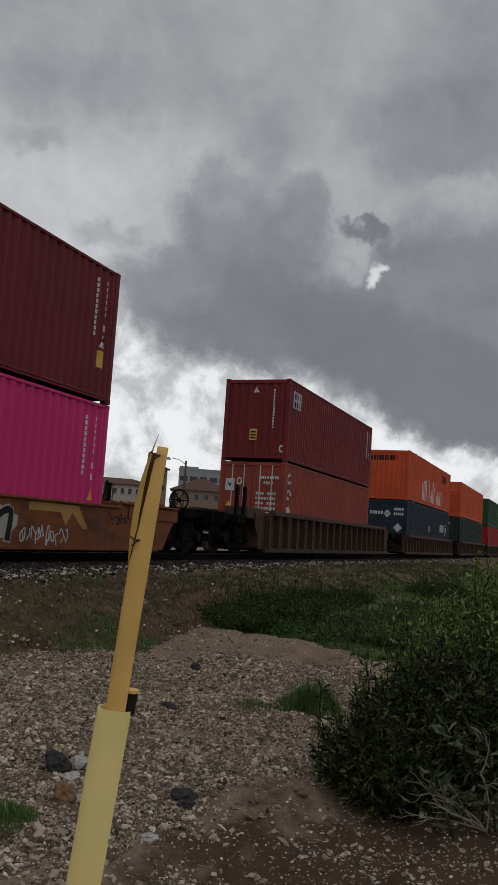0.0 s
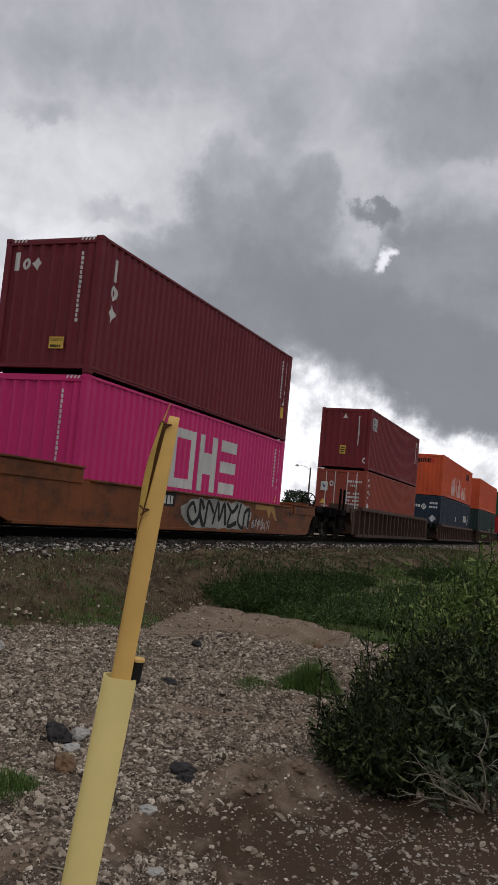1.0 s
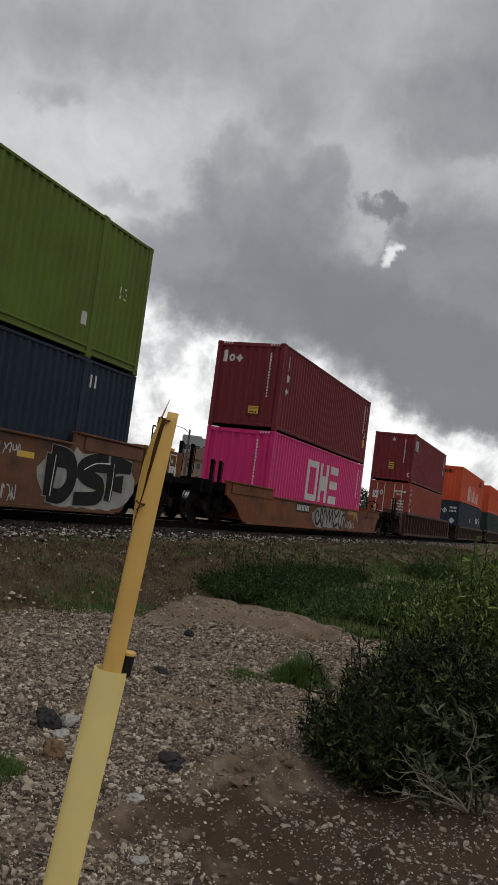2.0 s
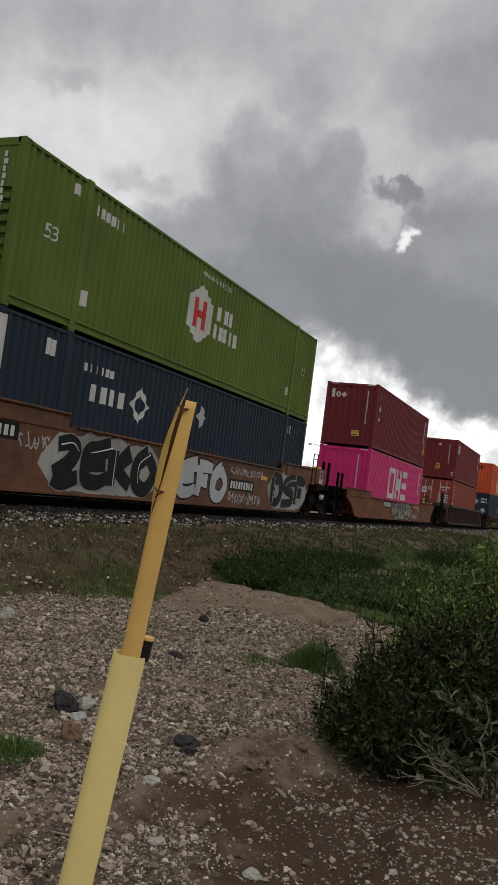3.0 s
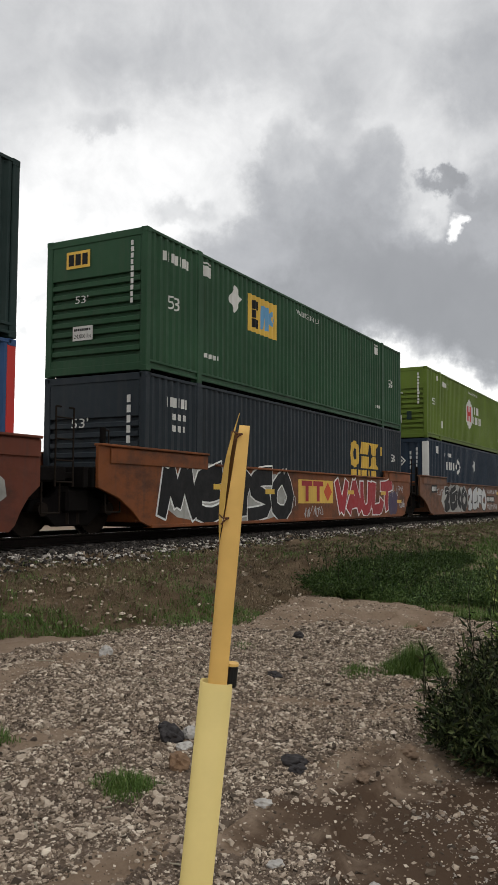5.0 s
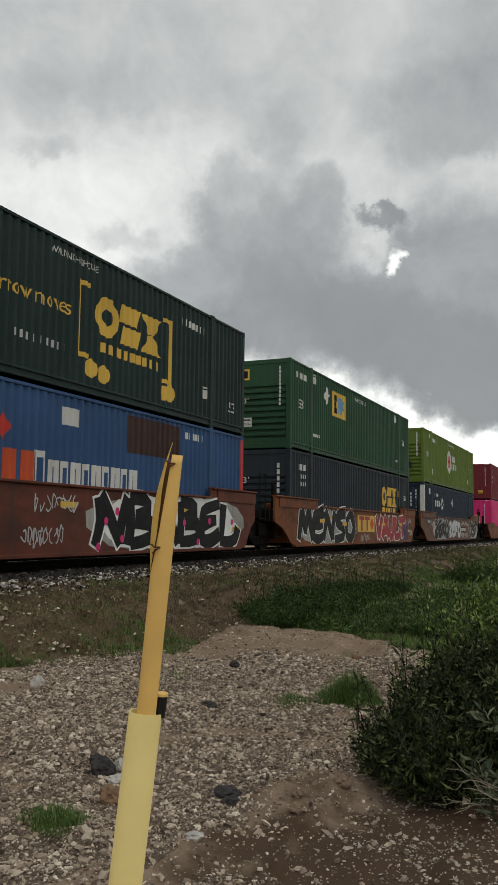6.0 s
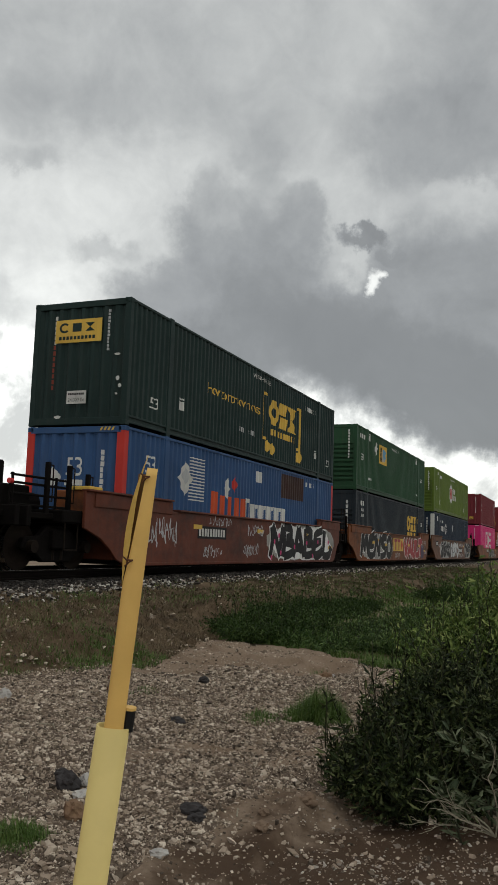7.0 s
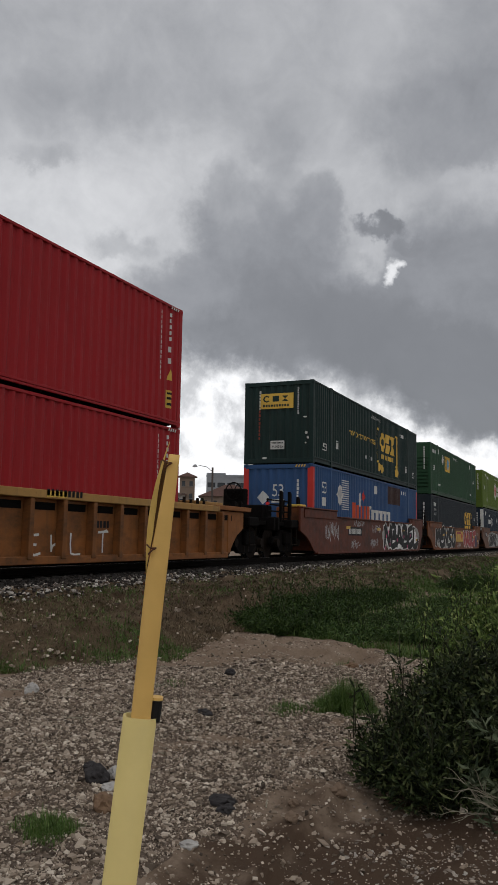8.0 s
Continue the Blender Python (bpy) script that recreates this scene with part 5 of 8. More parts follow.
FORMS.update({
    "1": [[(-0.05, 0.1), (0.3, 0.95), (0.5, 0.25), (0.85, 0.9), (1.0, 0.05)]], "2": [[(1.0, 0.95), (0.5, 0.62), (0.0, 0.95)], [(0.4, 0.66), (0.2, 0.05), (0.95, 0.2)]],
    "3": [[(0.75, 0.5), (0.5, 0.8), (0.15, 0.5), (0.5, 0.1), (0.95, 0.35), (1.0, 1.0)]], "4": [[(-0.1, 0.7), (0.4, 1.0), (0.65, 0.5), (0.15, 0.05), (1.05, 0.12)]],
    "5": [[(0.05, 0.0), (0.65, 0.35), (0.15, 0.7), (0.95, 1.0)], [(0.6, 0.4), (0.95, 0.0)]], "6": [[(-0.05, 0.45), (0.4, 0.05), (0.55, 0.95), (1.05, 0.5)], [(0.1, 0.95), (0.3, 0.6)]],
    "7": [[(0.2, 1.0), (0.05, 0.3), (0.5, 0.0), (0.6, 0.6), (1.0, 0.75), (0.95, 0.05)]],
})


def wild_letters(width, height, forms, seed, thick):
    """Groups of interlocking brush strokes like big painted letters."""
    rng = random.Random(seed)
    out = []
    cell = width / len(forms)
    for k, key in enumerate(forms):
        out.append([[((k + 0.02 + p[0] * 0.96 + rng.uniform(-0.03, 0.03)) * cell, thick * 0.55 + (height - thick * 1.1) * min(1.02, max(-0.02, p[1] + rng.uniform(-0.03, 0.03)))) for p in s] for s in FORMS[key]])
    return out


def car_mark(car, name, bm, material, x, z, y=-1.47, lift=0.004, label=""):
    return small_print(part(name, onto(drape(bm, x, z), "side", -y, lift), M[material], car, label))


def haze(car, x, z, width, height, seed, material, label="", lift=0.002):
    """A ground of paint with an uneven top, bottom and ends."""
    rng = random.Random(seed)
    n = 18
    bm = bmesh.new()
    lo, hi = [], []
    for k in range(n + 1):
        t = k / n
        shut = 0.55 * (abs(2 * t - 1) ** 6)
        lo.append(bm.verts.new((t * width, 0, height * max(0.0, rng.uniform(0, 0.06) + shut * 0.7))))
        hi.append(bm.verts.new((t * width + rng.uniform(-0.06, 0.06), 0, height * (1 - rng.uniform(0, 0.14) - shut * 0.6))))
    for k in range(n):
        bm.faces.new((lo[k], lo[k + 1], hi[k + 1], hi[k]))
    return car_mark(car, "graffiti", bm, material, x, z, lift=lift, label=label)


def graffiti(car, x, z, width, height, forms, seed, outline, fill, thick=0.24, edge=0.05, y=-1.47, label="spray-painted lettering-like strokes", steps=2, glint=None):
    for k, strokes in enumerate(wild_letters(width, height, forms, seed, thick)):
        for q, s in enumerate(strokes):
            ends = [Vector(p) for p in s]
            first, last = ends[0] + (ends[0] - ends[1]).normalized() * edge, ends[-1] + (ends[-1] - ends[-2]).normalized() * edge
            grown = [tuple(first)] + s[1:-1] + [tuple(last)]
            flare = (1.2, 0.78) if (q + k) % 2 else (0.8, 1.15)
            layer = q + 3 * (k % 2)
            low = ribbon(bmesh.new(), grown, thick * flare[0] + edge * 2, thick * flare[1] + edge * 2, steps=steps, layer=layer)
            top = ribbon(bmesh.new(), s, thick * flare[0], thick * flare[1], steps=steps, layer=layer)
            under = car_mark(car, "graffiti", low, outline, x, z, y, 0.004, label)
            car_mark(car, "graffiti_fill", top, fill, x, z, y, 0.012).parent = under
            if glint and q == 0:
                shine = ribbon(bmesh.new(), [(u + thick * 0.22, v) for u, v in s[:3]], 0.028, 0.016, steps=4, layer=2)
                car_mark(car, "graffiti_line", shine, glint, x, z, y, 0.018).parent = under


def scribble(car, x, z, width, height, seed, material="graff_silver", y=-1.47, w=0.032):
    """Loose curls of chalk and spray, one after another."""
    rng = random.Random(seed)
    bm = bmesh.new()
    n = max(3, int(width / 0.15))
    for k in range(n):
        cx, cy = (k + 0.5) * width / n, height * 0.5
        a0, way = rng.uniform(0, 6.28), rng.choice((-1, 1))
        pts = []
        for q in range(rng.randrange(4, 8)):
            a = a0 + way * q * rng.uniform(0.7, 1.5)
            r = rng.uniform(0.35, 1.0)
            pts.append((cx + 0.6 * width / n * r * math.cos(a), cy + 0.5 * height * r * math.sin(a)))
        ribbon(bm, pts, w, w * 0.7, steps=4, layer=k % 4)
    car_mark(car, "tag", bm, material, x, z, y, 0.006)


def wall_outline(x0, x1, low, high, rear_top, front_top, rear_len, front_len, rear_cut=0.34, front_cut=0.34):
    """The side of a well car: its upper corners reach out over the trucks, cut away below in an arch."""
    def arch(x, s, reach):
        return [(x + s * reach * q, low + 0.72 * r) for q, r in ((0.12, 0.14), (0.3, 0.42), (0.58, 0.74), (1.0, 1.0))]
    return [(x0 + 0.25, low), (x1 - 0.05, low)] + arch(x1, 1, front_cut) + [(x1 + front_cut, front_top), (x1 - front_len, front_top), (x1 - front_len - 0.04, high),
            (x0 + rear_len + 0.04, high), (x0 + rear_len, rear_top), (x0 - rear_cut, rear_top)] + arch(x0 + 0.1, -1, rear_cut + 0.1)[::-1]


def railing(car, x, y, z0, z1, label=""):
    """A standing post with a bent grab iron beside it."""
    part("post", box(x - 0.05, x + 0.05, y - 0.04, y + 0.04, z0, z1, bevel=0.008), M["under"], car, label)
    part("grab_iron", bar([(x + 0.05, y, z1 - 0.05), (x + 0.18, y, z1 - 0.05), (x + 0.18, y, z1 - 0.75), (x + 0.05, y, z1 - 0.75)], 0.014), M["iron"], car)


def ladder(car, x, y, z0, z1, material="iron"):
    ld = part("ladder", bar([(x, y, z0), (x, y, z1), (x + 0.12, y, z1)], 0.018), M[material], car, "narrow steel ladder")
    part("stile", bar([(x + 0.45, y, z0), (x + 0.45, y, z1), (x + 0.33, y, z1)], 0.018), M[material], ld)
    k = z0 + 0.08
    while k < z1 - 0.1:
        part("rung", cached(("rung", material), lambda: finish(tube((0, 0, 0), (0.45, 0, 0), 0.014, 6), "rung", M[material])), None, ld).location = (x, y, k)
        k += 0.36


def end_platform(car, x0, x1, z=0.98, coupler=0, steps=True):
    """The low deck over a truck with its cross beam, steps and hoses; x0 < x1."""
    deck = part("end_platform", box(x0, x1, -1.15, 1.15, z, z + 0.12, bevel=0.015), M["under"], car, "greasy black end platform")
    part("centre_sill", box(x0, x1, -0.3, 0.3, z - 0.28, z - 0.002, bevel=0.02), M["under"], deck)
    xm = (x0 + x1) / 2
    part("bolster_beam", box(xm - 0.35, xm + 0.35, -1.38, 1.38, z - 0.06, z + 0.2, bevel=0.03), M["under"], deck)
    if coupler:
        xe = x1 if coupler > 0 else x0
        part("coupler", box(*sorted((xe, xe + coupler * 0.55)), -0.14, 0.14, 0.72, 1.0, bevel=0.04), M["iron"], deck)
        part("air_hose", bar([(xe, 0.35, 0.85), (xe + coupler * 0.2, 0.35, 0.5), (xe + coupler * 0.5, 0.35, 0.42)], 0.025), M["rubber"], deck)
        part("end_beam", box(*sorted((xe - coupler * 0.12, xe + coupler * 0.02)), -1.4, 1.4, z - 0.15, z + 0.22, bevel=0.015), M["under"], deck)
    if steps:
        for s in (-1, 1):
            part("step", bar([(xm - 0.22, s * 1.34, z), (xm - 0.22, s * 1.34, 0.4), (xm + 0.22, s * 1.34, 0.4), (xm + 0.22, s * 1.34, z)], 0.016), M["iron"], deck)


def well_car(label, x0, x1, rear, front, style, tops, group="well cars of the train", coat=None):
    """A low car whose well holds the lower box. x0, x1: the wall's foot along the train; rear, front: where its decks end;
    tops: heights above the rail of the wall, its raised rear and its raised front."""
    xm = (x0 + x1) / 2
    a, b = x0 - xm, x1 - xm
    car = thing("well_car", label, "rail car", group)
    high, rt, ft = tops
    paint_name = coat or {"smooth": "car_brown", "tan": "car_tan", "ribbed": "car_grey"}[style]
    mt = M[paint_name]
    low = 0.12
    for s in (-1, 1):
        y0, y1 = sorted((s * 1.47, s * 1.40)) if style == "smooth" else sorted((s * 1.36, s * 1.30))
        outline = wall_outline(a, b, low, high, rt, ft, 2.4 if style == "smooth" else 0.8, 2.1 if style == "smooth" else 0.8, *((1.35, 0.62) if style == "smooth" else (0.34, 0.95) if style == "tan" else (0.34, 0.34)))
        wall = part("side_wall", plate(outline, y0, y1, bevel=0.01), mt, car)
        sill = "car_sill" if style == "tan" else paint_name
        inner = a + (2.7 if style == "smooth" else 0.9), b - (2.2 if style == "smooth" else 0.9)
        yy0, yy1 = sorted((s * 1.54, s * 1.3))
        part("top_sill", box(*inner, yy0, yy1, high - 0.002, high + (0.05 if style == "smooth" else 0.15), bevel=0.012), M[sill], wall)
        part("bottom_sill", box(a + 0.3, b - 0.3, *sorted((s * 1.50, s * 1.28)), low - 0.04, low + (0.03 if style == "smooth" else 0.1), bevel=0.01), mt, wall)
        if style == "smooth":
            for ra, rb in ((a - 1.33, a + 2.38), (b - 2.08, b + 0.6)):
                tz = rt if ra < 0 else ft
                part("raised_sill", box(ra, rb, *sorted((s * 1.54, s * 1.34)), tz - 0.002, tz + 0.045, bevel=0.012), mt, wall)
                part("side_lip", box(ra + 0.3, rb, *sorted((s * 1.475, s * 1.5)), tz - 0.3, tz - 0.02, bevel=0.01), mt, wall)
        else:
            step = 0.96 if style == "tan" else 0.92
            k = a + (0.7 if style == "tan" else 0.55)
            while k < b - 0.4:
                part("rib", cached(("rib", style, s, round(high, 2)), lambda: finish(plate([(-0.07, low + 0.05), (0.07, low + 0.05), (0.055, high - 0.005), (-0.055, high - 0.005)], *sorted((s * 1.362, s * 1.53)), bevel=0.008), "rib", mt)), None, wall).location = (k, 0, 0)
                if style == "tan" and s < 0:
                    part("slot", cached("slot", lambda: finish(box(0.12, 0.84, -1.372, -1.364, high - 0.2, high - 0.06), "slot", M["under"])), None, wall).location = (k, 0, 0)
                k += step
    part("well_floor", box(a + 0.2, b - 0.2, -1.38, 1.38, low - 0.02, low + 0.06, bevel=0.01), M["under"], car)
    for s, xe, far in ((-1, a, rear - xm), (1, b, front - xm)):
        part("bulkhead", box(*sorted((xe + s * 0.1, xe - s * 0.1)), -1.39, 1.39, low + 0.08, 1.2, bevel=0.02), mt, car)
        end_platform(car, *sorted((xe + s * 0.12, far)), coupler=s)
    return ride(car, xm, RAIL_Z), xm


def number_plate_bars(car, x, z, n, w=0.14, h=0.2, y=-1.47, colour="white"):
    car_mark(car, "plate", rects([(-0.08, -0.06, n * w * 1.3 + 0.06, h + 0.06)]), "black", x, z, y, 0.003)
    car_mark(car, "plate_bars", line_of(n, w, h, 0.3, n), colour, x, z, y, 0.007)


def long_cars():
    """Three joined cars that share the trucks between them."""
    specs = [(-61.46, "red-brown well car with white and black graffiti, under a blue box"), (-41.76, "red-brown well car covered in black, yellow and red graffiti"), (-22.21, "red-brown well car with black and silver graffiti")]
    for n, (rear, label) in enumerate(specs):
        x0, x1 = rear - 0.3, rear + 15.95
        back = rear - 3.4 if n == 0 else rear - 1.7
        ahead = rear + 17.85 if n < 2 else rear + 16.15 + 3.95
        car, xm = well_car(label, x0, x1, back, ahead, "smooth", (1.36, 1.58, 1.6), coat=("car_red", "car_brown", "car_faded")[n])
        a, b = x0 - xm, x1 - xm
        if n == 0:
            truck(car, rear - 1.95 - xm)
        truck(car, (rear + 17.85 if n < 2 else rear + 16.15 + 1.75) - xm)
        for s in (-1, 1):
            ladder(car, b + 1.02, s * 1.42, 0.84, 2.18)
        railing(car, a - 0.9, -1.2, 1.05, 1.95)
        railing(car, a - 1.1, 1.2, 1.05, 1.95)
        part("reflector", rects_plate(b - 0.9, 0.55), M["yellow"], car)
        part("tool_box", box(a - 0.75, a - 0.38, -1.38, -0.9, 1.12, 1.4, bevel=0.02), M["car_brown"], car)
        for k in range(3):
            part("reflector", rects_plate(a + 3.6 + 4.4 * k, 0.98), M["yellow"], car)
        if n == 0:
            number_plate_bars(car, -4.2, 0.8, 10, 0.13, 0.2)
            scribble(car, a + 1.1, 0.5, 1.6, 0.7, 3)
            scribble(car, -3.9, 0.2, 1.2, 0.42, 4)
            scribble(car, -3.6, 1.08, 1.5, 0.26, 5)
            scribble(car, -0.9, 0.85, 1.3, 0.4, 6)
            scribble(car, -1.2, 0.2, 1.2, 0.5, 7)
            haze(car, 0.7, 0.14, 7.3, 1.25, 32, "graff_haze", "grey sprayed haze")
            haze(car, 1.15, 0.14, 6.2, 1.26, 33, "graff_white", "white sprayed ground", 0.003)
            graffiti(car, 1.05, 0.1, 6.5, 1.3, "nbabel", 31, "graff_white", "graff_black", 0.33, 0.05, label="thick black spray-painted strokes on white")
            for du, dv in ((1.1, 0.25), (1.35, 0.75), (1.75, 0.95), (1.95, 0.4), (3.3, 0.6), (4.6, 0.75), (5.3, 0.3), (5.9, 0.8), (7.2, 0.8)):
                car_mark(car, "paint_dots", polys([ngon(0, 0, 0.075, 0.085, 9)]), "pink", du, dv, lift=0.017)
            part("brake_wheel", brake_wheel(a - 2.24, 0.5, 2.07), M["under"], car, "spoked black brake wheel")
            part("brake_stand", box(a - 2.18, a - 1.86, 0.15, 0.9, 1.0, 2.16, bevel=0.04), M["under"], car, "black brake gear housing")
            for q in (-1.42, -2.15):
                railing(car, a + q, -1.1, 1.05, 2.08)
            for z in (1.22, 1.42, 1.62, 1.76):
                part("crossover_rail", bar([(a - 3.2, -1.06, z), (a - 1.35, -1.06, z)], 0.024), M["under"], car)
            for q in (-3.15, -1.8):
                part("rail_post", bar([(a + q, -1.06, 1.02), (a + q, -1.06, 1.8)], 0.03), M["under"], car)
            stand = part("lamp_bracket", bar([(a - 3.28, -1.1, 1.05), (a - 3.28, -1.1, 1.6)], 0.02), M["under"], car)
            part("marker_light", tube((a - 3.33, -1.12, 1.63), (a - 3.24, -1.12, 1.63), 0.05, 12), M["lampred"], stand, "small red lamp lens")
            gear = part("equipment_box", box(a - 1.05, a - 0.3, -1.35, -0.5, 1.0, 1.62, bevel=0.03), M["car_brown"], car, "dirty brown equipment box")
            part("box_lid", box(a - 1.1, a - 0.6, -1.38, -0.9, 1.62, 1.7, bevel=0.015), M["yellow"], gear, "scuffed yellow lid")
            part("reservoir", tube((a - 3.0, -0.35, 1.3), (a - 1.6, -0.35, 1.3), 0.22, 14), M["under"], car, "black air reservoir")
            part("end_box", box(a - 3.2, a - 2.4, -0.9, 0.0, 1.05, 1.6, bevel=0.03), M["under"], car)
        elif n == 1:
            haze(car, -7.6, 0.12, 6.2, 1.3, 35, "graff_haze", "grey sprayed haze")
            graffiti(car, -7.45, 0.08, 6.0, 1.36, "menso", 12, "graff_white", "graff_black", 0.38, 0.04, label="huge black spray-painted strokes edged in white")
            for u, v in ((-5.5, 0.86), (-3.0, 0.78)):
                car_mark(car, "reflector", rects([(0, 0, 0.5, 0.12)]), "yellow", u, v, lift=0.018)
            car_mark(car, "graffiti", rects([(0, 0, 2.4, 0.64)]), "yellow", -1.05, 0.55, label="yellow sprayed block")
            car_mark(car, "graffiti", rects([(0.15, 0.52, 0.85, 0.66), (0.4, 0.1, 0.6, 0.52), (0.92, 0.52, 1.6, 0.66), (1.16, 0.1, 1.36, 0.52)]), "graff_red", -1.0, 0.5, lift=0.009)
            car_mark(car, "graffiti", polys([ngon(0, 0, 0.3, 0.27, 4)]), "orange", 0.95, 0.87, lift=0.009, label="orange sprayed diamond")
            scribble(car, -1.9, 0.3, 0.7, 0.6, 9, "graff_silver")
            scribble(car, -0.7, 0.16, 1.3, 0.34, 10, "graff_silver")
            graffiti(car, 1.6, 0.12, 5.0, 1.28, "vault", 19, "graff_white", "graff_red", 0.36, 0.045, label="red spray-painted letters edged in white")
            for u in (2.5, 5.5):
                car_mark(car, "reflector", rects([(0, 0, 0.5, 0.12)]), "yellow", u, 0.82, lift=0.018)
            haze(car, 6.3, 0.14, 1.0, 0.85, 38, "graff_purple", "purple sprayed cloud")
            scribble(car, 6.4, 0.75, 0.5, 0.5, 13)
            scribble(car, 7.2, 0.8, 0.7, 0.4, 14)
            scribble(car, 7.5, 0.35, 0.6, 0.4, 15)
        else:
            scribble(car, a + 1.0, 0.85, 0.9, 0.3, 21)
            number_plate_bars(car, a + 0.25, 1.02, 4, 0.13, 0.18)
            scribble(car, a + 2.2, 0.5, 0.8, 0.5, 22)
            haze(car, -6.5, 0.1, 4.6, 1.28, 36, "graff_haze", "silver sprayed ground")
            graffiti(car, -6.1, 0.16, 3.9, 1.14, "zeko", 23, "graff_haze", "graff_black", 0.36, 0.02, label="fat rounded black spray-painted strokes", steps=4, glint="graff_white")
            graffiti(car, -2.0, 0.16, 3.8, 1.12, "zefo", 27, "graff_black", "graff_silver", 0.33, 0.045, label="fat rounded silver spray-painted strokes", steps=4)
            number_plate_bars(car, 2.1, 0.62, 9, 0.14, 0.2)
            scribble(car, 2.0, 0.98, 2.4, 0.26, 24)
            scribble(car, 2.0, 0.18, 2.4, 0.36, 25)
            haze(car, 4.95, 0.12, 3.6, 1.24, 37, "graff_haze", "pale sprayed ground")
            graffiti(car, 5.15, 0.16, 3.2, 1.16, "dsf", 29, "graff_haze", "graff_black", 0.34, 0.02, label="fat black spray-painted strokes", steps=4, glint="graff_white")
            part("brake_box", box(b + 1.05, b + 3.0, -1.3, -0.7, 1.1, 1.72, bevel=0.02), M["car_brown"], car, "brown equipment box with white marks")
            car_mark(car, "box_bars", rects([(0, 0, 0.36, 0.03), (0, 0.3, 0.36, 0.33), (0, 0.03, 0.03, 0.3), (0.33, 0.03, 0.36, 0.3), (0.09, 0.1, 0.16, 0.2)]), "white", b + 2.3, 1.32, -1.3)
            car_mark(car, "box_bars", line_of(3, 0.12, 0.2, 0.2), "white", b + 2.3, 1.12, -1.3)
            part("warning_flap", box(b + 2.4, b + 2.7, -1.2, -1.0, 1.73, 1.8, bevel=0.01), M["yellow"], car)
            for q, zt in ((3.22, 2.06), (3.9, 2.06)):
                railing(car, b + q, -1.1, 1.0, zt)


def rects_plate(x, z):
    return box(x, x + 0.5, -1.478, -1.472, z, z + 0.11)


def brake_wheel(x, y, z):
    bm = bmesh.new()
    pts = [(x, y + 0.28 * math.cos(radians(k * 30)), z + 0.28 * math.sin(radians(k * 30))) for k in range(13)]
    for p, q in zip(pts, pts[1:]):
        add_tube(bm, p, q, 0.022, 6)
    for k in range(0, 12, 2):
        add_tube(bm, (x, y, z), pts[k], 0.014, 5)
    add_tube(bm, (x - 0.05, y, z), (x + 0.05, y, z), 0.06, 10)
    return bm


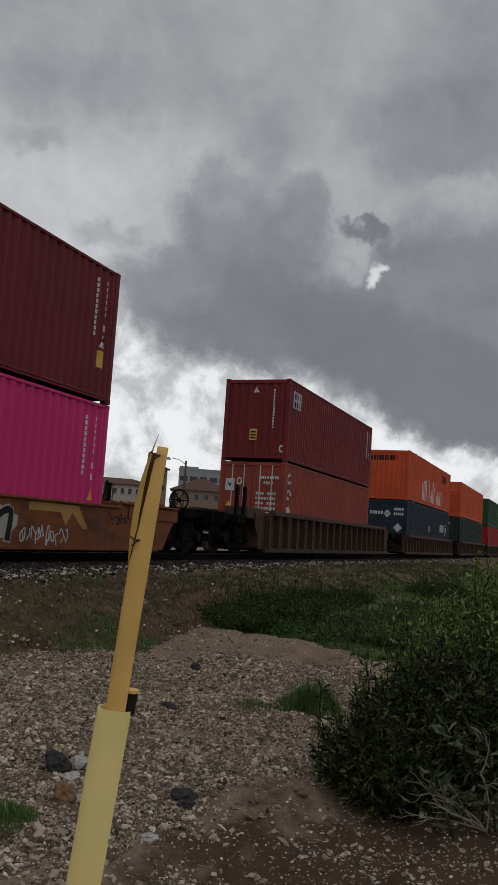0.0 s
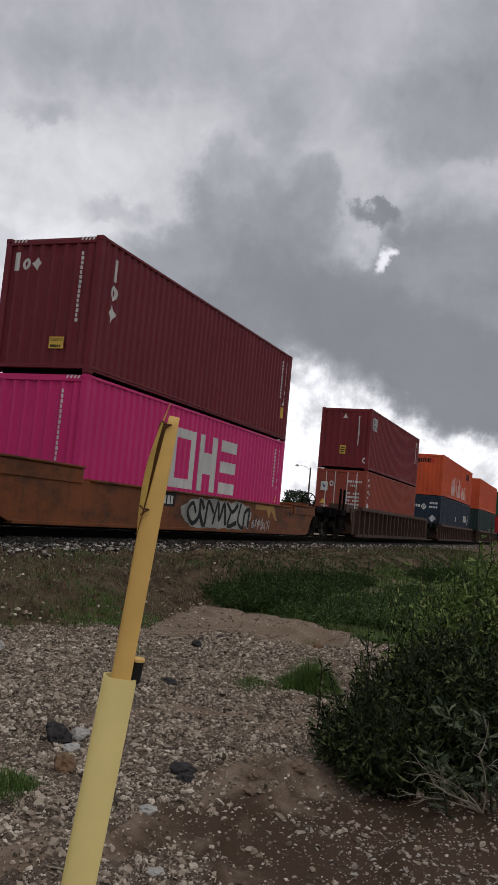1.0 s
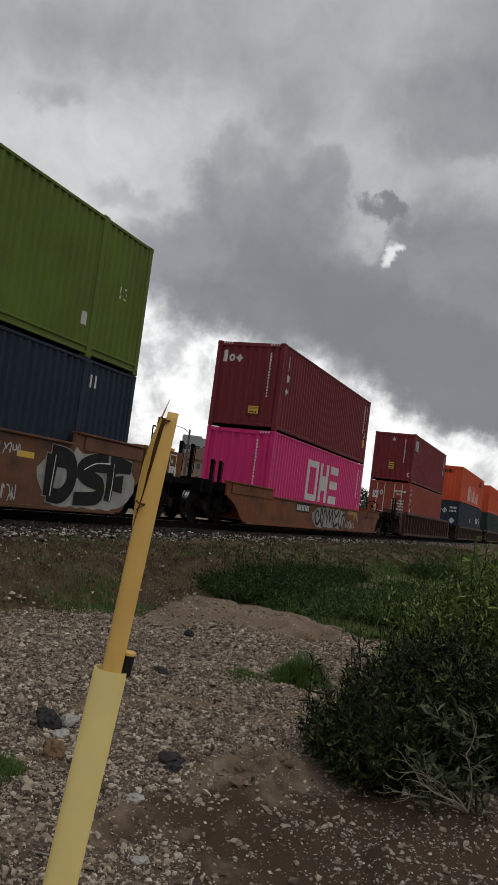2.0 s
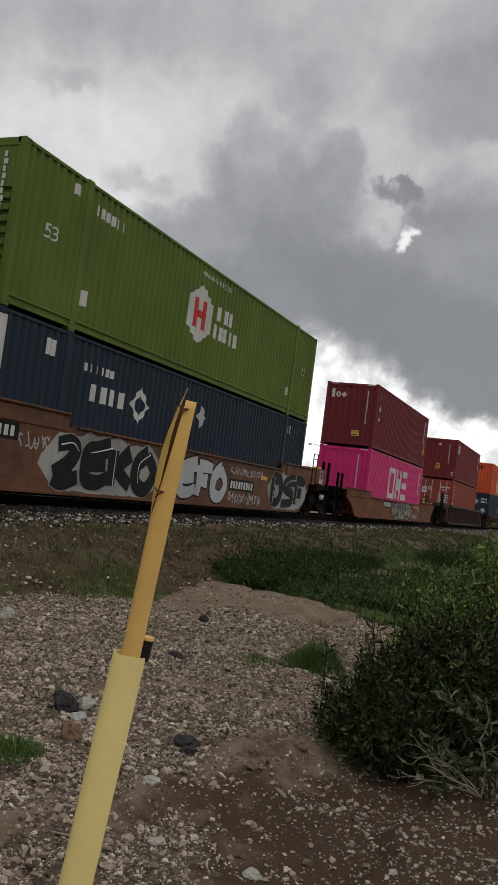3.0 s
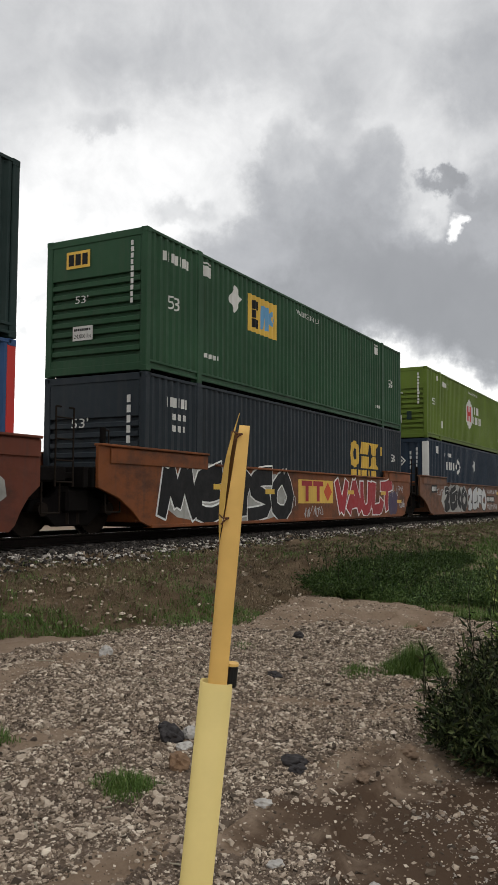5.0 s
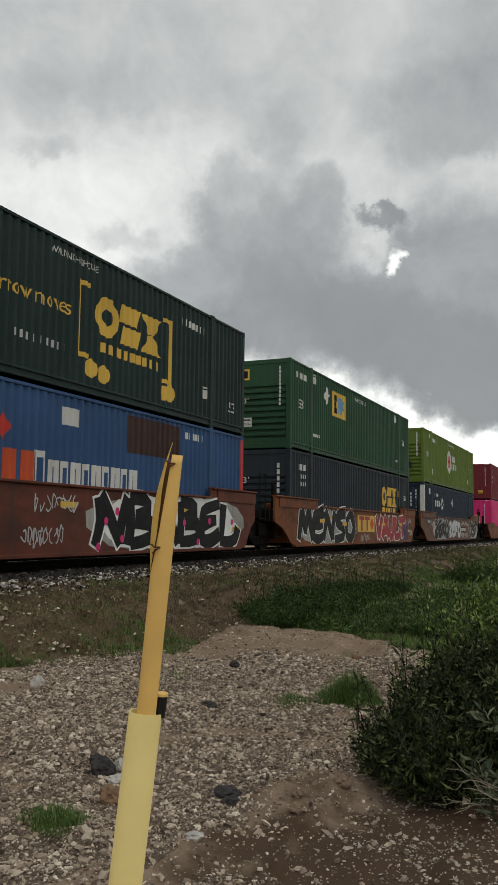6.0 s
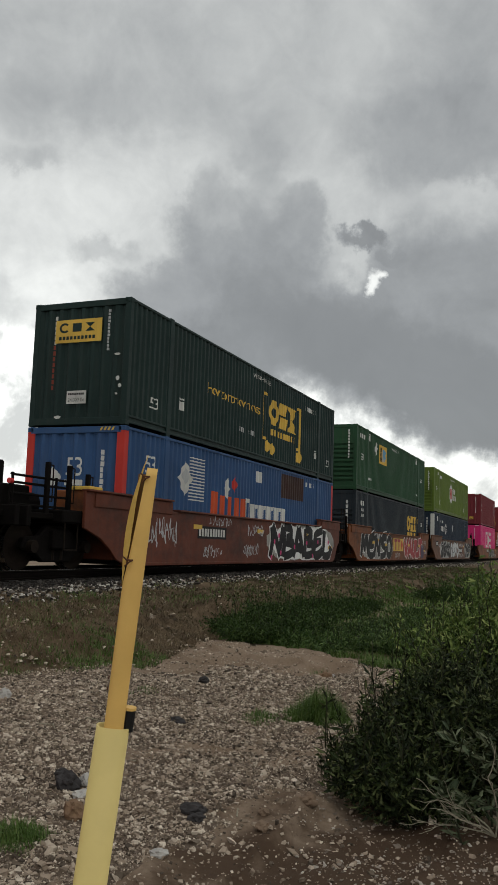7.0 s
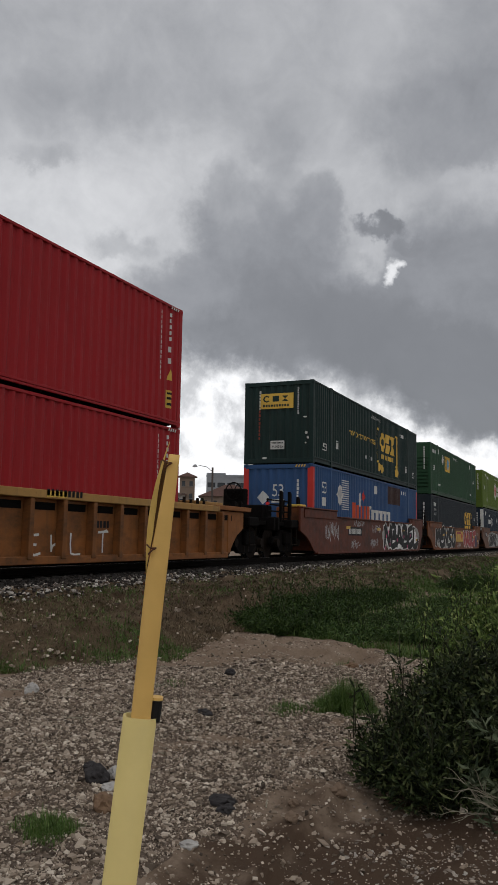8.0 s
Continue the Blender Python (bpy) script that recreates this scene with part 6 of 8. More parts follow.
def other_cars():
    car, xm = well_car("red-brown well car with grey graffiti, under the pink box", 0.75, 18.0, -1.55, 21.0, "smooth", (0.98, 1.22, 1.08))
    a, b = 0.75 - xm, 18.0 - xm
    truck(car, -0.42 - xm)
    truck(car, 19.7 - xm)
    number_plate_bars(car, a + 5.0, 0.7, 8, 0.14, 0.2)
    haze(car, a + 6.9, 0.14, 4.7, 0.84, 42, "graff_haze", "grey sprayed ground")
    graffiti(car, a + 7.1, 0.14, 4.3, 0.84, "36127", 41, "graff_haze", "graff_black", 0.12, 0.03, label="thin black strokes on grey spray paint", steps=4)
    car_mark(car, "emblem", polys([[(0, 0.45), (1.6, 0.45), (2.0, 0), (1.8, 0), (1.4, 0.3), (1.2, 0.05), (1.0, 0.3), (0, 0.3)]]), "car_sill", a + 11.9, 0.5, label="faded pale emblem")
    scribble(car, a + 11.7, 0.15, 1.5, 0.4, 43)
    scribble(car, a + 14.6, 0.6, 0.9, 0.3, 44, "black")
    for q in (-1.73, -1.17):
        railing(car, a + q, -1.1, 1.0, 1.79)
    for q in (0.9, 1.6):
        railing(car, b + q, 1.1, 1.0, 1.75)
    part("brake_wheel", brake_wheel(b + 2.2, -0.7, 1.4), M["under"], car)

    car, xm = well_car("weathered brown ribbed well car under two maroon boxes", 24.6, 42.9, 21.7, 46.0, "ribbed", (1.26, 1.3, 1.3))
    a, b = 24.6 - xm, 42.9 - xm
    truck(car, 23.3 - xm)
    truck(car, 44.6 - xm)
    for q in (-0.9, -1.5):
        railing(car, a + q, -1.15, 1.0, 2.05)
    part("equipment_box", box(a - 0.9, a + 0.3, -1.3, -0.5, 1.1, 1.45, bevel=0.02), M["car_grey"], car)
    for lo, hi, back, ahead, label in ((47.2, 66.0, 46.6, 68.4, "weathered brown ribbed well car under an orange and a navy box"), (69.6, 88.4, 69.0, 90.4, "weathered brown ribbed well car under an orange and a green box"),
                                       (91.2, 110.0, 90.9, 112.5, "weathered brown ribbed well car under a green and a red box")):
        car, xm = well_car(label, lo, hi, back, ahead, "ribbed", (1.05, 1.1, 1.1))
        truck(car, hi + 1.1 - xm)
        ladder(car, lo - xm - 0.3, -1.42, 0.5, 1.9)

    car, xm = well_car("yellow-brown ribbed well car under two red boxes", -86.0, -68.3, -88.6, -65.1, "tan", (1.24, 1.28, 1.28))
    a, b = -86.0 - xm, -68.3 - xm
    truck(car, -87.2 - xm)
    truck(car, -66.5 - xm)
    car_mark(car, "plate_bars", line_of(9, 0.1, 0.12, 0.25, 7), "black", b - 8.0, 1.29, -1.54)
    number_plate_bars(car, b - 4.0, 0.78, 4, 0.12, 0.24, -1.365)
    for q in (-7.9, -10.2, -5.6):
        car_mark(car, "reflector", rects([(0, 0, 0.6, 0.11)]), "yellow", b + q - 2.4, 1.27, -1.54)
    car_mark(car, "plate_bars", line_of(5, 0.1, 0.14, 0.25, 8), "black", b - 6.3, 0.75, -1.365)
    for q, pts in ((-8.25, [(0.3, 0.36), (0.15, 0.35), (0, 0.34)]), (-8.24, [(0, 0.35), (0.01, 0.18), (0.02, 0)]), (-8.23, [(0.01, 0.01), (0.18, 0.0), (0.34, 0.03)]), (-8.23, [(0.01, 0.17), (0.12, 0.18), (0.22, 0.18)]), (-7.6, [(0, 0.36), (0.02, 0.05), (0.05, 0.16), (0.28, 0.2), (0.27, 0)]), (-7.0, [(0, 0.4), (0.02, 0.02), (0.32, 0)]), (-6.1, [(0, 0.42), (0.36, 0.44), (0.18, 0.43), (0.17, 0.02)])):
        bm = bmesh.new()
        ribbon(bm, pts, 0.045, steps=2)
        car_mark(car, "chalk_mark", bm, "white", b + q, 0.24, -1.365, label="white chalk stroke")
    part("equipment_box", box(b + 1.4, b + 2.2, -0.8, 0.6, 1.0, 1.45, bevel=0.02), M["under"], car)
    part("deck_plate", box(b - 0.9, b + 1.3, -1.44, -0.9, 1.3, 1.42, bevel=0.015), M["car_tan"], car)
    part("deck_edge", box(b - 1.2, b + 0.4, -1.0, -0.3, 1.43, 1.52, bevel=0.015), M["car_sill"], car)
    for k in range(5):
        part("valve", tube((b - 2.4 + 0.36 * k, -1.1, 1.4), (b - 2.4 + 0.36 * k, -1.1, 1.52 + 0.05 * (k % 2)), 0.04, 8), M["iron"], car)
    for q in (0.9, 1.3):
        railing(car, b + q, -1.1, 1.0, 1.6)


long_cars()
other_cars()
for load in (load_orange_far, load_orange, load_maroon, load_pink, load_lime, load_green, load_blue, load_red):
    load()


# ---- the ground: one sheet with the railway bank ----
def fbm(x, y, scale, seed=0.0):
    return noise.fractal(Vector((x * scale, y * scale, seed)), 0.9, 2.0, 4)


def ease(lo, hi, v):
    t = min(1.0, max(0.0, (v - lo) / (hi - lo)))
    return t * t * (3 - 2 * t)


def bump_at(x, y, cx, cy, rx, ry, h):
    return h * math.exp(-((x - cx) / rx) ** 2 - ((y - cy) / ry) ** 2)


def lip(x, y, cx, cy, rx, ry, h, soft):
    """A worn terrace with a steep uneven edge."""
    r = math.hypot((x - cx) / rx, (y - cy) / ry)
    if r > 2.2:
        return 0.0
    r += 0.3 * fbm(x, y, 1.9, 51.0)
    return h * (1 - ease(1 - soft, 1 + soft, r) - 0.5 * math.exp(-((r - 1 - soft) / 0.05) ** 2))


def toe(x):
    """Where the bank begins: it comes nearest where rain has washed it down."""
    if x < 8.6:
        y = 4.55 + 0.5 * (8.6 - max(5.2, x))
    else:
        y = 4.55 + 0.4 * ease(8.6, 10.3, x) - 0.3 * ease(11.0, 13.0, x)
    return y + 0.1 * math.sin(x * 2.3)


def height(x, y):
    z = 0.04 * min(4.0, max(0.0, y - 1.5))
    near = math.exp(-((x - 6) / 14) ** 2 - ((y - 3) / 10) ** 2)
    t0 = toe(x)
    bank = 0.36 * ease(t0 - 0.1, t0 + 1.3, y) + 0.12 * ease(t0 + 1.2, 8.3, y) + 0.03 * ease(8.2, 9.0, y)
    if y > TRACK_Y:
        bank = 0.51 * (1 - ease(12.6, 15.5, y))
        z = 0.16 * (1 - ease(12.6, 40, y))
    z += bank
    rough_ = 0.05 if y < 8.3 else 0.012
    z += rough_ * fbm(x, y, 1.1, 3.0) + 0.02 * near * fbm(x, y, 5.0, 7.0)
    if t0 - 0.2 < y < 8.4:
        z += 0.1 * fbm(x, y, 1.7, 11.0) * ease(t0 - 0.2, t0 + 0.5, y)
    # sand heaped by rain at the foot of the bank, a small gully and the lip beside it
    z += lip(x, y, 10.5, 3.95, 0.6, 1.0, 0.06, 0.07) + lip(x, y, 9.85, 4.35, 0.8, 0.34, 0.045, 0.12) + bump_at(x, y, 8.95, 2.3, 0.6, 0.42, 0.1)
    z -= lip(x, y, 9.85, 2.95, 0.5, 0.3, 0.07, 0.25) + lip(x, y, 4.2, 1.13, 0.95, 0.42, 0.06, 0.1)
    z += bump_at(x, y, 4.93, 1.53, 0.22, 0.1, 0.05) + bump_at(x, y, 3.25, 2.0, 0.5, 0.12, 0.03) - bump_at(x, y, 3.4, 1.0, 0.8, 0.4, 0.03)
    return z


def spread(lo, hi, step, far_lo, far_hi, grow=1.16):
    out = list(np.arange(lo, hi, step))
    d, v = step, lo
    while v > far_lo:
        d *= grow
        v -= d
        out.insert(0, v)
    d, v = step, out[-1]
    while v < far_hi:
        d *= grow
        v += d
        out.append(v)
    return out


# bare washed sand: middle and half widths
SAND = ((10.35, 3.9, 0.7, 1.0), (9.7, 4.45, 1.1, 0.4), (9.8, 3.0, 0.5, 0.35), (4.3, 1.35, 0.85, 0.34), (4.9, 1.6, 0.4, 0.2), (2.9, 2.1, 0.5, 0.14), (3.5, 1.84, 0.4, 0.12), (4.0, 1.67, 0.4, 0.12),
        (3.9, 3.55, 0.3, 0.15), (5.2, 4.85, 1.5, 0.16), (3.6, 1.0, 0.8, 0.22), (4.1, 1.2, 0.9, 0.35), (4.5, 0.55, 0.8, 0.45), (3.5, 0.4, 0.8, 0.4))


def sandy(x, y):
    """Where rain has washed the gravel away: 0 bare sand, 1 full gravel."""
    k = 1.0 + 0.9 * fbm(x, y, 0.8, 21.0) + 0.5 * fbm(x, y, 3.0, 5.0)
    for cx, cy, rx, ry in SAND:
        k -= 1.6 * math.exp(-((x - cx) / rx) ** 2 - ((y - cy) / ry) ** 2)
    return min(1.0, max(0.13, k))


gx, gy = spread(2.2, 12.6, 0.05, -3500, 3500), spread(0.0, 8.9, 0.05, -3500, 3500)
gverts = [(x, y, height(x, y)) for y in gy for x in gx]
nx = len(gx)
gfaces = [(j * nx + i, j * nx + i + 1, (j + 1) * nx + i + 1, (j + 1) * nx + i) for j in range(len(gy) - 1) for i in range(nx - 1)]
ground = new("ground", mesh_np("ground", gverts, gfaces, M["soil"], smooth=True))
ground.data.materials.append(M["bank"])
ground.data.materials.append(M["bed"])
for poly in ground.data.polygons:
    px, py, _ = poly.center
    if toe(px) + 0.12 * fbm(px, py, 2.0, 9.0) < py < 8.9 and px > -60:
        poly.material_index = 1
    elif 2.55 + 0.45 * fbm(px, py, 1.1, 33.0) < px < 10.8 and 0.3 + 0.4 * fbm(px, py, 1.1, 37.0) < py < 5.4 and sandy(px, py) > 0.5 and not (px - 4.0) ** 2 + (py - 0.9) ** 2 < 0.5:
        poly.material_index = 2
tagged(ground, "bare sandy brown soil rising to a railway bank", "ground", kind="structure")


# ---- the track ----
def build_track():
    track = thing("railway_track", "steel rails on dark ties in pale ballast", "track", kind="structure")
    for s in (-1, 1):
        y = TRACK_Y + s * 0.755
        prof = [(-0.07, 0.0), (0.07, 0.0), (0.07, 0.02), (0.012, 0.04), (0.012, 0.125), (0.036, 0.14), (0.036, 0.168), (-0.036, 0.168), (-0.036, 0.14), (-0.012, 0.125), (-0.012, 0.04), (-0.07, 0.02)]
        bm = bmesh.new()
        rows = [[bm.verts.new((x, y + u, RAIL_Z - 0.172 + v)) for u, v in prof] for x in (-300, 1500)]
        for i in range(len(prof)):
            j = (i + 1) % len(prof)
            bm.faces.new((rows[0][i], rows[1][i], rows[1][j], rows[0][j]))
        bmesh.ops.recalc_face_normals(bm, faces=bm.faces[:])
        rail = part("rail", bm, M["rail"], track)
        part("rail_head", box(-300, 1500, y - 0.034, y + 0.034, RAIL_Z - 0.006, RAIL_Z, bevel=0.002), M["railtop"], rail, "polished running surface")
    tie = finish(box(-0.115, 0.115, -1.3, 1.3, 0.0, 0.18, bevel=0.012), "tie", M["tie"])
    rng = random.Random(2)
    for k in range(150):
        t = part("tie", tie, None, track)
        t.location = (4 + k * 0.52 + rng.uniform(-0.02, 0.02), TRACK_Y + rng.uniform(-0.03, 0.03), 0.525)
        t.rotation_euler = (0, 0, radians(rng.uniform(-0.8, 0.8)))


build_track()


# ---- loose stones ----
def ring_of(r, z, start):
    return [(r * math.cos(radians(start + 120 * k)), r * math.sin(radians(start + 120 * k)), z) for k in range(3)]


CHIP_V = np.array(ring_of(1.0, -0.55, 0) + ring_of(0.82, 0.55, 60), float)
CHIP_F = np.array([(0, 2, 1), (3, 4, 5), (0, 1, 3), (1, 4, 3), (1, 2, 4), (2, 5, 4), (2, 0, 5), (0, 3, 5)])
LUMP_V = np.array([(-0.8, -0.8, -0.6), (0.8, -0.8, -0.6), (0.8, 0.8, -0.6), (-0.8, 0.8, -0.6), (-0.55, -0.5, 0.6), (0.6, -0.55, 0.5), (0.5, 0.6, 0.62), (-0.6, 0.5, 0.55)], float)
LUMP_F = np.array([(0, 2, 1), (0, 3, 2), (4, 5, 6), (4, 6, 7), (0, 1, 5), (0, 5, 4), (1, 2, 6), (1, 6, 5), (2, 3, 7), (2, 7, 6), (3, 0, 4), (3, 4, 7)])


def stones(name, places, sizes, material, rng, flat=0.75, split=0.011):
    """Broken stones: small three-sided chips and larger blunt lumps, each bent out of true."""
    places = np.asarray(places)
    vs, fs, at = [], [], 0
    for bv, bf, sel in ((CHIP_V, CHIP_F, sizes < split), (LUMP_V, LUMP_F, sizes >= split)):
        p, sz = places[sel], sizes[sel]
        n, k = len(p), len(bv)
        base = bv[None] * (1 + rng.normal(0, 0.2, (n, k, 3))) + rng.normal(0, 0.17, (n, k, 3))
        scale = np.stack([sz * rng.uniform(0.8, 1.5, n), sz * rng.uniform(0.6, 1.1, n), sz * rng.uniform(0.55, 1.0, n) * flat], 1)
        v = base * scale[:, None]
        tilt, turn = rng.normal(0, 0.6, n), rng.uniform(0, 2 * np.pi, n)
        c, s = np.cos(tilt)[:, None], np.sin(tilt)[:, None]
        y, z = v[..., 1] * c - v[..., 2] * s, v[..., 1] * s + v[..., 2] * c
        c, s = np.cos(turn)[:, None], np.sin(turn)[:, None]
        v = np.stack([v[..., 0] * c - y * s, v[..., 0] * s + y * c, z], -1) + p[:, None]
        vs.append(v.reshape(-1, 3))
        fs.append((bf[None] + at + k * np.arange(n)[:, None, None]).reshape(-1, 3))
        at += n * k
    return mesh_np(name, np.concatenate(vs), np.concatenate(fs), material)


def scatter_gravel():
    rng = np.random.default_rng(4)
    pts, sizes = [], []
    while len(pts) < 205000:
        x, y = 0.6 + 10.1 * rng.random() ** 1.1, rng.uniform(-1.2, 5.4)
        if y > toe(x) + 0.1 or rng.random() > ease(0.6, 2.9, x) * ease(-1.2, 0.5, y + 0.3 * fbm(x, y, 1.0, 71.0)) * (1 - ease(0.0, 2.2, y - x - 0.6)) or rng.random() > sandy(x, y):
            continue
        s = float(np.clip(rng.lognormal(-5.2, 0.52), 0.0035, 0.027))
        pts.append((x, y, height(x, y) + s * 0.25))
        sizes.append(s)
    # the same gravel thins out over the lot around
    while len(pts) < 222000:
        x, y = rng.uniform(-6, 14), rng.uniform(-6, 5.3)
        if y > toe(x) + 0.1 or rng.random() > 0.55 * sandy(x, y) or (x > 11 and y > -1):
            continue
        s = float(np.clip(rng.lognormal(-4.6, 0.45), 0.006, 0.03))
        pts.append((x, y, height(x, y) + s * 0.25))
        sizes.append(s)
    ob = new("gravel", stones("gravel", pts, np.array(sizes), M["stone"], rng, 1.0))
    tagged(ob, "grey and beige crushed gravel strewn over soil", "gravel", kind="stuff")
    # the ballast shoulder
    pts, sizes = [], []
    while len(pts) < 34000:
        x = 4 + 70 * rng.random() ** 1.9
        y = rng.uniform(7.3, 9.6)
        if y < 8.1 and rng.random() > (y - 7.3) * 1.0 + 0.06:
            continue
        s = float(np.clip(rng.lognormal(-3.92, 0.35), 0.01, 0.04))
        pts.append((x, y, height(x, y) + 0.02 + s * rng.uniform(0.1, 0.7)))
        sizes.append(s)
    pts, sizes = np.array(pts), np.array(sizes)
    # stones near the rail take the darker colours, as painted train shade
    rail_shade = pts[:, 1] + rng.normal(0, 0.08, len(pts)) > 8.5
    for sel, mt, label in ((~rail_shade, "ballast", "coarse white and dark ballast stones along the rails"), (rail_shade, "ballast_dark", "oil-blackened ballast stones beside the rail")):
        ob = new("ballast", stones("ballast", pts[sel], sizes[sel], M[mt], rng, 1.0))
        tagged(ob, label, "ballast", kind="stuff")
    # a few stones that rolled down the bank
    pts, sizes = [], []
    while len(pts) < 1700:
        x, y = 4 + 26 * rng.random() ** 1.6, rng.uniform(4.9, 8.4)
        wash = math.exp(-((x - 7.4 + 0.25 * (y - 5)) / 0.35) ** 2)
        if y < toe(x) or rng.random() > 0.12 + 0.9 * wash + 0.5 * max(0.0, fbm(x, y, 0.9, 81.0)) + 0.25 * ease(7.0, 8.3, y):
            continue
        s = float(np.clip(rng.lognormal(-4.35, 0.4), 0.007, 0.036))
        pts.append((x, y, height(x, y) + 0.03 + s * 0.2))
        sizes.append(s)
    ob = new("bank_stones", stones("bank_stones", pts, np.array(sizes), M["stone"], rng, 0.9))
    tagged(ob, "scattered ballast stones washed down the grassy bank", "stones", kind="stuff")


scatter_gravel()


def pale_stones():
    rng = np.random.default_rng(44)
    pts, sizes = [], []
    while len(pts) < 1350:
        x, y = rng.uniform(2.7, 5.0), rng.uniform(0.1, 1.5)
        if rng.random() > 0.05 + 0.7 * max(0.0, fbm(x, y, 2.2, 61.0)) + 1.1 * math.exp(-((x - 4.0) / 0.55) ** 2 - ((y - 0.7) / 0.28) ** 2):
            continue
        s = float(np.clip(rng.lognormal(-5.15, 0.45), 0.004, 0.02))
        pts.append((x, y, height(x, y) + s * 0.2))
        sizes.append(s)
    ob = new("pale_stones", stones("pale_stones", pts, np.array(sizes), M["pale_stone"], rng))
    tagged(ob, "pale limestone chips scattered on damp brown soil", "stones", kind="stuff")


pale_stones()


def rock(x, y, size, material, label, seed, flat=0.7):
    rng = random.Random(seed)
    bm = bmesh.new()
    bmesh.ops.create_icosphere(bm, subdivisions=3, radius=1.0)
    for v in bm.verts:
        k = 1 + 0.42 * noise.noise(v.co * 1.3 + Vector((seed, 0, 0))) + 0.26 * noise.noise(v.co * 3.1 + Vector((0, seed, 0)))
        v.co = Vector((v.co.x * size * k * rng.uniform(0.98, 1.02), v.co.y * size * 0.8 * k, v.co.z * size * flat * k))
    ob = new("rock", finish(bm, "rock", M[material]))
    ob.matrix_world = pose(x, y, height(x, y) + size * flat * 0.45, 0, 0, seed * 47)
    return tagged(ob, label, "rock")


rock(4.40, 2.86, 0.085, "rock_dark", "dark grey angular rock lying in gravel", 1)
rock(4.52, 2.98, 0.05, "rock_dark", "small dark rock beside a larger one", 2)
rock(4.52, 2.8, 0.06, "rock_white", "pale limestone chunk lying in gravel", 3)
rock(4.33, 2.72, 0.06, "rock_white", "pale grey stone chunk lying in gravel", 4, 0.5)
rock(4.02, 2.56, 0.075, "rock_brown", "rounded brown stone half sunk in gravel", 5)
rock(4.44, 2.06, 0.075, "rock_dark", "dark clod of rock in a small hollow", 6, 0.4)
rock(4.34, 1.98, 0.05, "rock_dark", "small dark clod in a hollow", 7, 0.5)
rock(6.16, 4.72, 0.07, "rock_white", "white stone at the foot of the bank", 8)
rock(7.9, 3.62, 0.06, "rock_dark", "dark lump of rock on the gravel", 9)
rock(9.25, 2.75, 0.07, "rock_brown", "brown stone on washed sand", 10)
rock(3.27, 1.6, 0.04, "rock_white", "flat pale stone on brown soil", 11, 0.4)
rock(3.38, 1.2, 0.05, "rock_white", "flat pale stone on dark soil", 12, 0.4)
rock(6.3, 3.1, 0.06, "rock_dark", "dark stone lying in gravel", 13, 0.5)
rock(4.86, 1.52, 0.06, "clod", "caked soil clod on the gully's lip", 22, 0.6)
rock(4.44, 1.64, 0.045, "clod", "small caked soil clod in the gully", 23, 0.6)
rock(4.62, 1.7, 0.035, "clod", "crumbled soil clod beside the gully", 24, 0.6)
rock(9.35, 2.72, 0.05, "rock_white", "pale stone on washed sand", 25, 0.5)
rock(9.7, 3.15, 0.045, "rock_white", "pale flat stone in a washed hollow", 26, 0.4)
rock(3.75, 1.9, 0.045, "rock_white", "pale stone lying in gravel", 14, 0.5)


# ---- plants ----
def blades(name, places, lengths, widths, material, rng, bend=0.5, vary=0.35, curl=(0.5, 1.5)):
    """Grass blades of two bent pieces each."""
    n = len(places)
    p = np.asarray(places)
    turn, lean = rng.uniform(0, 2 * np.pi, n), rng.normal(bend, vary, n)
    d = np.stack([np.cos(turn), np.sin(turn), 0 * turn], 1)
    side = np.stack([-np.sin(turn), np.cos(turn), 0 * turn], 1) * widths[:, None] / 2
    up = np.array([0, 0, 1.0])
    a1, a2 = lean * curl[0], np.minimum(lean * curl[1], 2.0)
    mid = p + (d * np.sin(a1)[:, None] + up * np.cos(a1)[:, None]) * lengths[:, None] * 0.55
    tip = mid + (d * np.sin(a2)[:, None] + up * np.cos(a2)[:, None]) * lengths[:, None] * 0.5
    v = np.stack([p - side, p + side, mid - side * 0.7, mid + side * 0.7, tip], 1).reshape(-1, 3)
    f = (np.array([[0, 1, 3], [0, 3, 2], [2, 3, 4]])[None] + 5 * np.arange(n)[:, None, None]).reshape(-1, 3)
    return mesh_np(name, v, f, material)


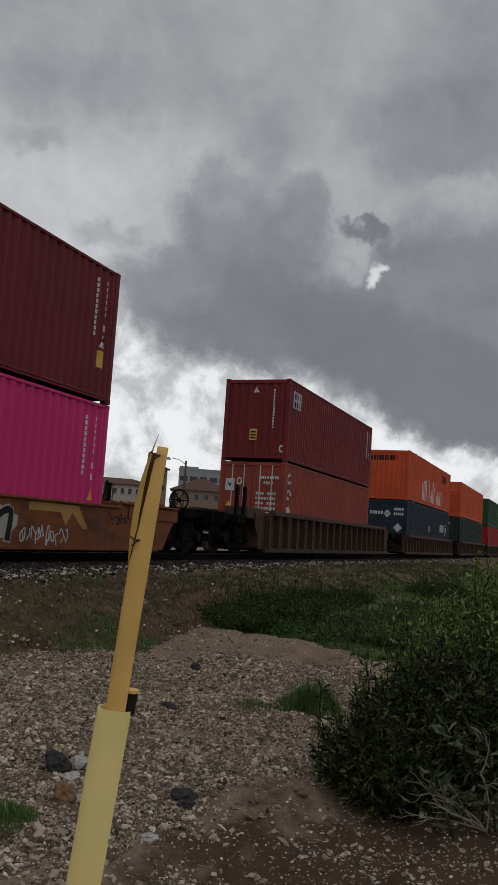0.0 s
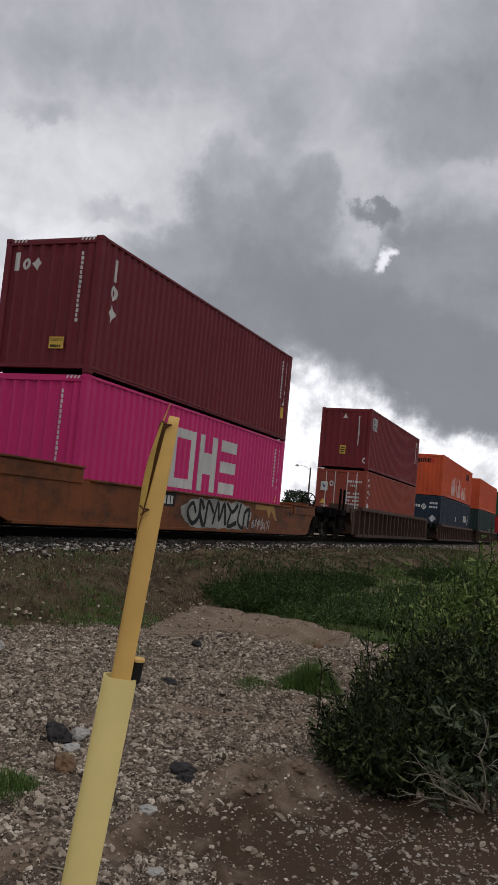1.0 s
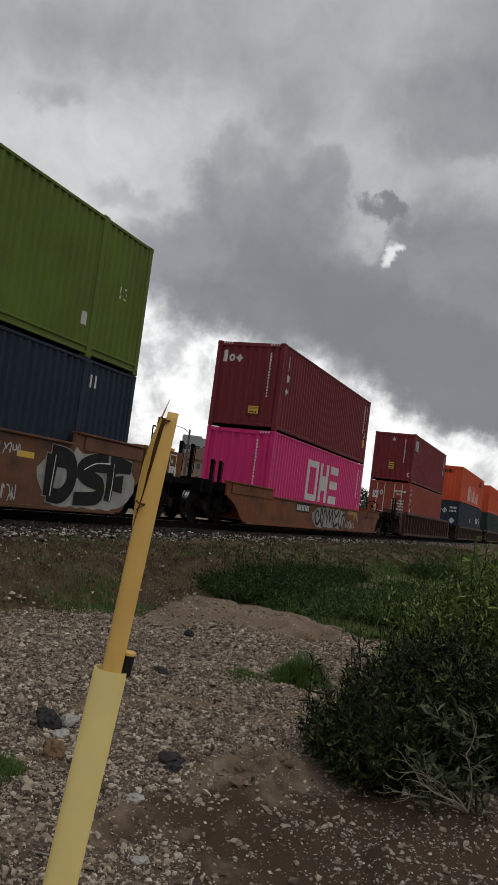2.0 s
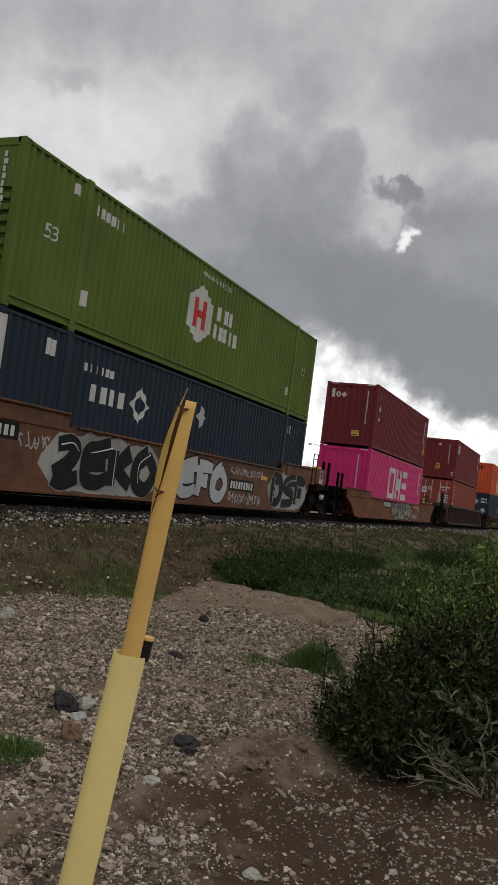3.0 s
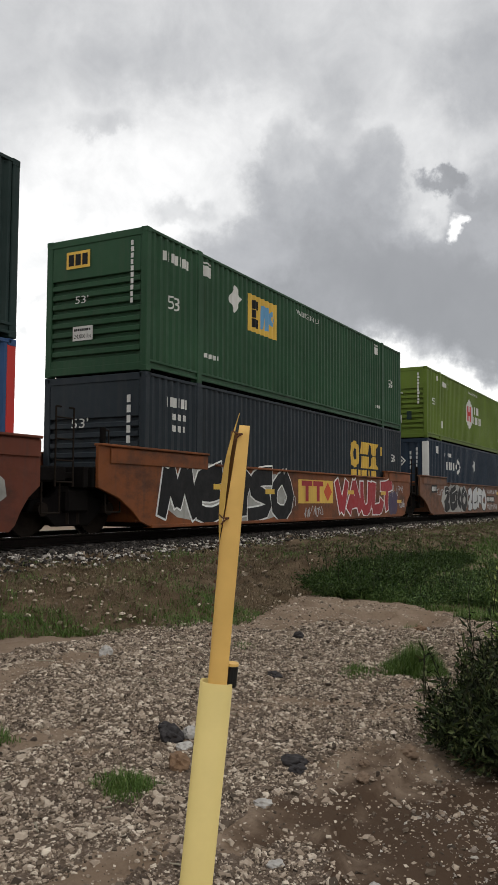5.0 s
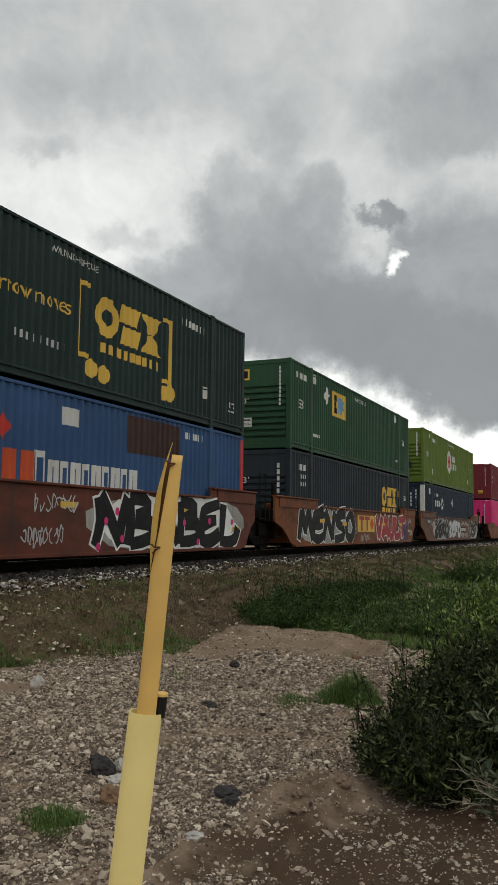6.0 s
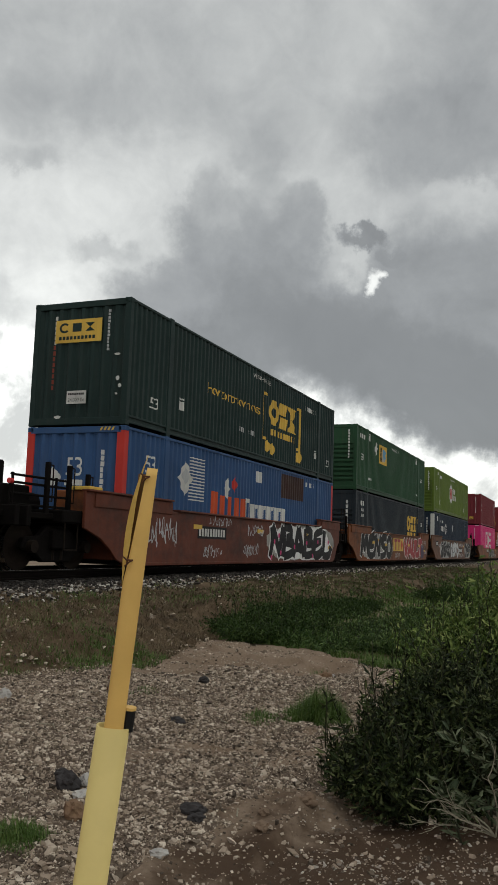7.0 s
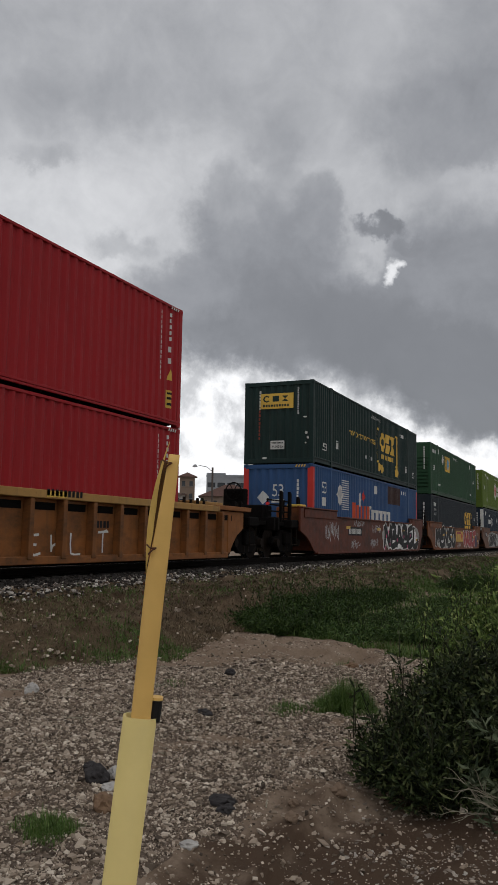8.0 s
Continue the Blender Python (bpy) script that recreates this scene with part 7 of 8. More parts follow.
def bank_grass():
    rng = np.random.default_rng(8)
    dry, green = [], []
    dl, gl = [], []
    while len(dry) < 210000:
        x, y = 3.5 + 46 * rng.random() ** 1.9, rng.uniform(4.4, 8.7)
        if y < toe(x) - 0.05:
            continue
        k = 0.72 + 0.9 * fbm(x, y, 1.3, 31.0) + 0.2 - 0.9 * ease(7.2, 8.2, y) - 0.5 * math.exp(-((x - 7.4 + 0.25 * (y - 5)) / 0.3) ** 2)
        if rng.random() > k:
            continue
        lush = math.exp(-((y - toe(x) - 0.2) / 0.45) ** 2) * (0.4 + 1.3 * fbm(x, 2.0, 0.7, 41.0)) + 0.9 * math.exp(-((x - 8.4) / 0.75) ** 2 - ((y - 5.05) / 0.4) ** 2) + 0.9 * math.exp(-((x - 6.1) / 0.9) ** 2 - ((y - toe(x) - 0.25) / 0.35) ** 2) + 0.25 * max(0.0, fbm(x, y, 1.0, 17.0))
        z = height(x, y) - 0.01
        if rng.random() < lush + 0.04:
            green.append((x, y, z))
            gl.append(rng.uniform(0.04, 0.13))
        else:
            dry.append((x, y, z))
            dl.append(rng.uniform(0.03, 0.1))
    for name, pts, ls, mt, label in (("dry_grass", dry, dl, "dry", "dry brown grass on the railway bank"), ("green_grass", green, gl, "grass", "fresh green grass at the foot of the bank")):
        ls = np.array(ls)
        far = np.maximum(1.0, np.asarray(pts)[:, 0] / 9)
        ob = new(name, blades(name, pts, ls, 0.0068 * far, M[mt], rng, 1.15 if mt == "dry" else 0.9, 0.35, (0.85, 1.35) if mt == "dry" else (0.6, 1.4)))
        tagged(ob, label, "grass", kind="stuff")


bank_grass()


def meadow():
    """The green growth that spreads on the level ground farther along."""
    rng = np.random.default_rng(15)
    pts = []
    while len(pts) < 80000:
        x, y = 10.5 + 45 * rng.random() ** 2.0, rng.uniform(-6, 6.0)
        if y > toe(x) - 0.15 or y < -0.15 * x or (x < 11.0 + 0.2 * fbm(x, y, 2.0, 91.0) and y > 2.7) or (x < 10.5 and y > 1.7):
            continue
        pts.append((x, y, height(x, y) - 0.01))
    p = np.array(pts)
    ob = new("meadow_grass", blades("meadow_grass", pts, rng.uniform(0.05, 0.17, len(pts)), 0.008 * np.maximum(1, p[:, 0] / 11), M["grass"], rng, 0.6))
    tagged(ob, "tall green grass and weeds on level ground", "grass", kind="stuff")


meadow()


def grass_tuft(x, y, rx, ry, n, tall, label, seed):
    rng = np.random.default_rng(seed)
    r, a = np.sqrt(rng.random(n)), rng.uniform(0, 2 * np.pi, n)
    r = r * (1 + 0.3 * np.sin(3 * a + seed) + 0.18 * np.sin(7 * a + 2 * seed)) * rng.uniform(0.75, 1.15, n)
    xs, ys = x + rx * r * np.cos(a), y + ry * r * np.sin(a)
    pts = np.array([(px - x, py - y, height(px, py) - height(x, y) - 0.005) for px, py in zip(xs, ys)])
    ob = new("grass_tuft", blades("grass_tuft", pts, rng.uniform(0.4, 1, n) * tall * np.maximum(0.25, 1.2 - 0.8 * r), np.full(n, 0.0045), M["grass"], rng, 0.8, 0.5))
    ob.location = (x, y, height(x, y))
    return tagged(ob, label, "grass", "tufts on the gravel", "stuff")


grass_tuft(7.25, 2.2, 0.36, 0.25, 5200, 0.3, "bright green grass patch growing on gravel", 1)
grass_tuft(6.75, 2.55, 0.25, 0.16, 420, 0.12, "thin green grass patch beside a larger one", 2)
grass_tuft(3.58, 2.6, 0.15, 0.19, 900, 0.14, "small leafy green tuft in gravel", 3)
grass_tuft(3.72, 3.72, 0.16, 0.16, 700, 0.17, "small green tuft at the edge of bare sand", 4)
grass_tuft(9.7, 2.95, 0.22, 0.2, 260, 0.16, "dark green tuft in a washed hollow", 5)
grass_tuft(7.2, 3.9, 0.2, 0.14, 160, 0.08, "sparse olive grass on gravel", 6)


def leaves(name, centres, normals, lengths, widths, material, rng):
    """Pointed leaves folded along the rib."""
    n = len(centres)
    d = normals / np.linalg.norm(normals, axis=1, keepdims=True)
    ref = rng.normal(0, 1, (n, 3))
    side = np.cross(d, ref)
    side /= np.linalg.norm(side, axis=1, keepdims=True)
    lift = np.cross(side, d)
    l, w = lengths[:, None], widths[:, None]
    droop = rng.uniform(0.05, 0.35, (n, 1))
    m = centres + d * l * rng.uniform(0.38, 0.55, (n, 1))
    up = lift * w * rng.uniform(0.05, 0.3, (n, 1))
    v = np.stack([centres, m + side * w / 2 + up, m, m - side * w / 2 + up, centres + d * l - lift * l * droop], 1)
    f = (np.array([[0, 1, 2], [0, 2, 3], [1, 4, 2], [2, 4, 3]])[None] + 5 * np.arange(n)[:, None, None]).reshape(-1, 3)
    return mesh_np(name, v.reshape(-1, 3), f, material)


def shrub(name, label, lobes, n_leaves, leaf_len, material, seed, stems=26, group="", sprigs=0):
    """Stems that fan out from the base, and leaves along their twigs, in uneven lobes."""
    rng = np.random.default_rng(seed)
    ob = thing(name, label, "bush" if name == "bush" else "weed", group)
    weights = np.array([rx * ry * rz for *_, rx, ry, rz in lobes])
    pick = rng.choice(len(lobes), n_leaves // 9, p=weights / weights.sum())
    cs, ds = [], []
    bm = bmesh.new()
    for i, k in enumerate(pick):
        cx, cy, cz, rx, ry, rz = lobes[k]
        v = rng.normal(0, 1, 3)
        v /= np.linalg.norm(v)
        r = rng.uniform(0.25, 1.0) ** 0.5 * (1 + 0.34 * noise.noise(Vector(v * 2.2) + Vector((seed, k, 0))))
        tip = np.array([cx, cy, cz]) + v * r * (rx, ry, rz)
        if tip[2] < 0.03:
            tip[2] = 0.03 + rng.uniform(0, 0.1)
        out = v + (0, 0, 0.55) + rng.normal(0, 0.3, 3)
        out /= np.linalg.norm(out)
        twig = leaf_len * rng.uniform(2.0, 4.5)
        start = tip - out * twig
        for q in range(9):
            at = start + out * twig * (q / 8.0)
            cs.append(at)
            ds.append(out * 0.45 + rng.normal(0, 0.62, 3))
        if i % 5 == 0:
            add_tube(bm, start, tip, 0.003, 4, 0.0015)
    for s in range(stems):
        cx, cy, cz, rx, ry, rz = lobes[rng.integers(len(lobes))]
        foot = Vector((cx * 0.8 + rng.normal(0, 0.1), cy * 0.8 + rng.normal(0, 0.1), -0.02))
        top = Vector((cx + rng.uniform(-0.7, 0.7) * rx, cy + rng.uniform(-0.7, 0.7) * ry, cz + rng.uniform(0.1, 0.8) * rz))
        knee = foot.lerp(top, 0.5) + Vector((rng.normal(0, 0.05), rng.normal(0, 0.05), 0.05))
        sb = tube(foot, knee, 0.008, 5, 0.005)
        add_tube(sb, knee, top, 0.005, 5, 0.002)
        part("stem", sb, M["stem"], ob)
    for s in range(sprigs):
        cx, cy, cz, rx, ry, rz = lobes[rng.integers(len(lobes))]
        a = np.array([cx + rng.uniform(-0.8, 0.8) * rx, cy + rng.uniform(-0.8, 0.8) * ry, cz + rz * 0.6])
        d = np.array([rng.normal(0, 0.25), rng.normal(0, 0.25), 1.0])
        ln_ = rng.uniform(0.18, 0.4)
        add_tube(bm, a, a + d * ln_, 0.004, 4, 0.002)
        for q in range(10):
            cs.append(a + d * ln_ * (0.35 + 0.065 * q))
            ds.append(rng.normal(0, 0.6, 3) + (0, 0, 0.4))
    n = len(cs)
    part("brushwood", bm, M["stem"], ob)["kind"] = "stuff"
    lf = part("leaves", leaves("leaves", np.array(cs), np.array(ds), rng.lognormal(-0.1, 0.38, n).clip(0.4, 2.0) * leaf_len, rng.uniform(0.22, 0.46, n) * leaf_len, M[material], rng), None, ob)
    lf["kind"] = "stuff"
    return ob


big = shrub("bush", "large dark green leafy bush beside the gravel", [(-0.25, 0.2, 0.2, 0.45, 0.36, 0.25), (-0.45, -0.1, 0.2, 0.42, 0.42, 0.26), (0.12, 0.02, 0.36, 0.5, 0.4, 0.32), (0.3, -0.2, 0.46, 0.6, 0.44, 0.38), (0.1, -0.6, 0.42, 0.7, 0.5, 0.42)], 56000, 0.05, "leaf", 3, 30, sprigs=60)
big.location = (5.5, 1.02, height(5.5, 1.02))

light = shrub("bush", "lighter olive green bush behind the dark one", [(-0.3, 0.2, 0.42, 0.55, 0.36, 0.4), (0.4, 0.3, 0.4, 0.6, 0.36, 0.36), (-0.2, -0.15, 0.68, 0.6, 0.4, 0.46), (0.3, -0.5, 0.78, 0.7, 0.5, 0.5), (0.0, -0.3, 0.92, 0.55, 0.4, 0.4), (1.2, 0.3, 0.45, 0.7, 0.45, 0.4), (1.0, -0.2, 0.7, 0.7, 0.5, 0.5)], 52000, 0.052, "leaf_mid", 5, 22, sprigs=120)
light.location = (7.0, 0.88, height(7.0, 0.88))


def tall_weed(x, y, tall, lean, seed, material="leaf_mid", leaf_len=0.075):
    """A single stalk with side shoots and long drooping leaves."""
    rng = np.random.default_rng(seed)
    ob = thing("tall_weed", "tall green weed stalk rising out of the bushes", "weed", "tall weeds among the bushes")
    bm = bmesh.new()
    cs, ds, ls = [], [], []

    def shoot(a, d, length, r, n):
        at = np.array(a, float)
        d = np.array(d, float)
        for k in range(n):
            d = d + rng.normal(0, 0.12, 3) + np.array([lean * 0.05, 0.0, 0.0])
            d /= np.linalg.norm(d)
            nxt = at + d * length / n
            add_tube(bm, at, nxt, r * (1 - 0.7 * k / n), 5, r * (1 - 0.7 * (k + 1) / n))
            for _ in range(2 + (k > n // 2)):
                cs.append(at + (nxt - at) * rng.random())
                ds.append(d * 0.5 + rng.normal(0, 0.8, 3) * (1, 1, 0.5))
                ls.append(leaf_len * rng.uniform(0.5, 1.3))
            if n > 6 and k > 3 and rng.random() < 0.55:
                out = d * 0.6 + rng.normal(0, 0.7, 3)
                shoot(nxt, out / np.linalg.norm(out), length * rng.uniform(0.16, 0.3), r * 0.5, 4)
            at = nxt
    shoot((0, 0, 0), (0, 0, 1), tall, 0.007, 12)
    part("stem", bm, M["stem"], ob)
    ls = np.array(ls)
    part("leaves", leaves("leaves", np.array(cs), np.array(ds), ls, ls * rng.uniform(0.16, 0.28, len(ls)), M[material], rng), None, ob)["kind"] = "stuff"
    ob.location = (x, y, height(x, y))


for i, (x, y, tall) in enumerate(((8.4, 1.25, 1.12), (8.7, 1.4, 0.95), (8.1, 1.1, 1.05), (8.9, 1.05, 1.25), (7.6, 0.95, 1.05), (6.9, 0.95, 0.95), (6.5, 0.7, 1.3), (7.1, 0.6, 1.35))):
    tall_weed(x, y, tall, (-1) ** i, 300 + i)
for i, (x, y, tall) in enumerate(((4.85, 0.42, 0.5), (4.75, 0.36, 0.36), (5.0, 0.5, 0.62), (4.7, 0.62, 0.3))):
    tall_weed(x, y, tall, -1, 330 + i, "leaf_grey", 0.09)


def weeds():
    def kind_of(seed, wide, tall, n, material, label):
        rng = random.Random(seed)
        lobes = [(rng.uniform(-wide, wide), rng.uniform(-wide, wide), tall * rng.uniform(0.35, 0.6), wide * rng.uniform(0.9, 1.4), wide * rng.uniform(0.9, 1.4), tall * rng.uniform(0.4, 0.6)) for _ in range(4)]
        return shrub("weed_bush", label, lobes, n, 0.055, material, seed + 10, 10, "weed bushes by the bank", 10)

    rng = random.Random(9)
    dark = [kind_of(60 + k, 0.42, 0.32 + 0.05 * k, 9000, "weed_dark", "dense dark green weed bush at the foot of the bank") for k in range(3)]
    fresh = [kind_of(80 + k, 0.36, 0.22, 5200, "weed", "loose fresh green weeds before the bank") for k in range(2)]
    dark_spots = [(11.4, 4.6), (12.0, 4.75), (12.4, 4.3), (11.9, 4.1), (13.0, 4.7), (13.7, 4.8), (14.5, 4.5), (15.4, 4.9), (16.4, 4.5), (17.6, 4.8), (23.6, 4.0), (24.6, 3.6), (25.4, 4.2), (26.6, 3.7)]
    fresh_spots = [(11.6, 3.6), (12.2, 3.3), (12.0, 2.8), (12.3, 3.8), (12.7, 3.1), (13.2, 2.5), (13.9, 3.4), (14.6, 2.7), (15.6, 3.3), (12.2, 2.2), (16.8, 2.6), (18.6, 3.4)]
    for kinds, spots in ((dark, dark_spots), (fresh, fresh_spots)):
        for i, (x, y) in enumerate(spots):
            m = pose(x, y, height(x, y), 0, 0, rng.uniform(0, 360))
            if i < len(kinds):
                kinds[i].matrix_world = m
            else:
                copy_thing(kinds[i % len(kinds)], m)


weeds()


def dead_branch():
    """Bleached leafless twigs in front of the bush."""
    rng = random.Random(17)
    bm = bmesh.new()

    def grow(a, d, length, r, depth):
        """A bowed twig in four pieces, forking near its end."""
        for k in range(4):
            d = (d + Vector((rng.uniform(-0.25, 0.25), rng.uniform(-0.25, 0.25), rng.uniform(-0.3, 0.2)))).normalized()
            b = a + d * length / 4
            add_tube(bm, a, b, r * (1 - 0.1 * k), 5, r * (0.9 - 0.1 * k))
            a = b
            if depth and k > 0:
                nd = (d + Vector((rng.uniform(-0.8, 0.8), rng.uniform(-0.8, 0.8), rng.uniform(-0.3, 0.7)))).normalized()
                grow(b, nd, length * rng.uniform(0.4, 0.65), r * 0.6, depth - 1)
    for d, l in (((-0.3, 0.7, 0.3), 0.3), ((-0.2, 0.4, 0.7), 0.3), ((-0.1, 0.1, 0.95), 0.34), ((-0.3, 0.6, 0.12), 0.28), ((-0.4, 0.3, 0.4), 0.24)):
        grow(Vector((0, 0, 0)), Vector(d).normalized(), l, 0.005, 2)
    ob = new("dead_branch", finish(bm, "dead_branch", M["twig"]))
    ob.location = (4.8, 0.46, height(4.8, 0.46) + 0.02)
    tagged(ob, "bleached leafless branch lying before a bush", "branch")
    rng2 = np.random.default_rng(5)
    bm = bmesh.new()
    for _ in range(46):
        x, y = rng2.uniform(3.0, 10.0), rng2.uniform(1.0, 5.0)
        a = rng2.uniform(0, 6.28)
        l = rng2.uniform(0.04, 0.16)
        z = height(x, y) + 0.012
        add_tube(bm, (x, y, z), (x + l * math.cos(a), y + l * math.sin(a), height(x + l * math.cos(a), y + l * math.sin(a)) + 0.016), 0.005, 5, 0.003)
    ob = new("twigs", finish(bm, "twigs", M["twig"]))
    tagged(ob, "short dry sticks strewn over the gravel", "twigs", kind="stuff")


dead_branch()


# ---- the leaning yellow marker post ----
def marker_post():
    post = thing("marker_post", "leaning yellow plastic marker post, split at the top", "post")

    def frame_at(low, high):
        axis = (Vector(high) - Vector(low)).normalized()
        right = Vector((0.496, -0.868, 0.0))
        fwd = axis.cross(right).normalized()
        right = fwd.cross(axis)
        return Matrix((right, fwd, axis)).transposed().to_4x4(), axis

    turn, axis = frame_at((1.636, 0.991, 0.654), (1.632, 0.938, 1.11))
    foot = Vector((1.632, 0.938, 1.11)) - axis * 1.13
    post.matrix_world = Matrix.Translation(foot) @ turn
    top = 1.13
    # oval sleeve with a wall
    bm = bmesh.new()
    rings = []
    for z, k in ((0.0, 1.0), (top, 0.985), (top, 0.86), (top - 0.3, 0.86)):
        rings.append([bm.verts.new((0.0368 * k * math.copysign(abs(math.cos(a)) ** 0.75, math.cos(a)), 0.0255 * k * math.copysign(abs(math.sin(a)) ** 0.75, math.sin(a)), z)) for a in [2 * math.pi * i / 28 for i in range(28)]])
    for p, q in zip(rings, rings[1:]):
        for i in range(28):
            bm.faces.new((p[i], p[(i + 1) % 28], q[(i + 1) % 28], q[i]))
    for f in bm.faces:
        f.smooth = f.calc_center_median().z < top - 0.01
    bmesh.ops.recalc_face_normals(bm, faces=bm.faces[:])
    part("sleeve", bm, M["sleeve"], post, "pale yellow plastic sleeve")

    # the inner post leans a little less; its parts are shaped from its own foot at the sleeve's mouth
    turn2, _ = frame_at((1.634, 0.934, 1.111), (1.626, 0.877, 1.676))
    inner = post.matrix_world.inverted() @ Matrix.Translation((1.634, 0.934, 1.111)) @ turn2

    def add(name, bm, mt, label):
        bmesh.ops.transform(bm, matrix=inner, verts=bm.verts[:])
        return part(name, bm, M[mt], post, label)

    def shell(z0, z1, left, right, out, rows=18, cols=10, half=0.028, thick=0.0035):
        """A curved plastic strip between the edges left(t) and right(t); out: how far it stands off sideways."""
        bm = bmesh.new()
        grid = []
        for r in range(rows + 1):
            t = r / rows
            a, b = left(t), max(right(t), left(t) + 0.0012)
            line = []
            for k in (0, 1):
                line.append([])
                for i in range(cols + 1):
                    x = a + (b - a) * i / cols
                    y = -0.021 * math.sqrt(max(0.0, 1 - (x / half) ** 2)) + k * thick
                    line[k].append(bm.verts.new((x + out(t), y, z0 + (z1 - z0) * t)))
            grid.append(line)
        for a, b in zip(grid, grid[1:]):
            for i in range(cols):
                bm.faces.new((a[0][i], a[0][i + 1], b[0][i + 1], b[0][i]))
                bm.faces.new((a[1][i + 1], a[1][i], b[1][i], b[1][i + 1]))
            for i in (0, cols):
                bm.faces.new((a[0][i], b[0][i], b[1][i], a[1][i]))
        for g in (grid[0], grid[-1]):
            for i in range(cols):
                bm.faces.new((g[0][i], g[0][i + 1], g[1][i + 1], g[1][i]))
        bmesh.ops.recalc_face_normals(bm, faces=bm.faces[:])
        for f in bm.faces:
            f.smooth = True
        return bm

    # whole below; above, a slanting split leaves an upright half and a torn flap that bows away to a point
    def left_edge(t):
        z = -0.12 + 0.685 * t
        return -0.0225 - 0.001 * min(1.0, t * 1.6) + (0.021 * ((z - 0.31) / 0.255) ** 0.8 if z > 0.31 else 0.0)

    add("post_shell", shell(-0.12, 0.565, left_edge, lambda t: 0.019 + 0.002 * t, lambda t: -0.001, rows=36), "marker", "deeper yellow plastic post, split above")
    add("torn_flap", shell(0.302, 0.592, lambda t: -0.0242, lambda t: -0.0242 + 0.0135 * min(1.0, t / 0.3) * (1 - max(0.0, t - 0.5) / 0.52), lambda t: -0.0012 - 0.0105 * math.sin(math.pi * t) + 0.02 * t ** 2.2), "marker_in", "torn flap bowing outwards to a point")
    lining = shell(0.26, 0.55, lambda t: -0.0205, lambda t: 0.0, lambda t: 0.0, rows=6)
    bmesh.ops.translate(lining, vec=(0, 0.012, 0), verts=lining.verts[:])
    add("inner_lining", lining, "split_dark", "dark inside of the split")
    add("stub_tube", tube((0.0255, 0.002, -0.01), (0.027, 0.002, 0.036), 0.0135, 14), "rubber", "black tube end")
    add("tube_ring", tube((0.027, 0.002, 0.036), (0.0271, 0.002, 0.042), 0.0142, 14), "marker", "yellow rim")
    for z, x in ((0.545, -0.004), (0.36, -0.018)):
        add("wire_tie", bar([(x - 0.012, -0.02, z + 0.006), (x - 0.004, -0.026, z), (x + 0.009, -0.0245, z + 0.001), (x + 0.001, -0.027, z - 0.004), (x - 0.007, -0.024, z - 0.014)], 0.0018), "wire", "rusted twisted wire")
    rng = random.Random(3)
    for k in range(11):
        z = 0.08 + 0.022 * k + rng.uniform(-0.006, 0.006)
        add("notch", box(-0.0285, -0.0255, -0.012, -0.006, z, z + rng.uniform(0.003, 0.009)), "wire", "")


marker_post()


# ---- far buildings, lamps and trees beyond the track ----
def facade_house(name, label, x, y, turn, w, d, h, roof, wall, storeys, bays, pitch=1.8, hip=True):
    b = thing(name, label, "building", "far buildings")
    part("wall", box(-w / 2, w / 2, 0, d, 0, h), M[wall], b)
    bm = bmesh.new()
    o = 0.6
    lo = [bm.verts.new(p) for p in ((-w / 2 - o, -o, h), (w / 2 + o, -o, h), (w / 2 + o, d + o, h), (-w / 2 - o, d + o, h))]
    k = d / 2 if hip else 0.0
    hi = [bm.verts.new(p) for p in ((-w / 2 + k, d / 2, h + pitch), (w / 2 - k, d / 2, h + pitch))]
    for f in ((lo[0], lo[1], hi[1], hi[0]), (lo[2], lo[3], hi[0], hi[1]), (lo[1], lo[2], hi[1]), (lo[3], lo[0], hi[0]), (lo[3], lo[2], lo[1], lo[0])):
        bm.faces.new(f)
    bmesh.ops.recalc_face_normals(bm, faces=bm.faces[:])
    part("roof", bm, M[roof], b)
    for s in range(storeys):
        for k in range(bays):
            xx = -w / 2 + w * (k + 0.5) / bays
            z = h - 1.0 - 3.0 * s
            if z < 1.4:
                continue
            win = part("window", cached("window_pane", lambda: finish(box(-0.4, 0.4, -0.03, 0.02, -1.2, 0, bevel=0.01), "window", M["glass"])), None, b)
            win.location = (xx, 0, z)
            part("window_sill", cached("window_sill", lambda: finish(box(-0.5, 0.5, -0.14, 0.0, -1.32, -1.21), "window_sill", M["concrete"])), None, win)
    b.matrix_world = pose(x, y, 0, 0, 0, turn)
    return b


facade_house("house", "long white stucco building with red tiled roof", 170.0, 107.5, -60, 30, 12, 11.3, "tile", "stucco", 4, 17, 1.7)
facade_house("house", "tan stucco building with hipped tiled roof", 181.5, 84.5, -64, 14, 12, 11.0, "tile", "tan", 4, 6, 3.2)
facade_house("house", "narrow tan stucco stair tower with small roof", 178.0, 94.2, -62, 3.6, 3.6, 15.6, "tile", "tan", 2, 2, 1.2)
facade_house("house", "low tan annexe with tiled roof", 189.0, 76.0, -66, 12, 9, 9.3, "tile", "tan", 3, 4, 2.0)


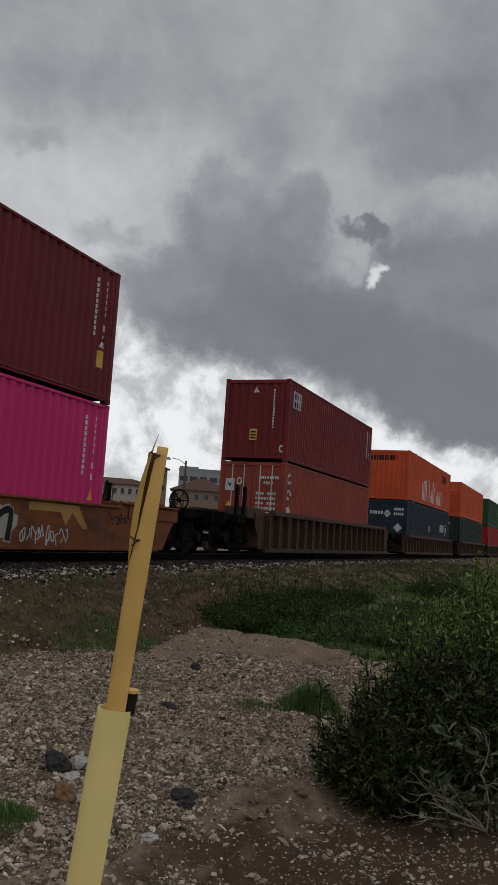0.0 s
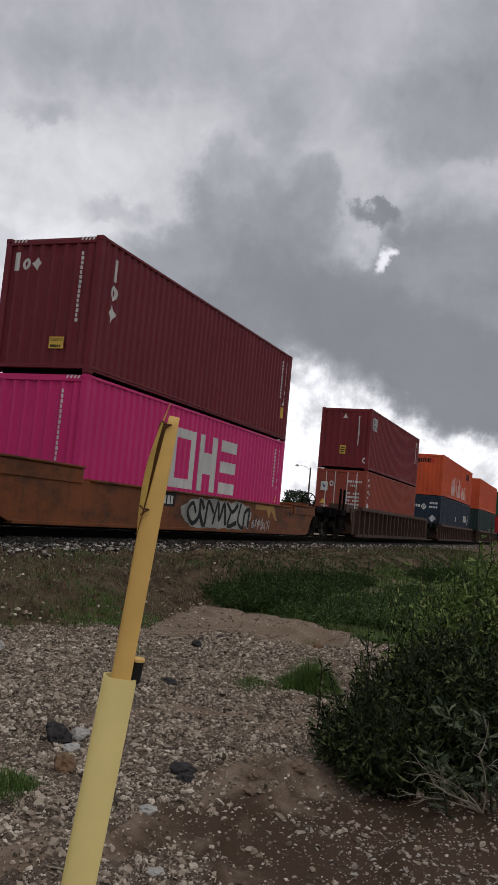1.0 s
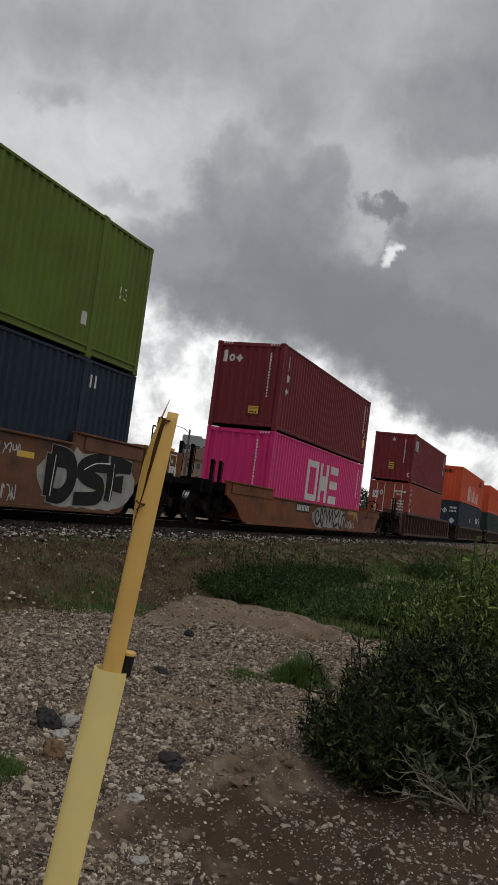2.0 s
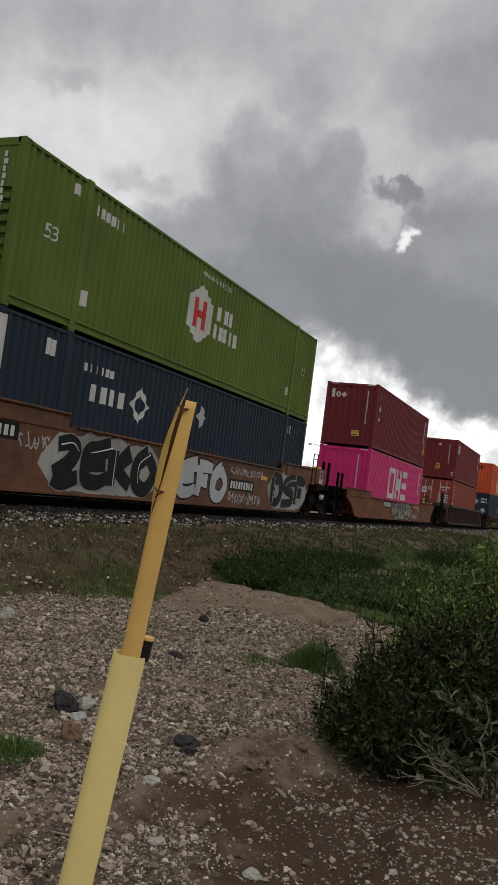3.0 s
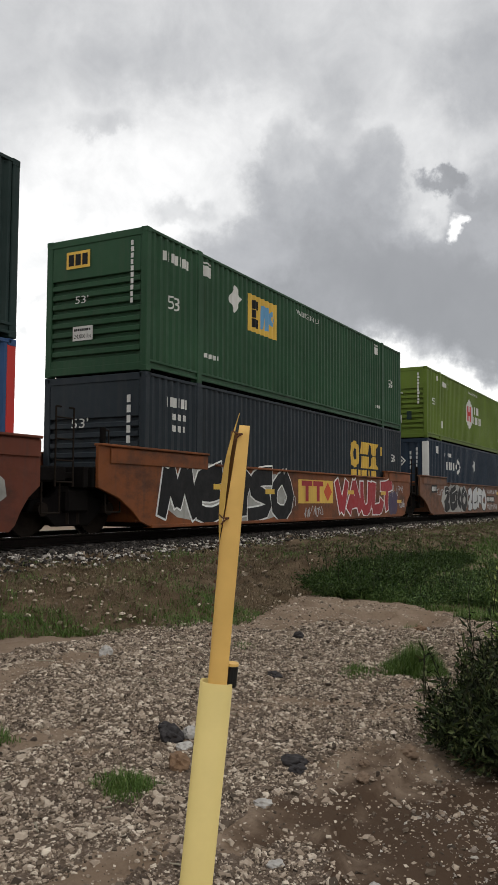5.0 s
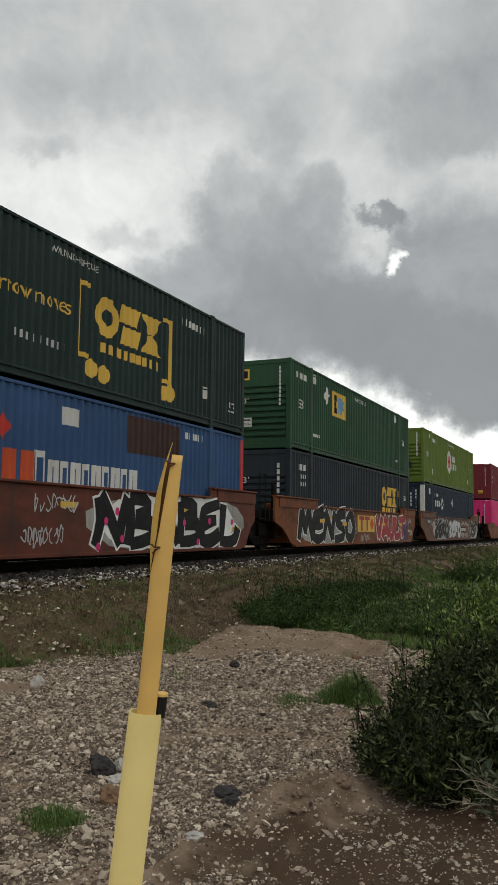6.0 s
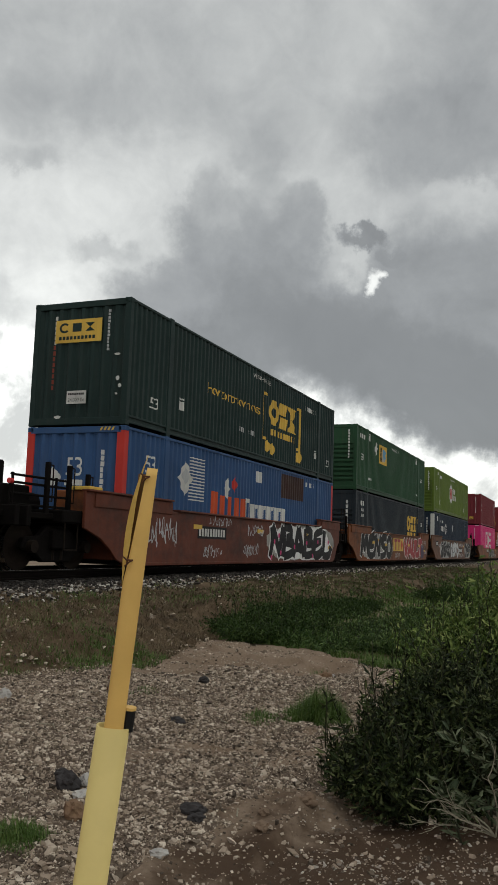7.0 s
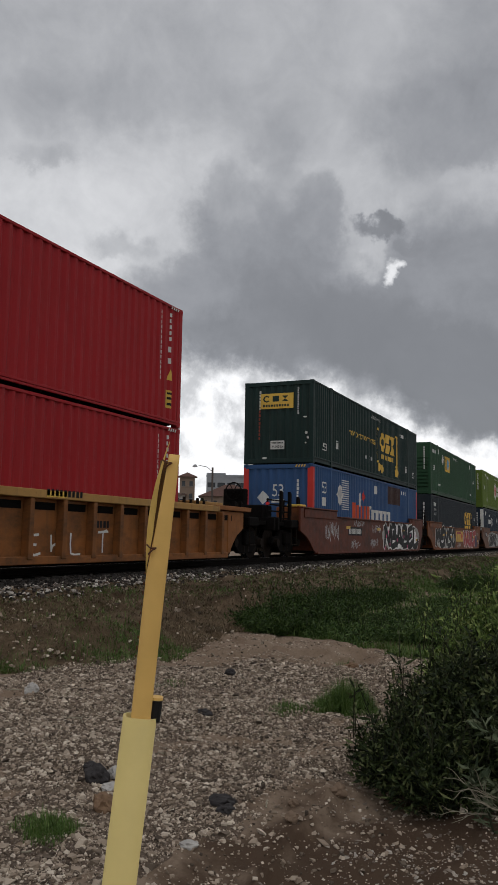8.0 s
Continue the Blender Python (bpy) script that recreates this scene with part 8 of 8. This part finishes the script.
def office_block():
    b = thing("office_block", "pale grey office block with window bands", "building", "far buildings")
    part("wall", box(-14, 14, 0, 16, 0, 20.2), M["concrete"], b)
    part("roof_house", box(-14, -8, 2, 9, 20.2, 21.6), M["concrete"], b)
    part("parapet", box(-14.1, 14.1, -0.12, 0.2, 20.2, 20.9), M["concrete"], b)
    for s in range(6):
        for k in range(9):
            win = part("window", cached("office_window", lambda: finish(box(-1.2, 1.2, -0.04, 0.02, 0, 1.5), "window", M["glass"])), None, b)
            win.location = (-12.4 + 3.1 * k, 0, 1.4 + 3.1 * s)
    b.matrix_world = pose(243, 106, 0, 0, 0, -65)


office_block()


def lamp_post(x, y, turn):
    b = thing("street_lamp", "wooden pole street lamp with bent arm", "street lamp", "street lamps")
    part("pole", tube((0, 0, 0), (0, 0, 9.7), 0.16, 8, 0.11), M["pole"], b)
    part("arm", bar([(0, 0, 9.2), (-0.7, 0, 9.75), (-1.7, 0, 9.95)], 0.04), M["lamphead"], b)
    bm = bmesh.new()
    add_tube(bm, (-2.1, 0, 9.72), (-2.1, 0, 10.02), 0.34, 12, 0.14)
    part("lamp_head", bm, M["lamphead"], b)
    b.matrix_world = pose(x, y, 0, 0, 0, turn)


lamp_post(90.1, 44.3, -64)
lamp_post(124.0, 39.9, -72)


def far_tree(x, y, h, r, cone, seed, label):
    rng = np.random.default_rng(seed)
    b = thing("tree", label, "tree", "far trees")
    bm = tube((0, 0, 0), (0, 0, h * 0.7), 0.18, 7, 0.06)
    for k in range(9):
        a = rng.uniform(0, 6.28)
        z = h * rng.uniform(0.3, 0.65)
        add_tube(bm, (0, 0, z), (math.cos(a) * r * 0.6, math.sin(a) * r * 0.6, z + r * 0.5), 0.06, 5, 0.02)
    part("trunk", bm, M["bark"], b)
    n = 2600
    v = rng.normal(0, 1, (n, 3))
    v /= np.linalg.norm(v, axis=1, keepdims=True)
    k = rng.uniform(0.3, 1, n) ** 0.5
    if cone:
        t = rng.random(n) ** 0.7
        a = rng.uniform(0, 6.28, n)
        rad = r * (1 - t) * k * rng.uniform(0.7, 1.15, n)
        c = np.stack([rad * np.cos(a), rad * np.sin(a), h * (0.12 + 0.88 * t)], 1)
    else:
        lump = np.array([1 + 0.35 * noise.noise(Vector(q * 1.8) + Vector((seed, 0, 0))) for q in v])
        c = v * (k * lump)[:, None] * (r, r, h * 0.34) + (0, 0, h * 0.64)
    lf = part("crown", leaves("crown", c, v + rng.normal(0, 0.6, (n, 3)), rng.uniform(0.3, 0.6, n), rng.uniform(0.2, 0.4, n), M["far_leaf"], rng), None, b)
    b.location = (x, y, 0)


far_tree(155, 94.5, 10.6, 1.5, True, 1, "narrow dark conifer before a building")
far_tree(158, 80.0, 9.2, 1.4, True, 2, "narrow dark conifer beside a street")
for i, (x, y, h, r) in enumerate(((172, 50.5, 8.2, 3.5), (176, 46.0, 8.8, 4.0), (182, 41.0, 8.0, 3.8), (165, 55.5, 7.6, 3.0), (190, 34.0, 9.0, 4.5))):
    far_tree(x, y, h, r, False, 10 + i, "round green tree beyond the track")


# ---- what moves ----
def motions():
    for ob, x, z in MOVERS:
        walk(ob, [(t, pose(x + s, TRACK_Y, z)) for t, s in RUN])
    ts, ss = [t for t, _ in RUN], [s for _, s in RUN]
    steps = [k / FPS for k in range(int(8 * FPS) + 1)]
    for wheel, dx in WHEELS:
        walk(wheel, [(t, pose(dx, 0, WHEEL_R, 0, math.degrees(float(np.interp(t, ts, ss)) / WHEEL_R), 0)) for t in steps])


motions()
